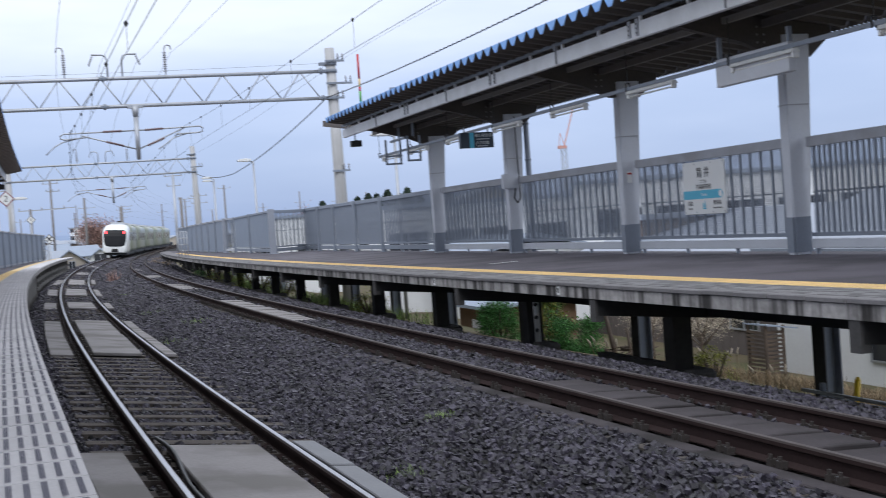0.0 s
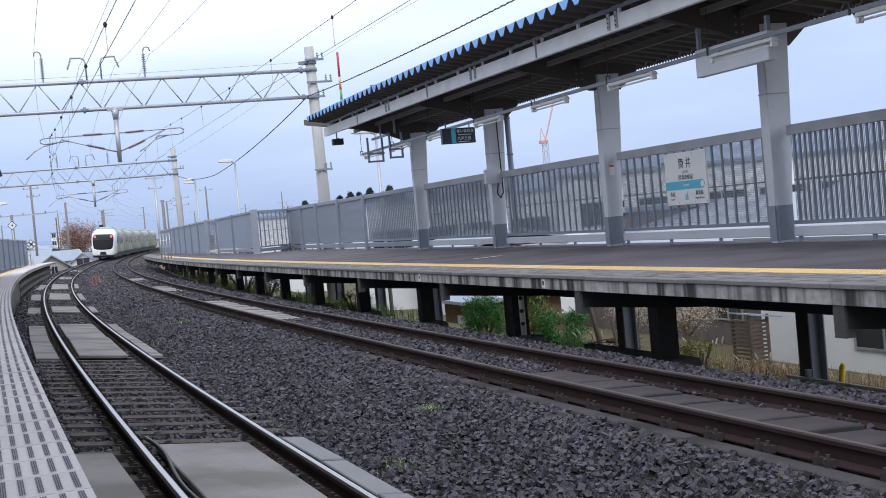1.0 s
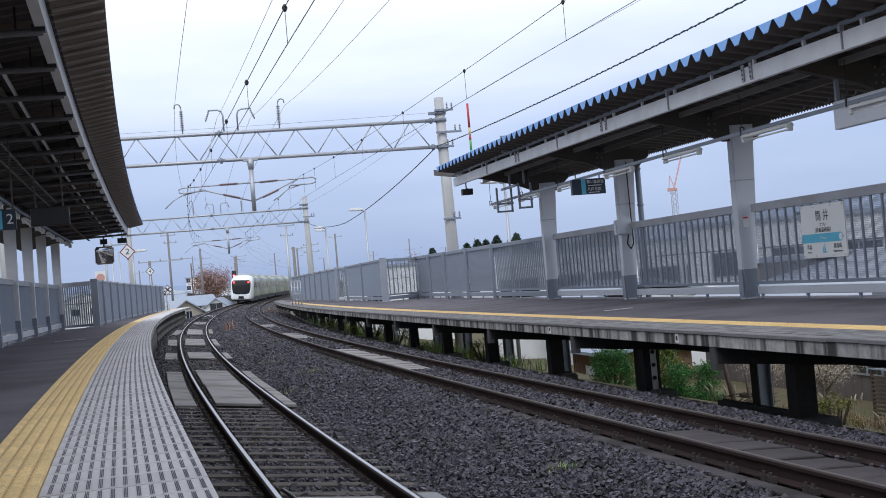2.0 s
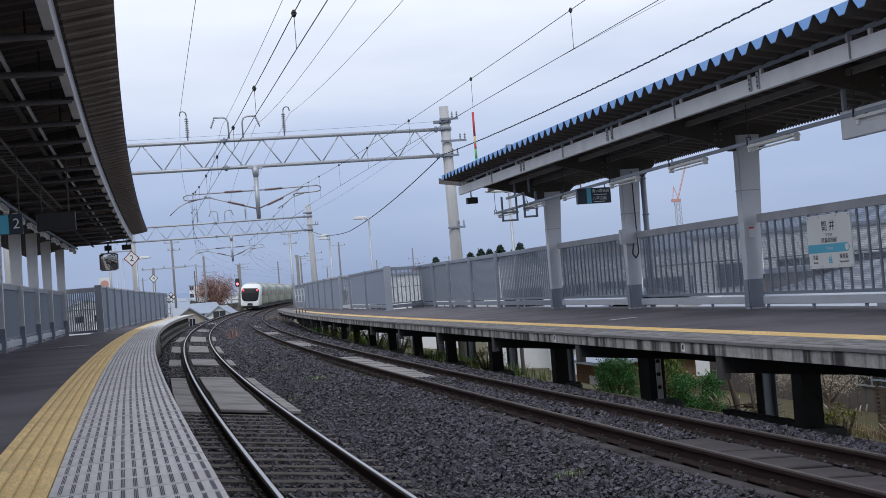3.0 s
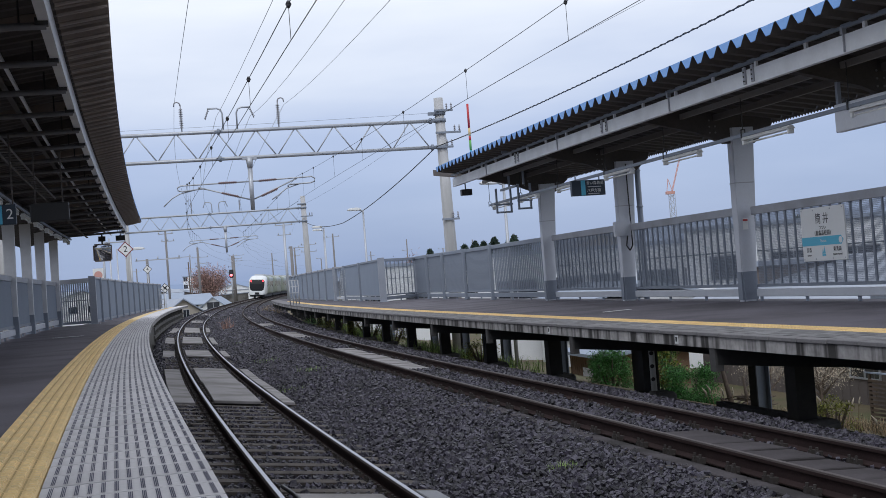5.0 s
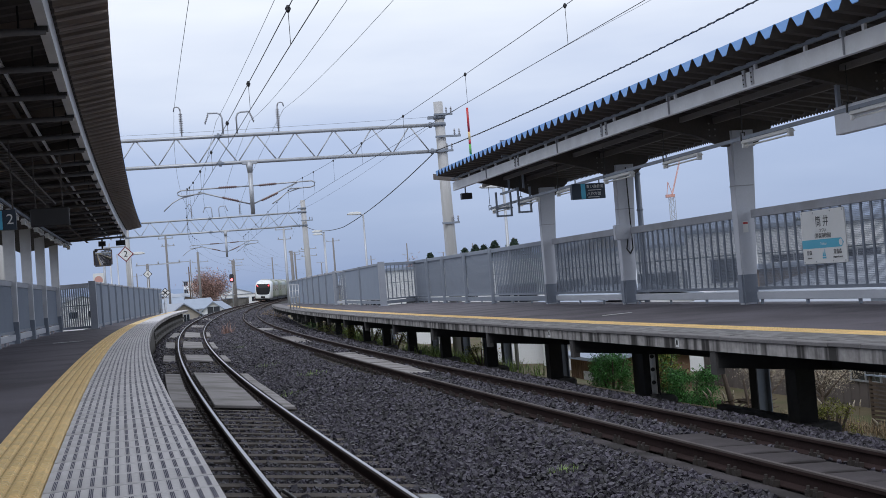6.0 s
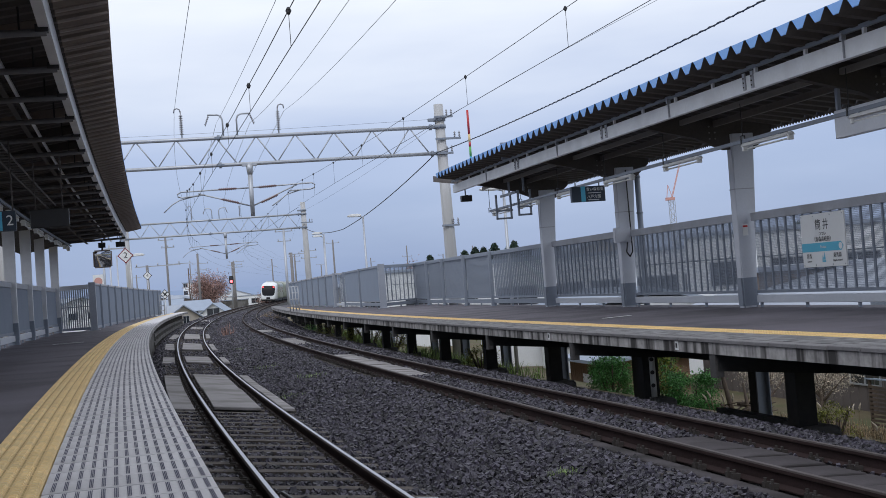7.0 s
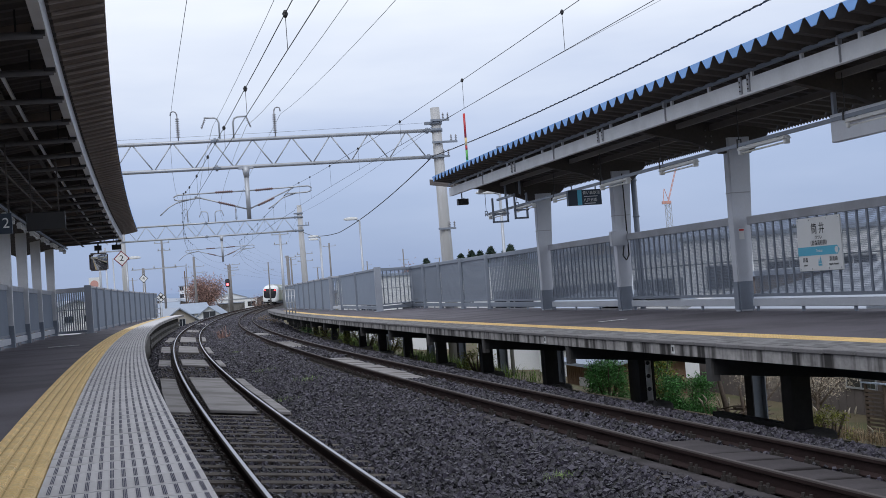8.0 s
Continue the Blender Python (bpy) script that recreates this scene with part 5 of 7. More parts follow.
    for u, d in ((c - 2.58, -1), (c + 1.28, 1)):
        bm = B()
        rod(bm, (u, 0, z1), (u, 0, z1 + 1.16), 0.026, n=6)
        for k in range(9):
            rod(bm, (u, 0, z1 + 0.22 + k * 0.09), (u, 0, z1 + 0.26 + k * 0.09), 0.085, 0.05, n=10)
        tube(bm, [(u, 0, z1 + 1.1), (u + d * 0.04, 0, z1 + 1.22), (u + d * 0.14, 0, z1 + 1.26), (u + d * 0.24, 0, z1 + 1.22), (u + d * 0.26, 0, z1 + 1.08)], 0.026, 8)
        part("insulator_post", bm, [INSUL], g, "stacked grey insulator post")
    for u, d in ((c - 0.95, -1), (c - 0.39, 1)):
        bm = B()
        tube(bm, [(u, 0, z1), (u, 0, z1 + 0.72), (u + d * 0.06, 0, z1 + 0.88), (u + d * 0.2, 0, z1 + 0.94), (u + d * 0.58, 0, z1 + 0.94)], 0.036, 8)
        part("hook_bracket", bm, [GALV], g, "bent hook bracket")
        bm = B()
        for k in range(5):
            x, z = u + d * (0.56 + 0.03 * k), z1 + 0.86 - 0.07 * k
            rod(bm, (x, 0, z), (x + d * 0.012, 0, z - 0.035), 0.05, 0.03, n=8)
        rod(bm, (u + d * 0.55, 0, z1 + 0.92), (u + d * 0.69, 0, z1 + 0.5), 0.02, n=6)
        part("string_insulator", bm, [INSUL], g, "hanging insulator string")
    return g



INSUL_R = mat("red_brown_porcelain", (0.20, 0.13, 0.13), 0.3, vary=0.1, bump=0)
G1, G2 = 50.5, 102.5
gantry(G1, -6.4, 11.25, 3.30, 8.97, "galvanised lattice gantry on concrete poles over both tracks")
gantry(G2, -5.3, 8.97, 2.55, 9.0, "galvanised lattice gantry on concrete poles farther along")
gantry(-12.0, -6.4, 12.4, 2.9, 8.97, "galvanised lattice gantry on concrete poles behind the viewer")


def pole_arm(u, s, z, w):
    """A short steel arm with an insulator and clamp, bolted to a pole."""
    t = thing("pole_arm", "short steel arm with insulators on the concrete pole", "bracket", stand(u, s, z), "pole arms")
    bm = B()
    box(bm, -0.28, -0.05, -0.04, w, 0.05, 0.04)
    part("arm", bm, [STEEL_D], t)
    for x in (w - 0.05, w - 0.25):
        bm = B()
        rod(bm, (x, 0, 0.04), (x, 0, 0.30), 0.02, n=6)
        for k in range(3):
            rod(bm, (x, 0, 0.08 + k * 0.07), (x, 0, 0.11 + k * 0.07), 0.055, 0.035, n=8)
        part("insulator", bm, [INSUL], t)


for z, w in ((7.5, 0.78), (8.42, 0.5), (6.9, 0.42), (3.9, 0.45)):
    pole_arm(11.27, 50.3, z, w)
pole_arm(8.97, 102.3, 7.3, 0.7)


def wire(name, label, places, r, sag=0.25, n=12):
    """A wire through (u, s, z) places with a sag in each span."""
    bm = B()
    pts = []
    for (u0, s0, z0), (u1, s1, z1) in zip(places, places[1:]):
        for i in range(n):
            f = i / n
            p = spot(u0 + (u1 - u0) * f, s0 + (s1 - s0) * f, z0 + (z1 - z0) * f)
            p.z -= sag * 4 * f * (1 - f)
            pts.append(p)
    pts.append(spot(*places[-1]))
    tube(bm, pts, r * 0.8, 5)
    return solid(name, bm, [WIRE], label, "wire", group="overhead wires")


def hang(s, p1, p2, p3):
    """Height at s of the parabola through three (s, z) points."""
    (a, x), (b, y), (c, z) = p1, p2, p3
    return x * (s - b) * (s - c) / ((a - b) * (a - c)) + y * (s - a) * (s - c) / ((b - a) * (b - c)) + z * (s - a) * (s - b) / ((c - a) * (c - b))


def near_span(u0, u1, p1, p2, p3):
    """Places along the span that ends at the first gantry, drawn on to the gantry behind."""
    out = []
    for s in (-12.0, -6.0, 0.0, 5.0, 10.0, 14.0, 18.0, 22.0, 26.0, 30.0, 34.0, 38.0, 42.0, 46.0, G1):
        out.append((u0 + (u1 - u0) * max(s, 0.0) / G1, s, hang(s, p1, p2, p3)))
    return out


OVER = ((0.60, 0.75, ((11.5, 4.20), (24.1, 4.35), (G1, 6.0)), ((9.9, 3.86), (20.0, 3.92), (G1, 5.02)), (11.5, 15.6, 19.4, 24.1, 29.5, 35.5, 41.0, 46.5), 0.45),
        (5.00, 5.14, ((15.9, 5.16), (26.9, 5.25), (G1, 6.05)), ((13.5, 4.61), (26.9, 4.74), (G1, 5.10)), (10.5, 15.9, 21.3, 26.9, 32.7, 38.4, 44.0, 48.0), 4.05))
for u0, u1, mess, cont, drops, mid in OVER:
    wire("contact_wire", "thin dark contact wire above the track", near_span(u0, u1, *cont), 0.006, 0.0, 2)
    wire("contact_wire", "thin dark contact wire above the track", [(u1, G1, 5.05), (mid - 0.15, G2, 5.35), (mid + 0.1, 153, 5.2), (mid - 0.1, 204, 5.2), (mid, 255, 5.2), (mid, 300, 5.2)], 0.009, 0.0)
    wire("messenger_wire", "dark messenger wire above the contact wire", near_span(u0, u1, *mess), 0.0065, 0.0, 2)
    wire("messenger_wire", "dark messenger wire above the contact wire", [(u1, G1, 6.02), (mid - 0.1, G2, 6.35), (mid, 153, 6.2), (mid, 204, 6.2), (mid, 255, 6.2), (mid, 300, 6.2)], 0.009, 0.36)
    for s in drops:
        u = u0 + (u1 - u0) * s / G1
        zm, zc = hang(s, *mess), hang(s, *cont)
        bm = B()
        rod(bm, (0, 0, zc), (0, 0, zm), 0.004, n=4)
        rod(bm, (0, 0, zm - 0.035), (0, 0, zm), 0.012, 0.03, n=10)
        rod(bm, (0, 0, zm), (0, 0, zm + 0.035), 0.03, 0.012, n=10)
        solid("dropper", bm, [WIRE], "thin dropper hanging from the messenger wire", "wire", stand(u, s), "droppers")
    for k in range(9):
        f = (k + 0.6) / 9.2
        s, u = G1 + 52 * f, u1 + (mid - 0.12 - u1) * f
        zm, zc = 6.02 + 0.33 * f - 1.44 * f * (1 - f), 5.05 + 0.3 * f
        bm = B()
        rod(bm, (0, 0, zc), (0, 0, zm), 0.005, n=4)
        rod(bm, (0, 0, zm - 0.03), (0, 0, zm + 0.03), 0.03, n=8)
        solid("dropper", bm, [WIRE], "thin dropper hanging from the messenger wire", "wire", stand(u, s), "droppers")
FEED = ((0.35, 0.47, ((23.4, 7.02), (28.9, 7.14), (G1, 9.0)), -0.2), (2.2, 2.1, ((25.0, 7.36), (31.9, 7.52), (G1, 8.62)), 1.1),
        (3.3, 3.45, ((23.6, 7.01), (30.3, 7.18), (G1, 8.6)), 2.6), (4.6, 4.84, ((25.8, 7.49), (33.8, 7.80), (G1, 9.0)), 3.9))
for u0, u1, pts, mid in FEED:
    wire("feeder_wire", "thin dark feeder wire strung over the gantries", near_span(u0, u1, *pts), 0.0075, 0.0, 2)
    wire("feeder_wire", "thin dark feeder wire strung over the gantries", [(u1, G1, pts[2][1]), (mid, G2, 8.9), (mid, 153, 8.6), (mid, 204, 8.4), (mid, 260, 8.4)], 0.009, 0.3)
t = near_span(9.6, 11.0, (20.2, 6.07), (33.7, 6.28), (G1, 6.94))
wire("twisted_cable", "thick black twisted cable strung past the canopy", t, 0.018, 0.0, 2)
wire("twisted_cable", "thick black twisted cable strung past the canopy", [(11.0, G1, 6.94), (9.81, 76, 5.28), (9.04, G2, 6.84)], 0.028, 0.3)
# the second strand, wound about the first
bm = B()
strand = []
for (ua, sa, za), (ub, sb, zb) in zip(t[4:], t[5:]):
    for k in range(40):
        f = k / 40
        s = sa + (sb - sa) * f
        a = s * 2 * math.pi / 0.42
        strand.append(spot(ua + (ub - ua) * f + 0.018 * math.cos(a), s, za + (zb - za) * f + 0.018 * math.sin(a)))
tube(bm, strand, 0.012, 4)
solid("twisted_cable", bm, [WIRE], "black strand wound round the thick overhead cable", "wire", group="overhead wires")
wire("return_wire", "thin dark wire strung beside the pole", near_span(10.0, 11.2, (26.0, 7.41), (33.0, 7.66), (G1, 8.19)), 0.0055, 0.0, 2)
wire("return_wire", "thin dark wire strung beside the pole", [(11.2, G1, 8.19), (8.95, G2, 8.3), (8.6, 153, 8.1)], 0.007, 0.4)
wire("earth_wire", "thin dark wire strung along the gantry beams", [(-4.6, G1, 8.25), (11.2, G1, 8.36)], 0.006, 0.05)


def lamp_post(u, s, z0, z1, d, label):
    t = thing("street_lamp", label, "street lamp", stand(u, s))
    bm = B()
    rod(bm, (0, 0, z0), (0, 0, z1 - 0.05), 0.075, 0.05, n=8)
    part("pole", bm, [GALV], t)
    bm = B()
    rod(bm, (0, 0, z1 - 0.1), (d * 0.35, 0, z1), 0.03, n=6)
    part("arm", bm, [GALV], t)
    bm = B()
    prism(bm, [(d * 0.1, z1 - 0.03), (d * 0.3, z1 - 0.07), (d * 0.8, z1 - 0.05), (d * 0.9, z1 + 0.0), (d * 0.75, z1 + 0.09), (d * 0.35, z1 + 0.11), (d * 0.1, z1 + 0.06)], -0.17, 0.17)
    bmesh.ops.bevel(bm, geom=bm.edges[:], offset=0.03, segments=2, affect="EDGES")
    part("lamp_head", bm, [WHITE], t, "pale lamp head")


lamp_post(10.1, 68, -1.9, 5.57, -1, "slim grey platform lamp post with pale head")
lamp_post(9.69, 90, -1.9, 5.76, -1, "slim grey platform lamp post with pale head")
lamp_post(-3.1, 78, 0.7, 4.65, 1, "slim grey platform lamp post with pale head")
lamp_post(10.3, 100, -1.9, 6.0, -1, "slim grey lamp post beside the line")
lamp_post(11.9, 43.5, -1.9, 4.8, -1, "slim grey lamp post behind the fence")


def line_pole(u, s, z1, r, label, arms=(), m=None):
    t = thing("line_pole", label, "utility pole", stand(u, s), "line poles")
    bm = B()
    rod(bm, (0, 0, -2.0), (0, 0, z1), r, r * 0.75, n=10)
    part("pole", bm, [m or POLE_D], t)
    for z, a, b in arms:
        bm = B()
        box(bm, a, -0.04, z - 0.04, b, 0.04, z + 0.04)
        for x in np.linspace(a + 0.1, b - 0.1, 3):
            rod(bm, (x, 0, z + 0.04), (x, 0, z + 0.25), 0.05, n=6)
        part("cross_arm", bm, [GALV], t)
    return t


line_pole(-4.8, 135, 8.5, 0.14, "slender grey line pole with cross arms", ((8.2, -0.8, 0.8), (7.4, -0.5, 0.9), (5.6, 0, 2.5)))
line_pole(-3.7, 101, 4.7, 0.14, "grey concrete utility pole with cross arms", ((4.6, -0.9, 2.6),))
line_pole(-7.6, 200, 8.8, 0.22, "grey concrete line pole with yellow band", ((7.2, -1, 1.6), (6.2, -0.6, 1.4)))
line_pole(-9.2, 200, 6.6, 0.12, "thin wooden utility pole beside the line", (), WOOD_D)
line_pole(8.35, 135, 5.9, 0.2, "concrete line pole behind the platform end", ((5.7, -0.3, 2.0),))
line_pole(7.7, 128, 8.0, 0.16, "lattice-topped grey line pole behind the platform", ((7.9, -0.9, 0.9), (6.9, -0.7, 0.7)), GALV)
line_pole(10.5, 160, 7.0, 0.16, "concrete utility pole beyond the platform", ((6.7, -1, 1), (5.8, -1, 1)))
line_pole(-3.8, 220, 7.6, 0.2, "concrete line pole on the outer side of the curve", ((7.6, -0.8, 1.8), (6.6, -0.5, 1.5)))
line_pole(-4.7, 226, 7.8, 0.2, "concrete line pole on the outer side of the curve", ((7.2, -0.8, 1.8),))
line_pole(6.5, 230, 8.5, 0.18, "concrete line pole on the inner side of the curve", ((8.0, -1, 1), (7.0, -1, 1)))
line_pole(14, 190, 9.0, 0.16, "concrete utility pole beyond the platform", ((8.5, -1, 1),))
for i in range(9):
    line_pole(-26 + 9 * i + random.uniform(-3, 3), 250 + 14 * (i % 3), 7.5 + random.uniform(-1, 2), 0.15, "distant grey utility pole among the houses", ((6.8, -1, 1),))


def signal_post():
    t = thing("railway_signal", "railway signal showing red beside the track", "signal", stand(-2.95, 205))
    bm = B()
    rod(bm, (0, 0, -1.0), (0, 0, 4.9), 0.09, n=8)
    part("post", bm, [GALV], t)
    bm = B()
    prism(bm, [(-0.26, 3.6), (0.26, 3.6), (0.36, 3.8), (0.36, 4.75), (0.26, 4.95), (-0.26, 4.95), (-0.36, 4.75), (-0.36, 3.8)], -0.12, -0.08)
    part("backboard", bm, [BLACK], t, "black backboard")
    for z, m in ((4.6, GLASS_D), (4.05, SIGNAL)):
        bm = B()
        rod(bm, (0, -0.18, z), (0, -0.12, z), 0.2, n=16)
        part("lens", bm, [m], t, "lit red lens" if m is SIGNAL else "dark lens")
    bm = B()
    box(bm, -0.4, -0.3, 1.6, 0.4, 0.3, 1.66)
    part("step", bm, [GALV], t)


signal_post()
d = diamond_sign(stand(-3.6, 99.5, 3.85), "small white diamond sign with number 4 on a post", 0.25, "4")
bm = B()
rod(bm, (0, 0.06, -5.6), (0, 0.06, 0.4), 0.05, n=6)
part("mast", bm, [GALV], d)
d = diamond_sign(stand(-2.4, 100, 2.3), "small white diamond sign with black cross on a post", 0.28)
bm = B()
for a in (45, -45):
    box(bm, -0.05, -0.004, -0.22, 0.05, -0.001, 0.22, 0, pose(0, 0, 0, 0, a, 0))
part("cross", bm, [INK], d)
bm = B()
rod(bm, (0, 0.06, -3.8), (0, 0.06, 0.3), 0.05, n=6)
part("mast", bm, [GALV], d)


def end_railing(u, s, z, w, label):
    t = thing("end_railing", label, "railing", stand(u, s, z))
    for x in np.linspace(0, w, 4):
        bm = B()
        rod(bm, (x, 0, 0), (x, 0, 1.35), 0.03, n=6)
        part("upright", bm, [GALV], t)
    for h in (0.3, 0.65, 1.0, 1.35):
        bm = B()
        rod(bm, (0, 0, h), (w, 0, h), 0.025, n=6)
        part("rail", bm, [GALV], t)


end_railing(ER - 0.0, 70.0, HR, 0.5, "galvanised tube railing closing the far platform end")
end_railing(-2.6, 86.5, HL, 0.9, "galvanised tube railing closing the near platform end")
bm = B()
for z0, z1, r in ((5.2, 5.6, 0.035),):
    rod(bm, (0, 0, 4.6), (0, 0, 5.55), 0.035, n=8, m=1)
    rod(bm, (0, 0, 5.25), (0, 0, 5.55), 0.036, n=8, m=3)
    rod(bm, (0, 0, 5.55), (0, 0, 5.68), 0.036, n=8, m=0)
    rod(bm, (0, 0, 5.68), (0, 0, 5.92), 0.036, n=8, m=2)
    rod(bm, (0, 0, 5.92), (0, 0, 6.65), 0.035, n=8, m=0)
solid("marker_rod", bm, [RED, SIGN_BLUE, YELLOW, LEAF], "red, yellow, green and blue striped marker rod on the canopy roof", "marker", stand(8.92, 36, 0))
bm = B()
box(bm, -0.10, -0.05, 4.62, 0.12, 0.05, 5.06)
box(bm, -0.06, -0.06, 4.92, 0.14, 0.06, 5.03, 1)
solid("roof_bracket", bm, [STEEL_D, STEEL], "small grey bracket frame standing on the roof", "bracket", stand(8.55, 31.0, 0))


# ---- the train ----
def loft(bm, stations, m=0):
    """Rounded car sections at (y, half width, bottom, top, corner)."""
    rings = []
    for y, hw, z0, z1, c in stations:
        pts = [(-hw * 0.96, z0), (-hw, z0 + 0.25)]
        for k in range(5):
            a = math.pi - k * math.pi / 8
            pts.append((-hw + c + c * math.cos(a), z1 - c + c * math.sin(a) * 0.8))
        pts = pts + [(-x, z) for x, z in pts[::-1]]
        rings.append([bm.verts.new((x, y, z)) for x, z in pts])
    n = len(rings[0])
    for a, b in zip(rings, rings[1:]):
        for i in range(n):
            f = bm.faces.new((a[i], a[(i + 1) % n], b[(i + 1) % n], b[i]))
            f.material_index, f.smooth = m, True
    bm.faces.new(rings[0][::-1]).material_index = m
    bm.faces.new(rings[-1]).material_index = m


def train_car(tail):
    t = thing("train_car", "pale champagne-green train end car with black windscreen and red lamps" if tail else "pale champagne-green train car with dark windows", "train", None, "cars of the departing train")
    bm = B()
    if tail:
        loft(bm, [(0.0, 1.02, 0.62, 1.15, 0.25), (0.05, 1.2, 0.52, 1.6, 0.4), (0.13, 1.28, 0.5, 2.4, 0.62), (0.28, 1.33, 0.5, 2.95, 0.78), (0.5, 1.37, 0.5, 3.3, 0.88), (0.85, 1.41, 0.5, 3.6, 0.95),
                  (1.3, 1.44, 0.5, 3.8, 1.0), (2.1, 1.46, 0.5, 3.94, 0.98), (3.0, 1.46, 0.5, 3.98, 0.9), (4.2, 1.46, 0.6, 3.98, 0.8)], 0)
        part("nose", bm, [TRAIN_W], t, "white rounded nose")
        bm = B()
        loft(bm, [(4.2, 1.46, 0.7, 3.98, 0.8), (19.8, 1.46, 0.7, 3.98, 0.8)], 0)
    else:
        loft(bm, [(0.2, 1.46, 0.7, 3.98, 0.8), (19.8, 1.46, 0.7, 3.98, 0.8)], 0)
    part("body", bm, [TRAIN_B], t, "champagne-green metallic body")
    bm = B()
    box(bm, -1.25, 0.6 if tail else 0.3, 0.25, 1.25, 19.6, 0.75)
    part("underframe", bm, [BLACK], t)
    for x in (-1, 1):
        for k in range(5):
            bm = B()
            box(bm, x * 1.465 - 0.01, 4.2 + k * 3.0, 1.9 + (k % 2) * 0.25, x * 1.465 + 0.01, 5.9 + k * 3.0, 2.9)
            part("side_window", bm, [GLASS_D], t)
    bm = B()
    for k in range(4):
        box(bm, -0.75, 4.6 + k * 3.9, 3.85, 0.75, 6.6 + k * 3.9, 4.04)
    part("roof_unit", bm, [STEEL], t)
    for y in (3.0, 16.8):
        bm = B()
        for dy in (-1.05, 1.05):
            for x in (-0.6, 0.6):
                rod(bm, (x - 0.06, y + dy, 0.42), (x + 0.06, y + dy, 0.42), 0.42, n=16)
        box(bm, -0.95, y - 1.6, 0.4, 0.95, y + 1.6, 0.65)
        part("bogie", bm, [BLACK], t)
    if tail:
        bm = B()
        vs = []
        for z, y, hw in ((1.22, 0.0, 0.92), (1.36, 0.0, 1.08), (1.8, 0.04, 1.2), (2.4, 0.11, 1.25), (2.8, 0.22, 1.24), (3.0, 0.33, 1.14), (3.1, 0.40, 0.98)):
            vs.append([bm.verts.new((x * hw, y - 0.06 + 0.10 * x * x, z)) for x in (-1, -0.5, 0.5, 1)])
        for a, b in zip(vs, vs[1:]):
            for i in range(3):
                bm.faces.new((a[i], a[i + 1], b[i + 1], b[i]))
        lid = bmesh.ops.extrude_face_region(bm, geom=bm.faces[:])
        for v in lid["geom"]:
            if isinstance(v, bmesh.types.BMVert):
                v.co.y += 0.25
        part("windscreen", bm, [TRAIN_G], t, "large black windscreen")
        for x in (-0.98, 0.98):
            bm = B()
            box(bm, x - 0.10, 0.12, 2.70, x + 0.10, 0.4, 2.94)
            part("tail_lamp", bm, [TAIL], t, "lit red tail lamp")
        bm = B()
        prism(bm, [(-0.40, 0.60), (0.40, 0.60), (0.32, 0.96), (-0.32, 0.96)], -0.05, 0.3)
        rod(bm, (0, -0.35, 0.8), (0, 0.1, 0.8), 0.13, n=8)
        part("coupler", bm, [BLACK], t, "black coupler")
    return t


CARS = [train_car(k == 0) for k in range(5)]


# ---- houses and sheds beside and beyond the line ----
def far(bearing, dist, z=-2.0, turn=0.0):
    """A pose out in the land, by bearing from north, turned to face the station."""
    a = radians(bearing)
    return Matrix.Translation((dist * math.sin(a), dist * math.cos(a), z)) @ pose(0, 0, 0, 0, 0, -bearing + turn)


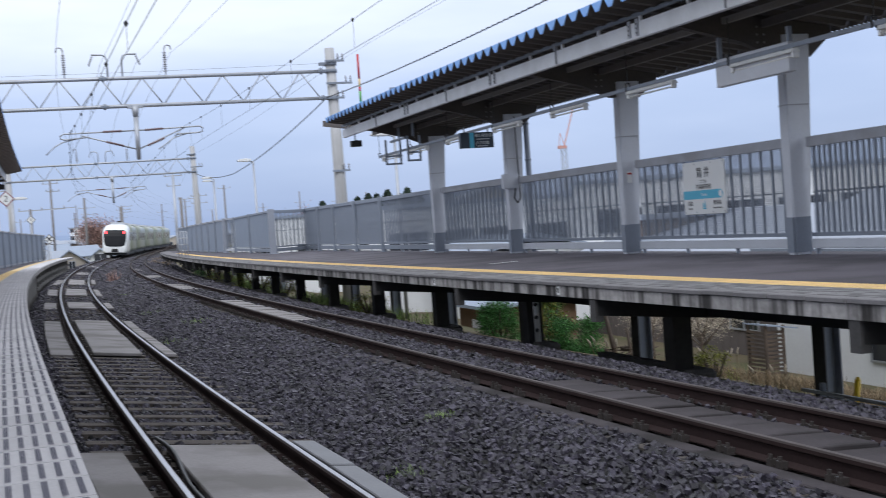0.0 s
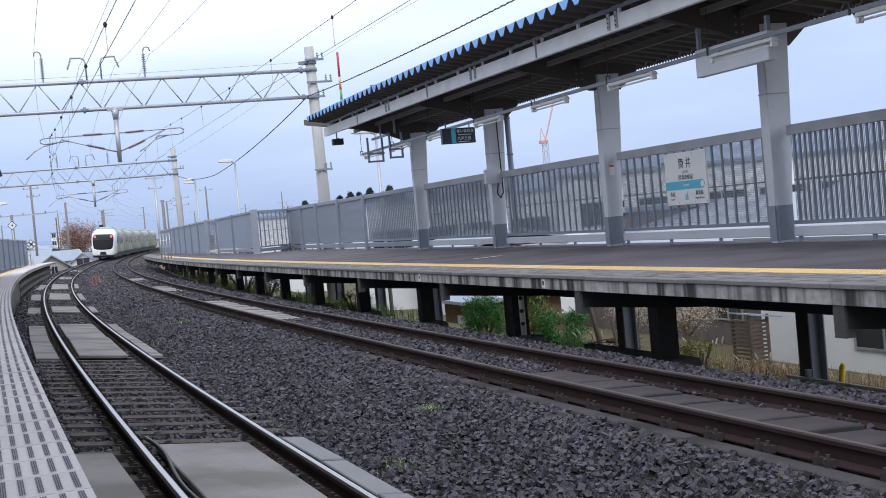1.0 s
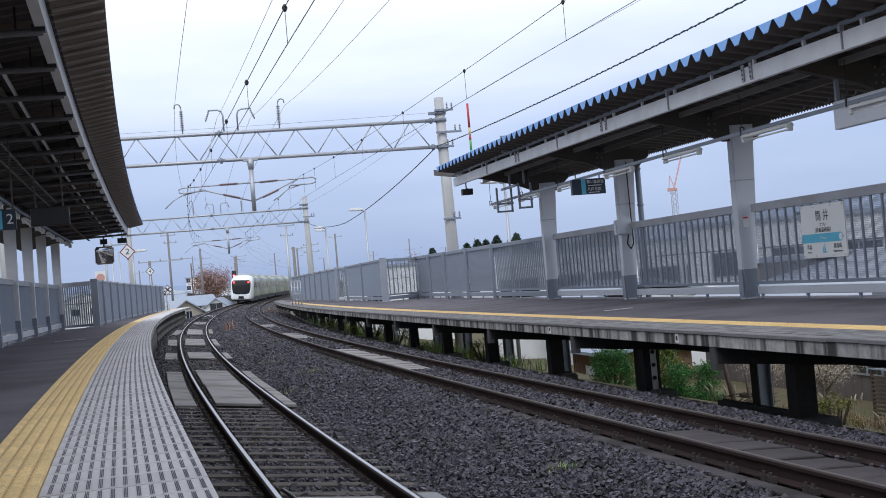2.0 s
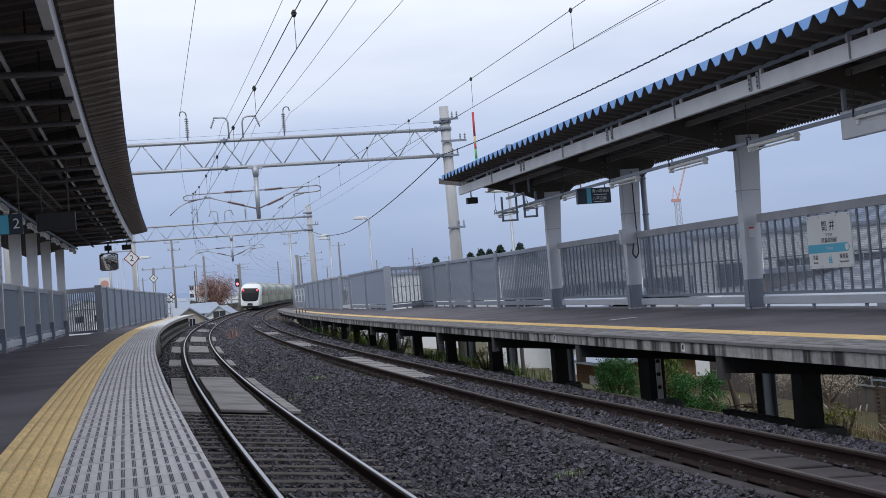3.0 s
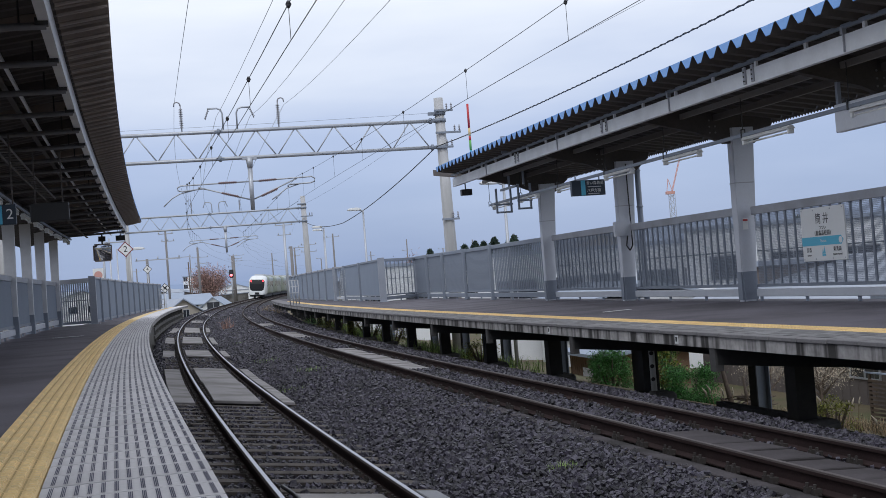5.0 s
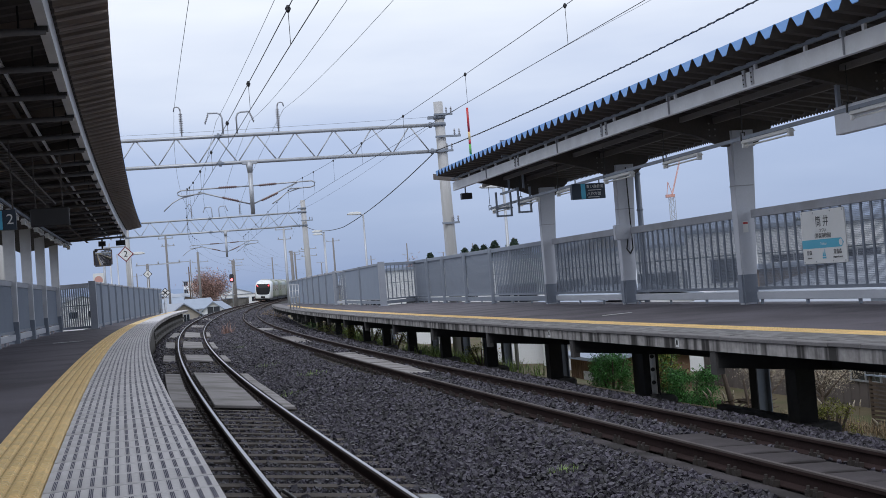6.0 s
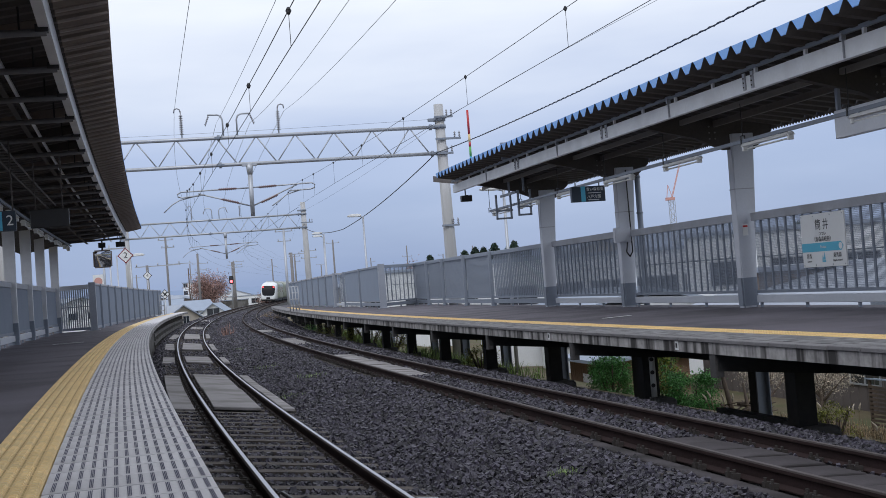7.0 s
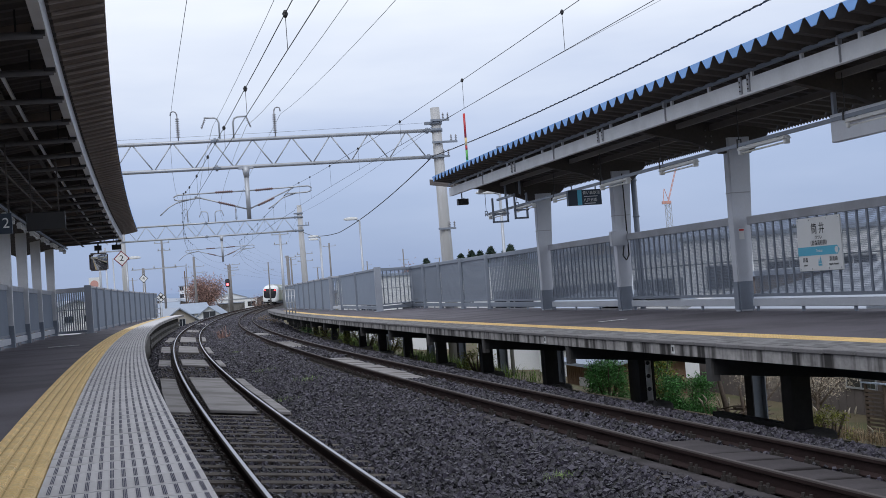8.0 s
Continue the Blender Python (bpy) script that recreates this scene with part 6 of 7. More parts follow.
def house(m, w, d, h, rise, wall, roof, label, windows=(), name="house", category="house", flat=False, boards=0):
    """Front wall on y = 0 facing -y, ridge along x unless flat."""
    t = thing(name, label, category, m)
    bm = B()
    if flat or rise < 0:
        box(bm, -w / 2, 0, -1.3, w / 2, d, h)
    else:
        prism(bm, [(-w / 2, -1.3), (w / 2, -1.3), (w / 2, h), (0, h + rise), (-w / 2, h)], 0, d)
    part("wall", bm, [wall], t)
    bm = B()
    if flat:
        box(bm, -w / 2 - 0.15, -0.15, h, w / 2 + 0.15, d + 0.15, h + 0.18)
    elif rise < 0:
        o = 0.4
        ys = [(-o, h - 0.1), (d / 2, h - rise), (d + o, h - 0.1)]
        for (y0, z0), (y1, z1) in zip(ys, ys[1:]):
            a = [bm.verts.new((x, y, z + k)) for k in (0.02, 0.14) for x, y, z in ((-w / 2 - o, y0, z0), (w / 2 + o, y0, z0), (w / 2 + o, y1, z1), (-w / 2 - o, y1, z1))]
            for f in ((3, 2, 1, 0), (4, 5, 6, 7), (0, 1, 5, 4), (2, 3, 7, 6), (1, 2, 6, 5), (3, 0, 4, 7)):
                bm.faces.new([a[i] for i in f])
    else:
        o = 0.35
        prism(bm, [(-w / 2 - o, h - o * rise / (w / 2)), (0, h + rise), (w / 2 + o, h - o * rise / (w / 2)), (w / 2 + o, h + 0.12 - o * rise / (w / 2)), (0, h + rise + 0.14), (-w / 2 - o, h + 0.12 - o * rise / (w / 2))], -0.35, d + 0.35)
    part("roof", bm, [roof], t)
    for x, z, ww, hh in windows:
        bm = B()
        for a, b, c, e in ((-ww / 2 - 0.05, -hh / 2 - 0.05, ww / 2 + 0.05, -hh / 2), (-ww / 2 - 0.05, hh / 2, ww / 2 + 0.05, hh / 2 + 0.05), (-ww / 2 - 0.05, -hh / 2, -ww / 2, hh / 2), (ww / 2, -hh / 2, ww / 2 + 0.05, hh / 2), (-0.025, -hh / 2, 0.025, hh / 2)):
            box(bm, x + a, -0.05, z + b, x + c, 0.02, z + e)
        win = part("window", bm, [GALV], t, "metal-framed window")
        bm = B()
        box(bm, x - ww / 2, -0.02, z - hh / 2, x + ww / 2, 0.01, z + hh / 2)
        part("pane", bm, [GLASS_D], win)
    if boards:
        bm = B()
        box(bm, -0.02, -0.02, 0, 0.02, 0.0, h - 0.02)
        me = mesh_of("batten", bm, wall)
        n = int(w / boards)
        for i in range(n + 1):
            piece("batten", me, t, pose(-w / 2 + w * i / n, 0, 0))
    return t


# close behind the far platform: front walls turned towards the line
house(stand(19.0, 35.5, -3.1, -90), 15.0, 8.0, 3.0, -1.2, WALL_BR, ROOF_G, "dark brown sided house behind the raised platform", ((-3.2, 1.35, 1.5, 1.0), (3.4, 1.35, 1.5, 1.0)), boards=0.45)
house(stand(17.5, 20.7, -3.0, -90), 14.0, 7.0, 3.2, -1.3, WALL_W, ROOF_G, "white rendered house with wide windows behind the platform", ((0.6, 1.1, 2.0, 0.9), (-2.2, 1.1, 2.0, 0.9), (5.4, 1.3, 0.6, 1.3)))
house(stand(17.0, 54.0, -3.2, -90), 8.0, 5.0, 3.2, -0.6, WALL_W, ROOF_S, "pale blue-white shed behind the raised platform", ((0.2, 1.9, 1.4, 0.9),), "shed", "shed")
house(stand(15.0, 44.6, -2.9, -90), 4.6, 3.0, 1.15, -0.15, WOOD_B, ROOF_S, "low brown boarded shed with pale doors", (), "shed", "shed", boards=0.25)
for k in (-0.9, 0.3):
    bm = B()
    box(bm, k, -0.06, -0.1, k + 1.1, -0.02, 0.6)
    solid("shed_door", bm, [WALL_W], "pale sheet door on the low brown shed", "door", stand(15.0, 44.4, -2.9, -90))
bm = B()
rod(bm, (0, 0, 0), (0, 0, 1.6), 0.035, n=8)
solid("drain_pipe", bm, [WHITE], "thin white drain pipe against the brown house", "pipe", stand(18.9, 29.6, -2.6))


def wood_store():
    t = thing("firewood_shed", "small weathered slatted firewood shed with pale roof", "shed", stand(15.9, 26.3, -2.8, -90))
    t.scale = (0.55, 0.6, 0.66)
    for x in (-0.7, 0.7):
        for y in (0.0, 0.8):
            bm = B()
            box(bm, x - 0.05, y - 0.05, 0, x + 0.05, y + 0.05, 1.9)
            part("post", bm, [WOOD_D], t)
    bm = B()
    box(bm, -0.7, -0.02, 0, 0.7, 0.02, 0.09)
    me = mesh_of("slat", bm, WOOD_D)
    for i in range(11):
        piece("slat", me, t, pose(0, -0.06, 0.12 + i * 0.15, 0, random.uniform(-1, 1), 0))
        piece("slat", me, t, pose(0.72, 0.4, 0.12 + i * 0.15, 0, 0, 90) @ Matrix.Diagonal((0.6, 1, 1, 1)))
    bm = B()
    box(bm, -0.95, -0.35, 1.9, 0.95, 1.1, 1.95, 0, pose(0, 0, 0, -8))
    part("roof", bm, [ROOF_S], t, "pale sheet roof")


wood_store()

# seen through and over the far fence
house(far(26.0, 62, -2.0, 4), 20, 9, 4.3, 0, WALL_W, ROOF_S, "long pale flat-roofed building with window strips", [(-8 + 2.3 * i, 2.6, 1.9, 0.9) for i in range(8)], "building", "building", True)
house(far(35.5, 56, -2.0, 4), 18, 9, 4.7, 0, WALL_W, ROOF_S, "long beige flat-roofed building behind the fence", [(-7 + 2.6 * i, 3.0, 1.9, 1.0) for i in range(6)], "building", "building", True)
house(far(37.6, 45, -2.0, 0), 14, 5, 3.05, 0, WALL_BR, ROOF_G, "low dark brown building behind the fence", (), "building", "building", True, boards=0.9)
house(far(42.0, 72, -2.0, 10), 13, 8, 4.2, 1.6, WALL_B, ROOF_G, "beige two-storey house with grey roof", ((-2.5, 2.8, 1.6, 1.2), (2.0, 2.8, 1.6, 1.2)))
house(far(47.5, 76, -2.0, 0), 12, 8, 3.8, 1.8, WALL_W, ROOF_S, "white house with pale metal roof", ((-2.0, 2.4, 1.6, 1.2), (2.0, 2.4, 1.6, 1.2)))
house(far(20.3, 75, -2.0, 0), 9, 7, 3.4, 1.5, WALL_BR, ROOF_G, "brown house with blue-grey roof behind the fence", ((-2.0, 2.2, 1.6, 1.1),))
house(far(22.6, 95, -2.0, 10), 12, 8, 4.0, 1.8, WALL_B, ROOF_G, "beige house with grey roof among the trees", ((-2.0, 2.6, 1.6, 1.1), (2.0, 2.6, 1.6, 1.1)))
house(far(17.6, 120, -2.0, -5), 10, 8, 3.3, 1.2, WALL_W, ROOF_G, "pale house with blue-grey roof beyond the fence", ((-2.0, 2.0, 1.6, 1.1),))

house(far(13.1, 88, -2.0, 5), 7.5, 6, 4.5, 0, WALL_W, ROOF_S, "pale flat-roofed building seen through the mesh fence", ((-1.6, 2.2, 1.5, 0.7), (1.4, 2.2, 1.7, 0.7), (-0.6, 0.6, 1.2, 0.9)), "building", "building", True)

# at the outer side of the curve
house(far(3.35, 128, -2.0, 20), 3.4, 6, 2.1, 1.1, WALL_B, ROOF_G, "small beige gabled house with grey roof beside the line", ((0.3, 1.5, 0.6, 1.3),))
house(far(4.7, 168, -2.0, -10), 2.8, 6, 2.05, 1.0, WALL_W, ROOF_S, "white gabled house with pale roof beside the line", ((0, 2.0, 1.6, 0.9),))
house(far(3.2, 184, -2.0, 10), 10, 8, 2.2, -1.4, WALL_W, ROOF_S, "low house with pale blue metal roof", ((-2, 1.7, 1.4, 1.0), (2, 1.7, 1.4, 1.0)))
house(far(1.7, 190, -2.0, -8), 10, 8, 2.5, -1.5, WALL_B, ROOF_S, "low house with pale blue metal roof", ((-2, 1.9, 1.4, 1.0), (2, 1.9, 1.4, 1.0)))
house(far(5.7, 240, -2.0, 0), 5, 4, 3.2, 0, PIER_C, ROOF_G, "grey concrete block building beside the line", (), "building", "building", True)
house(far(6.1, 335, -2.0, 5), 9, 8, 4.0, 0, WALL_W, ROOF_G, "pale low building past the end of the curve", [(-3 + 3 * i, 2.6, 2.0, 1.2) for i in range(3)], "building", "building", True)
house(far(3.75, 340, -2.0, 0), 3.6, 8, 8.6, 0, WALL_W, ROOF_S, "white apartment tower block in the distance", [(x, z, 1.0, 1.0) for x in (-1.2, 1.2) for z in (2, 4, 6, 8)], "apartment_building", "building", True)
rng = random.Random(8)
for i in range(26):
    b, dist = -7 + i * 0.75 + rng.uniform(-0.3, 0.3), rng.uniform(240, 420) if i < 16 else rng.uniform(400, 480)
    house(far(b, dist, -2.0, rng.uniform(-30, 30)), rng.uniform(8, 13), 9, rng.uniform(3.0, 5.2), rng.uniform(1.2, 2.2), rng.choice((WALL_W, WALL_B, WALL_BR)), rng.choice((ROOF_G, ROOF_S)),
          "distant town house with metal roof", ((-2, 2.4, 1.6, 1.2), (2, 2.4, 1.6, 1.2)))
for i in range(16):
    b, dist = 13 + i * 2.2 + rng.uniform(-0.6, 0.6), rng.uniform(130, 260)
    house(far(b, dist, -2.0, rng.uniform(-30, 30)), rng.uniform(8, 13), 9, rng.uniform(2.6, 4.0), rng.uniform(1.0, 1.8), rng.choice((WALL_W, WALL_B, WALL_BR)), rng.choice((ROOF_G, ROOF_S)),
          "distant town house with metal roof", ((-2, 2.0, 1.6, 1.2), (2, 2.0, 1.6, 1.2)))


def crane():
    t = thing("tower_crane", "distant red and white tower crane over the town", "crane", far(25.9, 260, -2.0, 20))
    bm = B()
    for x in (-0.5, 0.5):
        for y in (-0.5, 0.5):
            rod(bm, (x, y, -1.3), (x, y, 17), 0.06, n=4)
    for k in range(14):
        z = k * 1.2
        for x, y, a, c in ((-0.5, -0.5, 0.5, -0.5), (0.5, -0.5, -0.5, -0.5), (-0.5, 0.5, 0.5, 0.5), (-0.5, -0.5, -0.5, 0.5)):
            rod(bm, (x, y, z), (a, c, z + 1.2), 0.05, n=4)
    part("mast", bm, [GALV], t, "grey lattice mast")
    bm = B()
    for o in (-0.3, 0.3):
        rod(bm, (0, o, 17), (2.6, o, 25), 0.07, n=4)
    for k in range(8):
        rod(bm, (0.325 * k, -0.3, 17 + 1.0 * k), (0.325 * (k + 1), 0.3, 18.0 + 1.0 * k), 0.05, n=4)
    part("jib", bm, [ORANGE], t, "red raised jib")
    bm = B()
    box(bm, -1.2, -0.4, 16.8, 0.6, 0.4, 17.4)
    rod(bm, (-1.0, 0, 17.3), (-0.6, 0, 20), 0.08, n=4)
    rod(bm, (-0.6, 0, 20), (0.2, 0, 17.4), 0.07, n=4)
    part("cab", bm, [ORANGE], t, "red machine deck")


crane()


# ---- hills far off ----
def hills():
    bm = B()
    prev = None
    for i in range(121):
        b = radians(-40 + i * 1.0)
        h = 20 + 12 * noise.noise((i * 0.09, 0, 0)) + 9 * noise.noise((i * 0.31, 4, 0)) + (14 if i < 55 else 0) * math.exp(-((i - 40) / 14) ** 2)
        lo = bm.verts.new((3400 * math.sin(b), 3400 * math.cos(b), -3))
        hi = bm.verts.new((3500 * math.sin(b), 3500 * math.cos(b), max(8, h)))
        back = bm.verts.new((3700 * math.sin(b), 3700 * math.cos(b), -3))
        if prev:
            bm.faces.new((prev[0], lo, hi, prev[1]))
            bm.faces.new((prev[1], hi, back, prev[2]))
        prev = (lo, hi, back)
    solid("backdrop_hills", bm, [HILL], "hazy blue-grey hills along the horizon", "hills", kind="structure")


hills()


# ---- plants ----
def leaves(name, centres, size, m, parent=None, label="", flat=0.5, seed=1, thing_label="", category="", kind=""):
    """Many small leaf blades, one mesh; each blade a bent diamond."""
    r = np.random.default_rng(seed)
    c = np.asarray(centres)
    n = len(c)
    d = r.normal(size=(n, 3))
    d /= np.linalg.norm(d, axis=1, keepdims=True)
    e = np.cross(d, r.normal(size=(n, 3)))
    e /= np.linalg.norm(e, axis=1, keepdims=True)
    k = size * r.uniform(0.6, 1.3, (n, 1))
    v = np.stack([c - d * k, c + e * k * flat, c + d * k, c - e * k * flat], 1).reshape(-1, 3)
    f = np.arange(4 * n).reshape(-1, 4)
    me = bpy.data.meshes.new(name)
    me.from_pydata(v.tolist(), [], f.tolist())
    me.materials.append(m)
    ob = new(name, me)
    if parent:
        ob.parent = parent
    return tagged(ob, label or thing_label, category, kind=kind)


def shrub(u, s, z, w, h, n, m, label, seed, cone=0.6, yellow=0):
    r = np.random.default_rng(seed)
    t = thing("shrub", label, "shrub", stand(u, s, z))
    bm = B()
    for k in range(7):
        a = k * 0.9
        tip = (math.cos(a) * w * 0.32, math.sin(a) * w * 0.32, h * r.uniform(0.55, 0.9))
        rod(bm, (0, 0, -0.2), tip, 0.045, 0.012, n=5)
    part("stem", bm, [BARK], t)
    lumps = r.normal(size=(26, 3))
    lumps /= np.linalg.norm(lumps, axis=1, keepdims=True)
    lz = r.uniform(0.08, 0.95, 26)
    rad = w / 2 * (1 - cone * lz) * r.uniform(0.55, 1.0, 26)
    an = r.uniform(0, 2 * math.pi, 26)
    lumps = np.stack([np.cos(an) * rad, np.sin(an) * rad, lz * h], 1)
    n = int(n * 2.2)
    i = r.integers(0, 26, n)
    c = lumps[i] + r.normal(size=(n, 3)) * np.array([w * 0.085, w * 0.085, h * 0.075])
    c[:, 2] = np.maximum(c[:, 2], 0.03)
    cut = int(n * yellow)
    leaves("crown", c[cut:], 0.042, m, t, "dense foliage", 0.22, seed)
    if cut:
        leaves("yellowing_leaves", c[:cut] + np.array([0, 0, h * 0.12]), 0.05, LEAF_Y, t, "yellowing leaves", 0.5, seed + 1)
    return t


shrub(12.05, 34.0, -2.15, 1.5, 1.45, 5200, LEAF, "dense dark green evergreen shrub under the platform", 3)
shrub(12.35, 29.0, -2.35, 1.6, 1.15, 6500, LEAF, "spreading bright green evergreen shrub under the platform", 5, 0.35)
shrub(12.5, 31.4, -2.3, 1.3, 1.9, 2600, LEAF, "evergreen shrub with yellowing leaves beside the platform", 6, 0.5, 0.45)
shrub(8.3, 55, -1.0, 2.6, 1.3, 1500, LEAF_Y, "low yellow-green weeds under the platform", 9, 0.3)
shrub(8.0, 66, -1.0, 2.4, 1.4, 1500, LEAF_Y, "low yellow-green weeds under the platform", 10, 0.3)
shrub(8.4, 76, -1.0, 3.0, 1.6, 1500, LEAF, "low green weeds under the platform", 12, 0.3)
shrub(8.0, 47, -1.0, 1.6, 0.9, 900, LEAF_Y, "low yellow-green weeds under the platform", 13, 0.3)
shrub(9.0, 37, -1.2, 1.3, 0.8, 700, LEAF_Y, "low yellow-green weeds under the platform", 14, 0.3)
shrub(12.2, 22.0, -2.1, 0.9, 0.7, 500, LEAF_Y, "low yellow-green weeds beside a footing", 15, 0.3)
shrub(5.9, 100, -0.7, 2.0, 1.0, 900, STRAW, "dry straw-coloured weeds by the platform end", 16, 0.3)


def bare_tree(m, h, w, n, mat_twig, label, seed, name="tree"):
    r = np.random.default_rng(seed)
    t = thing(name, label, "tree", m)
    bm = B()
    rod(bm, (0, 0, 0), (0, 0, h * 0.45), h * 0.028, h * 0.018, n=8)
    part("trunk", bm, [BARK], t)
    bm = B()
    tips = []
    for k in range(12):
        a, b = r.uniform(0, 6.28), r.uniform(0.3, 1.0)
        st = Vector((0, 0, h * r.uniform(0.18, 0.45)))
        tip = Vector((math.cos(a) * w * 0.42 * b, math.sin(a) * w * 0.42 * b, h * (1.0 - 0.45 * b)))
        rod(bm, st, tip, h * 0.012, h * 0.004, n=5)
        part("limb", bm, [BARK], t)
        bm = B()
        tips.append((st, tip))
    c = []
    for i in range(n):
        st, tip = tips[i % 12]
        f = r.uniform(0.35, 1.1)
        c.append(np.array(st.lerp(tip, f)) + r.normal(size=3) * np.array([w * 0.075, w * 0.075, h * 0.06]))
    leaves("crown", c, h * (0.026 if name == "tree" else 0.016), mat_twig, t, "fine twigs", 0.16, seed)


bare_tree(far(4.6, 215, -3.3), 10.4, 9.5, 7000, TWIG, "rounded reddish-brown bare tree among houses", 21)
bare_tree(far(7.0, 260, -3.3), 6.8, 5.0, 900, TWIG, "small brownish bare tree beyond the houses", 22)
bare_tree(far(13.6, 130, -3.3), 8.0, 5.0, 2600, TWIG, "thin bare tree behind the fence", 23)
bare_tree(stand(16.0, 29.2, -2.9), 2.2, 2.6, 6000, PLUME, "pale leafless brush behind the platform", 24, "brush")
bare_tree(stand(16.2, 32.5, -2.9), 2.2, 2.4, 6000, PLUME, "pale leafless brush against the brown house", 25, "brush")


def conifer(m, h, w, n, label, seed):
    r = np.random.default_rng(seed)
    t = thing("conifer_tree", label, "tree", m, "dark conifers")
    bm = B()
    rod(bm, (0, 0, 0), (0, 0, h), h * 0.02, h * 0.004, n=6)
    part("trunk", bm, [BARK], t)
    f = r.uniform(0.15, 1.0, n) ** 0.8
    tier = (np.floor(f * 9) / 9 + r.uniform(0, 0.09, n))
    a = np.floor(r.uniform(0, 9, n)) * 0.7 + tier * 9 + r.normal(size=n) * 0.12
    q = w / 2 * (1.04 - tier ** 1.7) * r.uniform(0.1, 1.0, n)
    c = np.stack([np.cos(a) * q, np.sin(a) * q, tier * h - q * 0.25], 1)
    leaves("crown", c, h * 0.03, PINE, t, "dark needles", 0.3, seed)


for i, (b, dist, h) in enumerate(((14.7, 165, 6.6), (16.3, 170, 7.0), (16.8, 172, 7.4), (17.2, 168, 7.2), (17.7, 174, 7.8), (18.3, 170, 7.0), (18.6, 171, 7.8), (19.2, 176, 6.8), (30.6, 60, 6.4), (31.3, 61, 7.0), (31.9, 59, 6.2), (20.5, 170, 6.8), (40, 120, 6), (44, 125, 6.5), (37.5, 122, 6))):
    conifer(far(b, dist, -3.3), h + (-0.5 if b > 22 else 2.1), h * (0.62 if b > 22 else 0.9), 2600, "dark conifer standing behind the fence", 40 + i)


def grass(name, label, places, h, m, seed, spread=0.10, blades=26):
    r = np.random.default_rng(seed)
    v, f = [], []
    for x, y, z in places:
        for k in range(blades):
            a, o = r.uniform(0, 6.28), r.normal(size=2) * spread
            hh, lean = h * r.uniform(0.4, 1.15), r.uniform(0.1, 1.1)
            d = Vector((math.cos(a), math.sin(a), 0))
            e = Vector((-d.y, d.x, 0)) * h * 0.018
            p = Vector((x + o[0], y + o[1], z))
            q = p + d * hh * lean * 0.35 + Vector((0, 0, hh * 0.62))
            t = p + d * hh * lean + Vector((0, 0, hh * (1 - lean * 0.35)))
            i = len(v)
            v += [p - e, p + e, q + e * 0.8, q - e * 0.8, t]
            f += [(i, i + 1, i + 2, i + 3), (i + 3, i + 2, i + 4)]
    me = bpy.data.meshes.new(name)
    me.from_pydata([tuple(a) for a in v], [], f)
    me.materials.append(m)
    return tagged(new(name, me), label, "grass", kind="stuff")


r_ = random.Random(12)
spots = []
for i in range(700):
    u, s = r_.uniform(12.0, 16.8), r_.uniform(9, 25.5)
    spots.append(spot(u, s, lay(u, s) - 0.02))
grass("dry_grass", "dry straw-coloured grass on the bank under the platform", spots, 0.30, STRAW, 31, 0.25, 16)
spots = []
for i in range(120):
    u, s = r_.uniform(7.6, 11.0), r_.uniform(36, 90)
    spots.append(spot(u, s, lay(u, s) - 0.02))
grass("green_weeds", "green and yellow weeds under the far platform", spots, 0.5, WEED, 32, 0.2)
for u, s in ((2.6, 10.3), (1.72, 8.6), (1.74, 22.5), (2.68, 25.7), (2.2, 31.5), (2.2, 44)):
    grass("weed_tuft", "small green weed tuft growing in the ballast", [spot(u + r_.uniform(-0.06, 0.06), s + r_.uniform(-0.1, 0.1), ballast_height(u) - 0.01) for k in range(3)], 0.085 if s < 15 else 0.12, WEED, int(s * 10), 0.07 if s < 15 else 0.2, 40)
grass("weed_tuft", "rusty dry weed growing in the ballast", [spot(2.2, 62, -0.3)], 0.7, TWIG, 77, 0.15, 60)


def reeds(u, s, n, seed, h=1.3):
    r = random.Random(seed)
    t = thing("pampas_reed", "pampas reed clump with pale fluffy plumes", "reed", stand(u, s, lay(u, s)))
    for k in range(n):
        x, y, hh = r.uniform(-0.4, 0.4), r.uniform(-0.5, 0.5), h * r.uniform(0.7, 1.1)
        bm = B()
        rod(bm, (x, y, -0.05), (x * 1.25, y * 1.2, hh), 0.008, n=4)
        stalk = part("stalk", bm, [STRAW], t)
        bm = B()
        rod(bm, (x * 1.25, y * 1.2, hh - 0.05), (x * 1.3, y * 1.22, hh + 0.04), 0.012, 0.026, n=6)
        rod(bm, (x * 1.3, y * 1.22, hh + 0.04), (x * 1.5, y * 1.3, hh + 0.15), 0.026, 0.006, n=6)
        part("plume", bm, [PLUME], stalk, "pale fluffy plume")


reeds(12.2, 26.4, 7, 1, 0.42)
reeds(14.6, 25.6, 4, 2, 0.55)
reeds(13.6, 21.6, 3, 3, 0.42)
reeds(13.6, 17.0, 5, 4, 1.0)

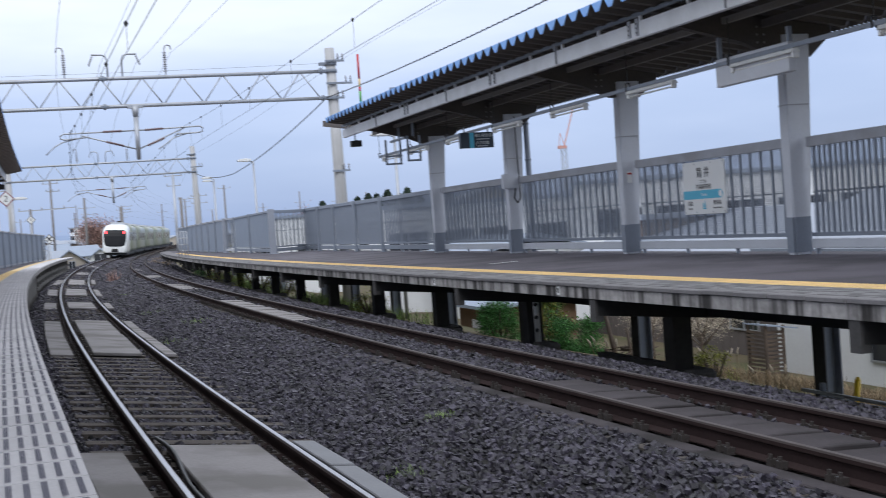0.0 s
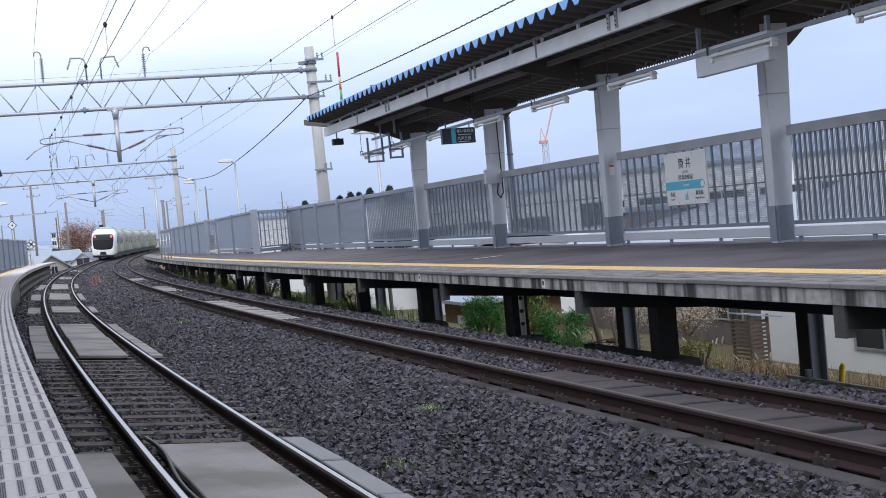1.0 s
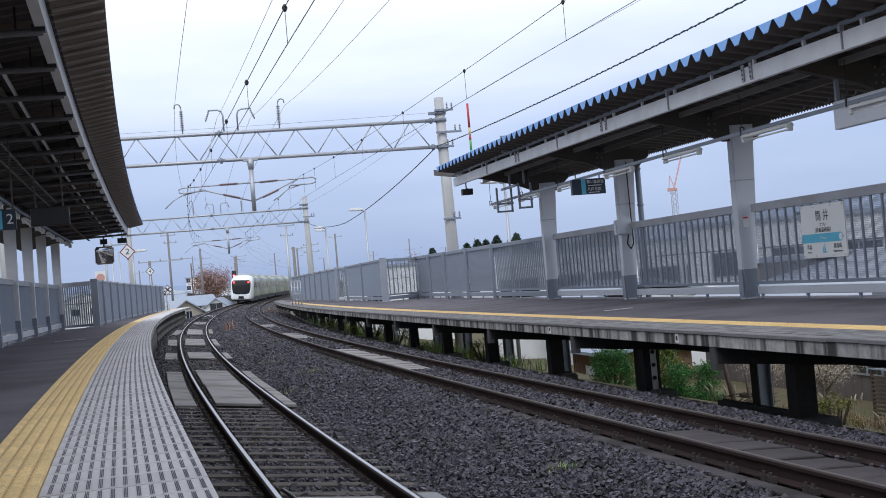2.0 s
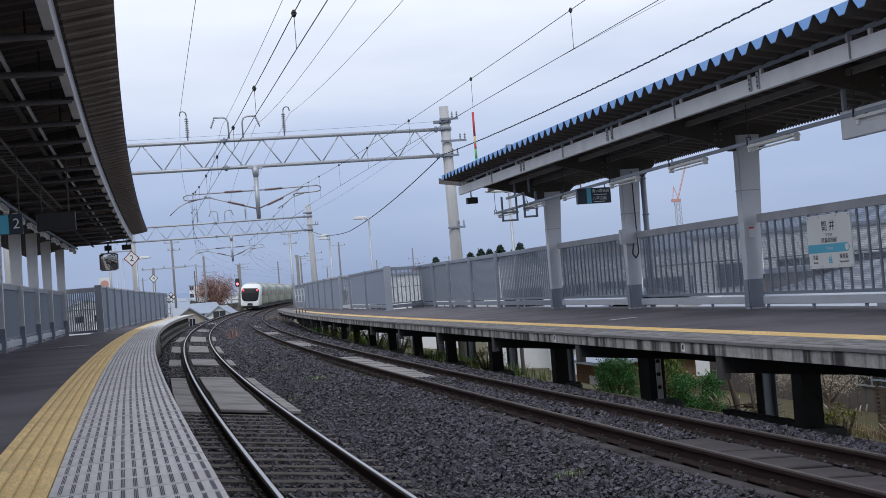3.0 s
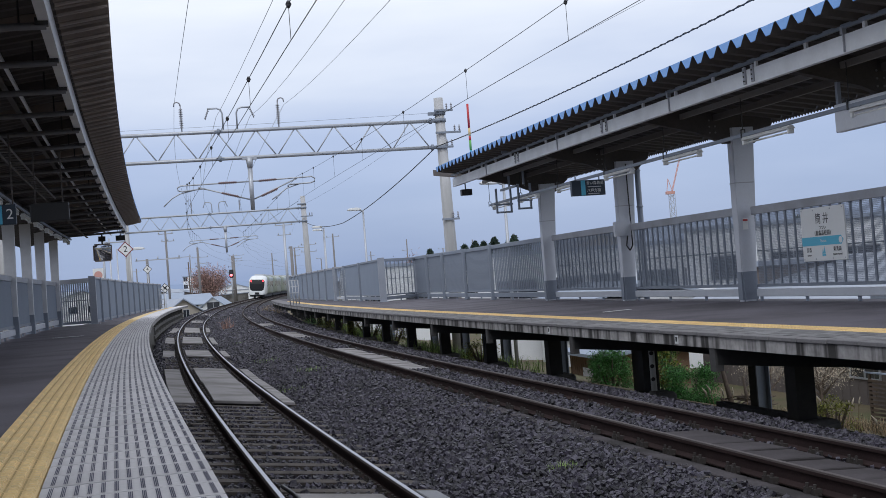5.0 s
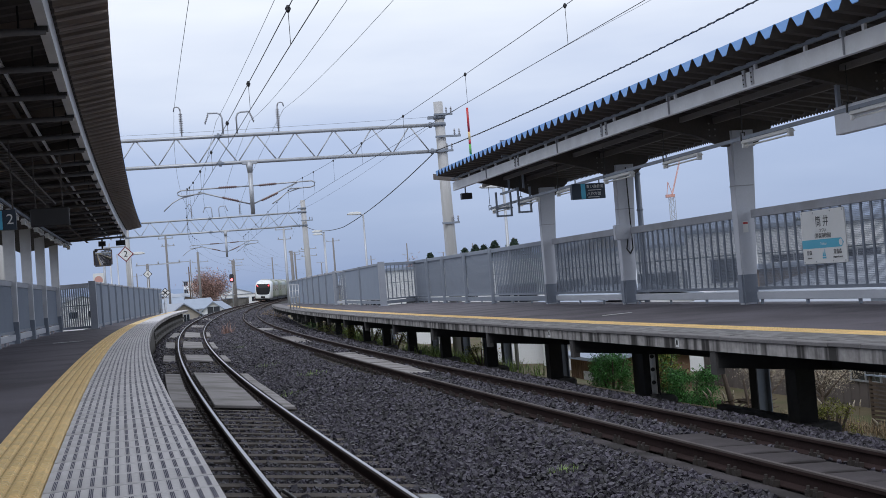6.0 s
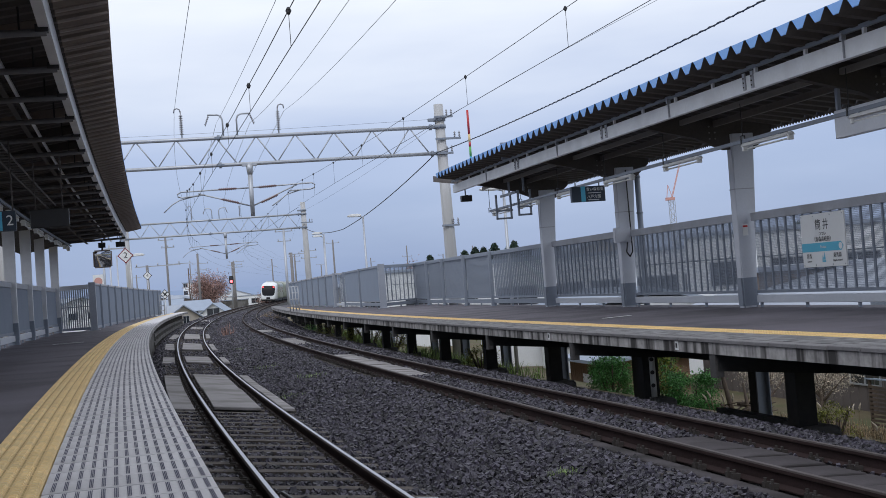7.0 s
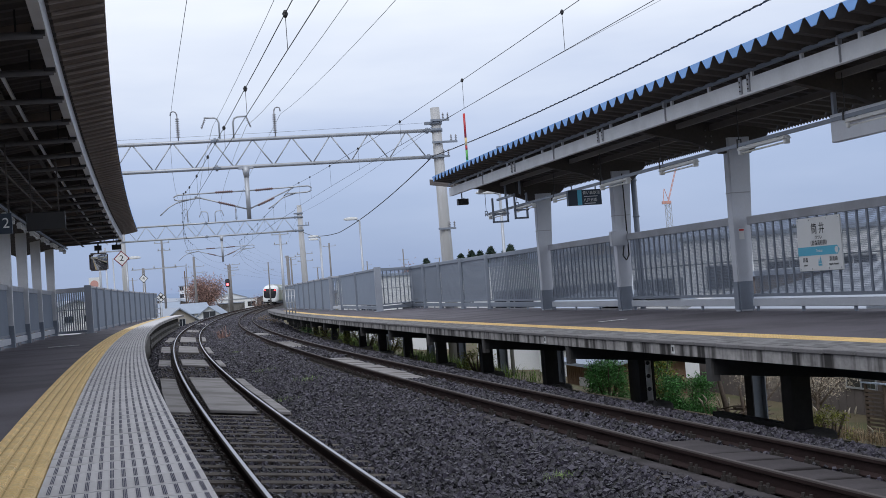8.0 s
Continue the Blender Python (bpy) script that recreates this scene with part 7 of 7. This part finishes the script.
# dead wood under the platform
wood = thing("dead_wood", "tangle of dead brown roots and stumps", "dead wood", stand(13.2, 28.0, -2.35))
for k in range(24):
    bm = B()
    rod(bm, (r_.uniform(-0.5, 0.5), r_.uniform(-0.3, 0.3), r_.uniform(0, 0.4)), (r_.uniform(-0.9, 0.9), r_.uniform(-0.5, 0.5), r_.uniform(0.1, 0.6)), r_.uniform(0.02, 0.05), 0.012, n=6)
    part("root", bm, [BARK], wood)
for x0, x1, h, w in ((-0.2, -0.5, 1.5, 0.085), (0.2, 0.1, 0.9, 0.06)):
    bm = B()
    rod(bm, (x0, 0, -0.2), (x1, 0.1, h), w, w * 0.5, n=8)
    part("stump", bm, [BARK], wood)

# poles, cables and a bollard beside the far track
bm = B()
rod(bm, (0, 0, 0.25), (0, 0, 1.15), 0.05, n=12)
for k in range(3):
    rod(bm, (-0.015, -0.03, 0.5 + k * 0.22), (-0.03, -0.055, 0.5 + k * 0.22), 0.036, n=8, m=1)
rod(bm, (0, 0, -0.1), (0, 0, 0.3), 0.085, n=12, m=2)
solid("spotted_pipe", bm, [WHITE, BLACK, PIER_C], "white upright pipe with dark round marks on dark base", "pipe", stand(7.5, 19.7, -0.95))
bm = B()
rod(bm, (0, 0, -0.1), (0, 0, 0.42), 0.045, n=10)
rod(bm, (0, 0, 0.42), (0, 0, 0.47), 0.045, 0.02, n=10)
solid("yellow_marker_post", bm, [mat("yellow_plastic", (0.75, 0.52, 0.03), 0.45, vary=0.06)], "short yellow plastic marker post in grass", "post", stand(10.4, 15.0, -1.6) @ pose(0, 0, 0, 4, 6, 0))
bm = B()
box(bm, -0.06, -0.04, -0.2, 0.06, 0.04, 1.35)
solid("blue_grey_stake", bm, [STEEL_D], "blue-grey square steel stake beside the track", "post", stand(11.0, 13.4, -1.8))
bm = B()
rod(bm, (0, 0, -0.2), (0, 0, 1.7), 0.04, n=6)
solid("yellow_stake", bm, [YELLOW], "thin yellow stake under the platform", "post", stand(9.6, 39.0, -1.35))
for k in range(5):
    bm = B()
    sweep(bm, [(8.7 + 0.09 * k + 0.03 * math.cos(a), -1.06 - 0.03 * k + 0.024 * math.sin(a)) for a in np.linspace(0, 2 * math.pi, 7)[:-1]], 3.0, 13.4 - 0.3 * k, 0.8)
    solid("cable", bm, [BLACK], "thick black lineside cable laid on steel supports", "cable", group="lineside cables")
for s in (6.5, 9.0, 11.5, 13.2):
    bm = B()
    box(bm, -0.03, -0.03, -0.5, 0.03, 0.03, 0.16)
    box(bm, -0.05, -0.02, -0.12, 0.5, 0.02, -0.09)
    solid("cable_support", bm, [STEEL_D], "small steel cable support beside the track", "support", stand(8.6, s, -1.0), "cable supports")
bm = B()
sweep(bm, [(8.55, -0.98), (8.6, -0.98), (8.6, -0.94), (8.55, -0.94)], 2, 13.6, 1.0)
solid("cable_rail", bm, [GALV], "pale galvanised rail above the lineside cables", "rail")
# blocks glimpsed below the fence
bm = B()
box(bm, -0.9, -0.4, 0, 0.9, 0.4, 0.75)
solid("blue_container", bm, [mat("blue_tarpaulin", (0.03, 0.10, 0.5), 0.5, vary=0.15)], "bright blue covered container behind the fence", "container", stand(16.5, 12.5, -2.0))


def small_billboard():
    t = thing("small_billboard", "small white billboard with orange-brown disc behind the fence", "sign", stand(-3.55, 60, 2.75))
    bm = B()
    box(bm, -0.24, 0, -0.4, 0.24, 0.04, 0.4)
    part("board", bm, [WHITE], t)
    bm = B()
    rod(bm, (0, -0.001, 0.08), (0, -0.006, 0.08), 0.19, n=20)
    part("disc", bm, [ORANGE], t, "orange-brown disc")
    bm = B()
    rod(bm, (0, 0.06, -4.2), (0, 0.06, 0.4), 0.05, n=8)
    part("mast", bm, [GALV], t)


small_billboard()
line_pole(-3.1, 62, 4.6, 0.05, "thin grey mast behind the platform fence", (), GALV)
line_pole(-3.3, 70, 4.4, 0.05, "thin grey mast behind the platform fence", (), GALV)


# ---- what moves: the train draws away round the curve ----
def car_pose(s):
    a, b = spot(G / 2, s + 3.0), spot(G / 2, s + 16.8)
    d = b - a
    yaw = math.degrees(math.atan2(-d.x, d.y))
    p = a - d.normalized() * 3.0
    return Matrix.Translation((p.x, p.y, a.z - 0.06)) @ pose(0, 0, 0, 0, 4.0, yaw)


TAIL_AT = ((0.0, 147.0), (1.0, 158.5), (2.0, 170.0), (3.0, 182.0), (4.0, 196.5), (4.5, 204.0), (5.0, 210.5), (6.0, 223.5), (7.0, 237.0), (8.0, 250.0))


def motions():
    for k, car in enumerate(CARS):
        walk(car, [(t, car_pose(s + k * 20.2)) for t, s in TAIL_AT])


motions()
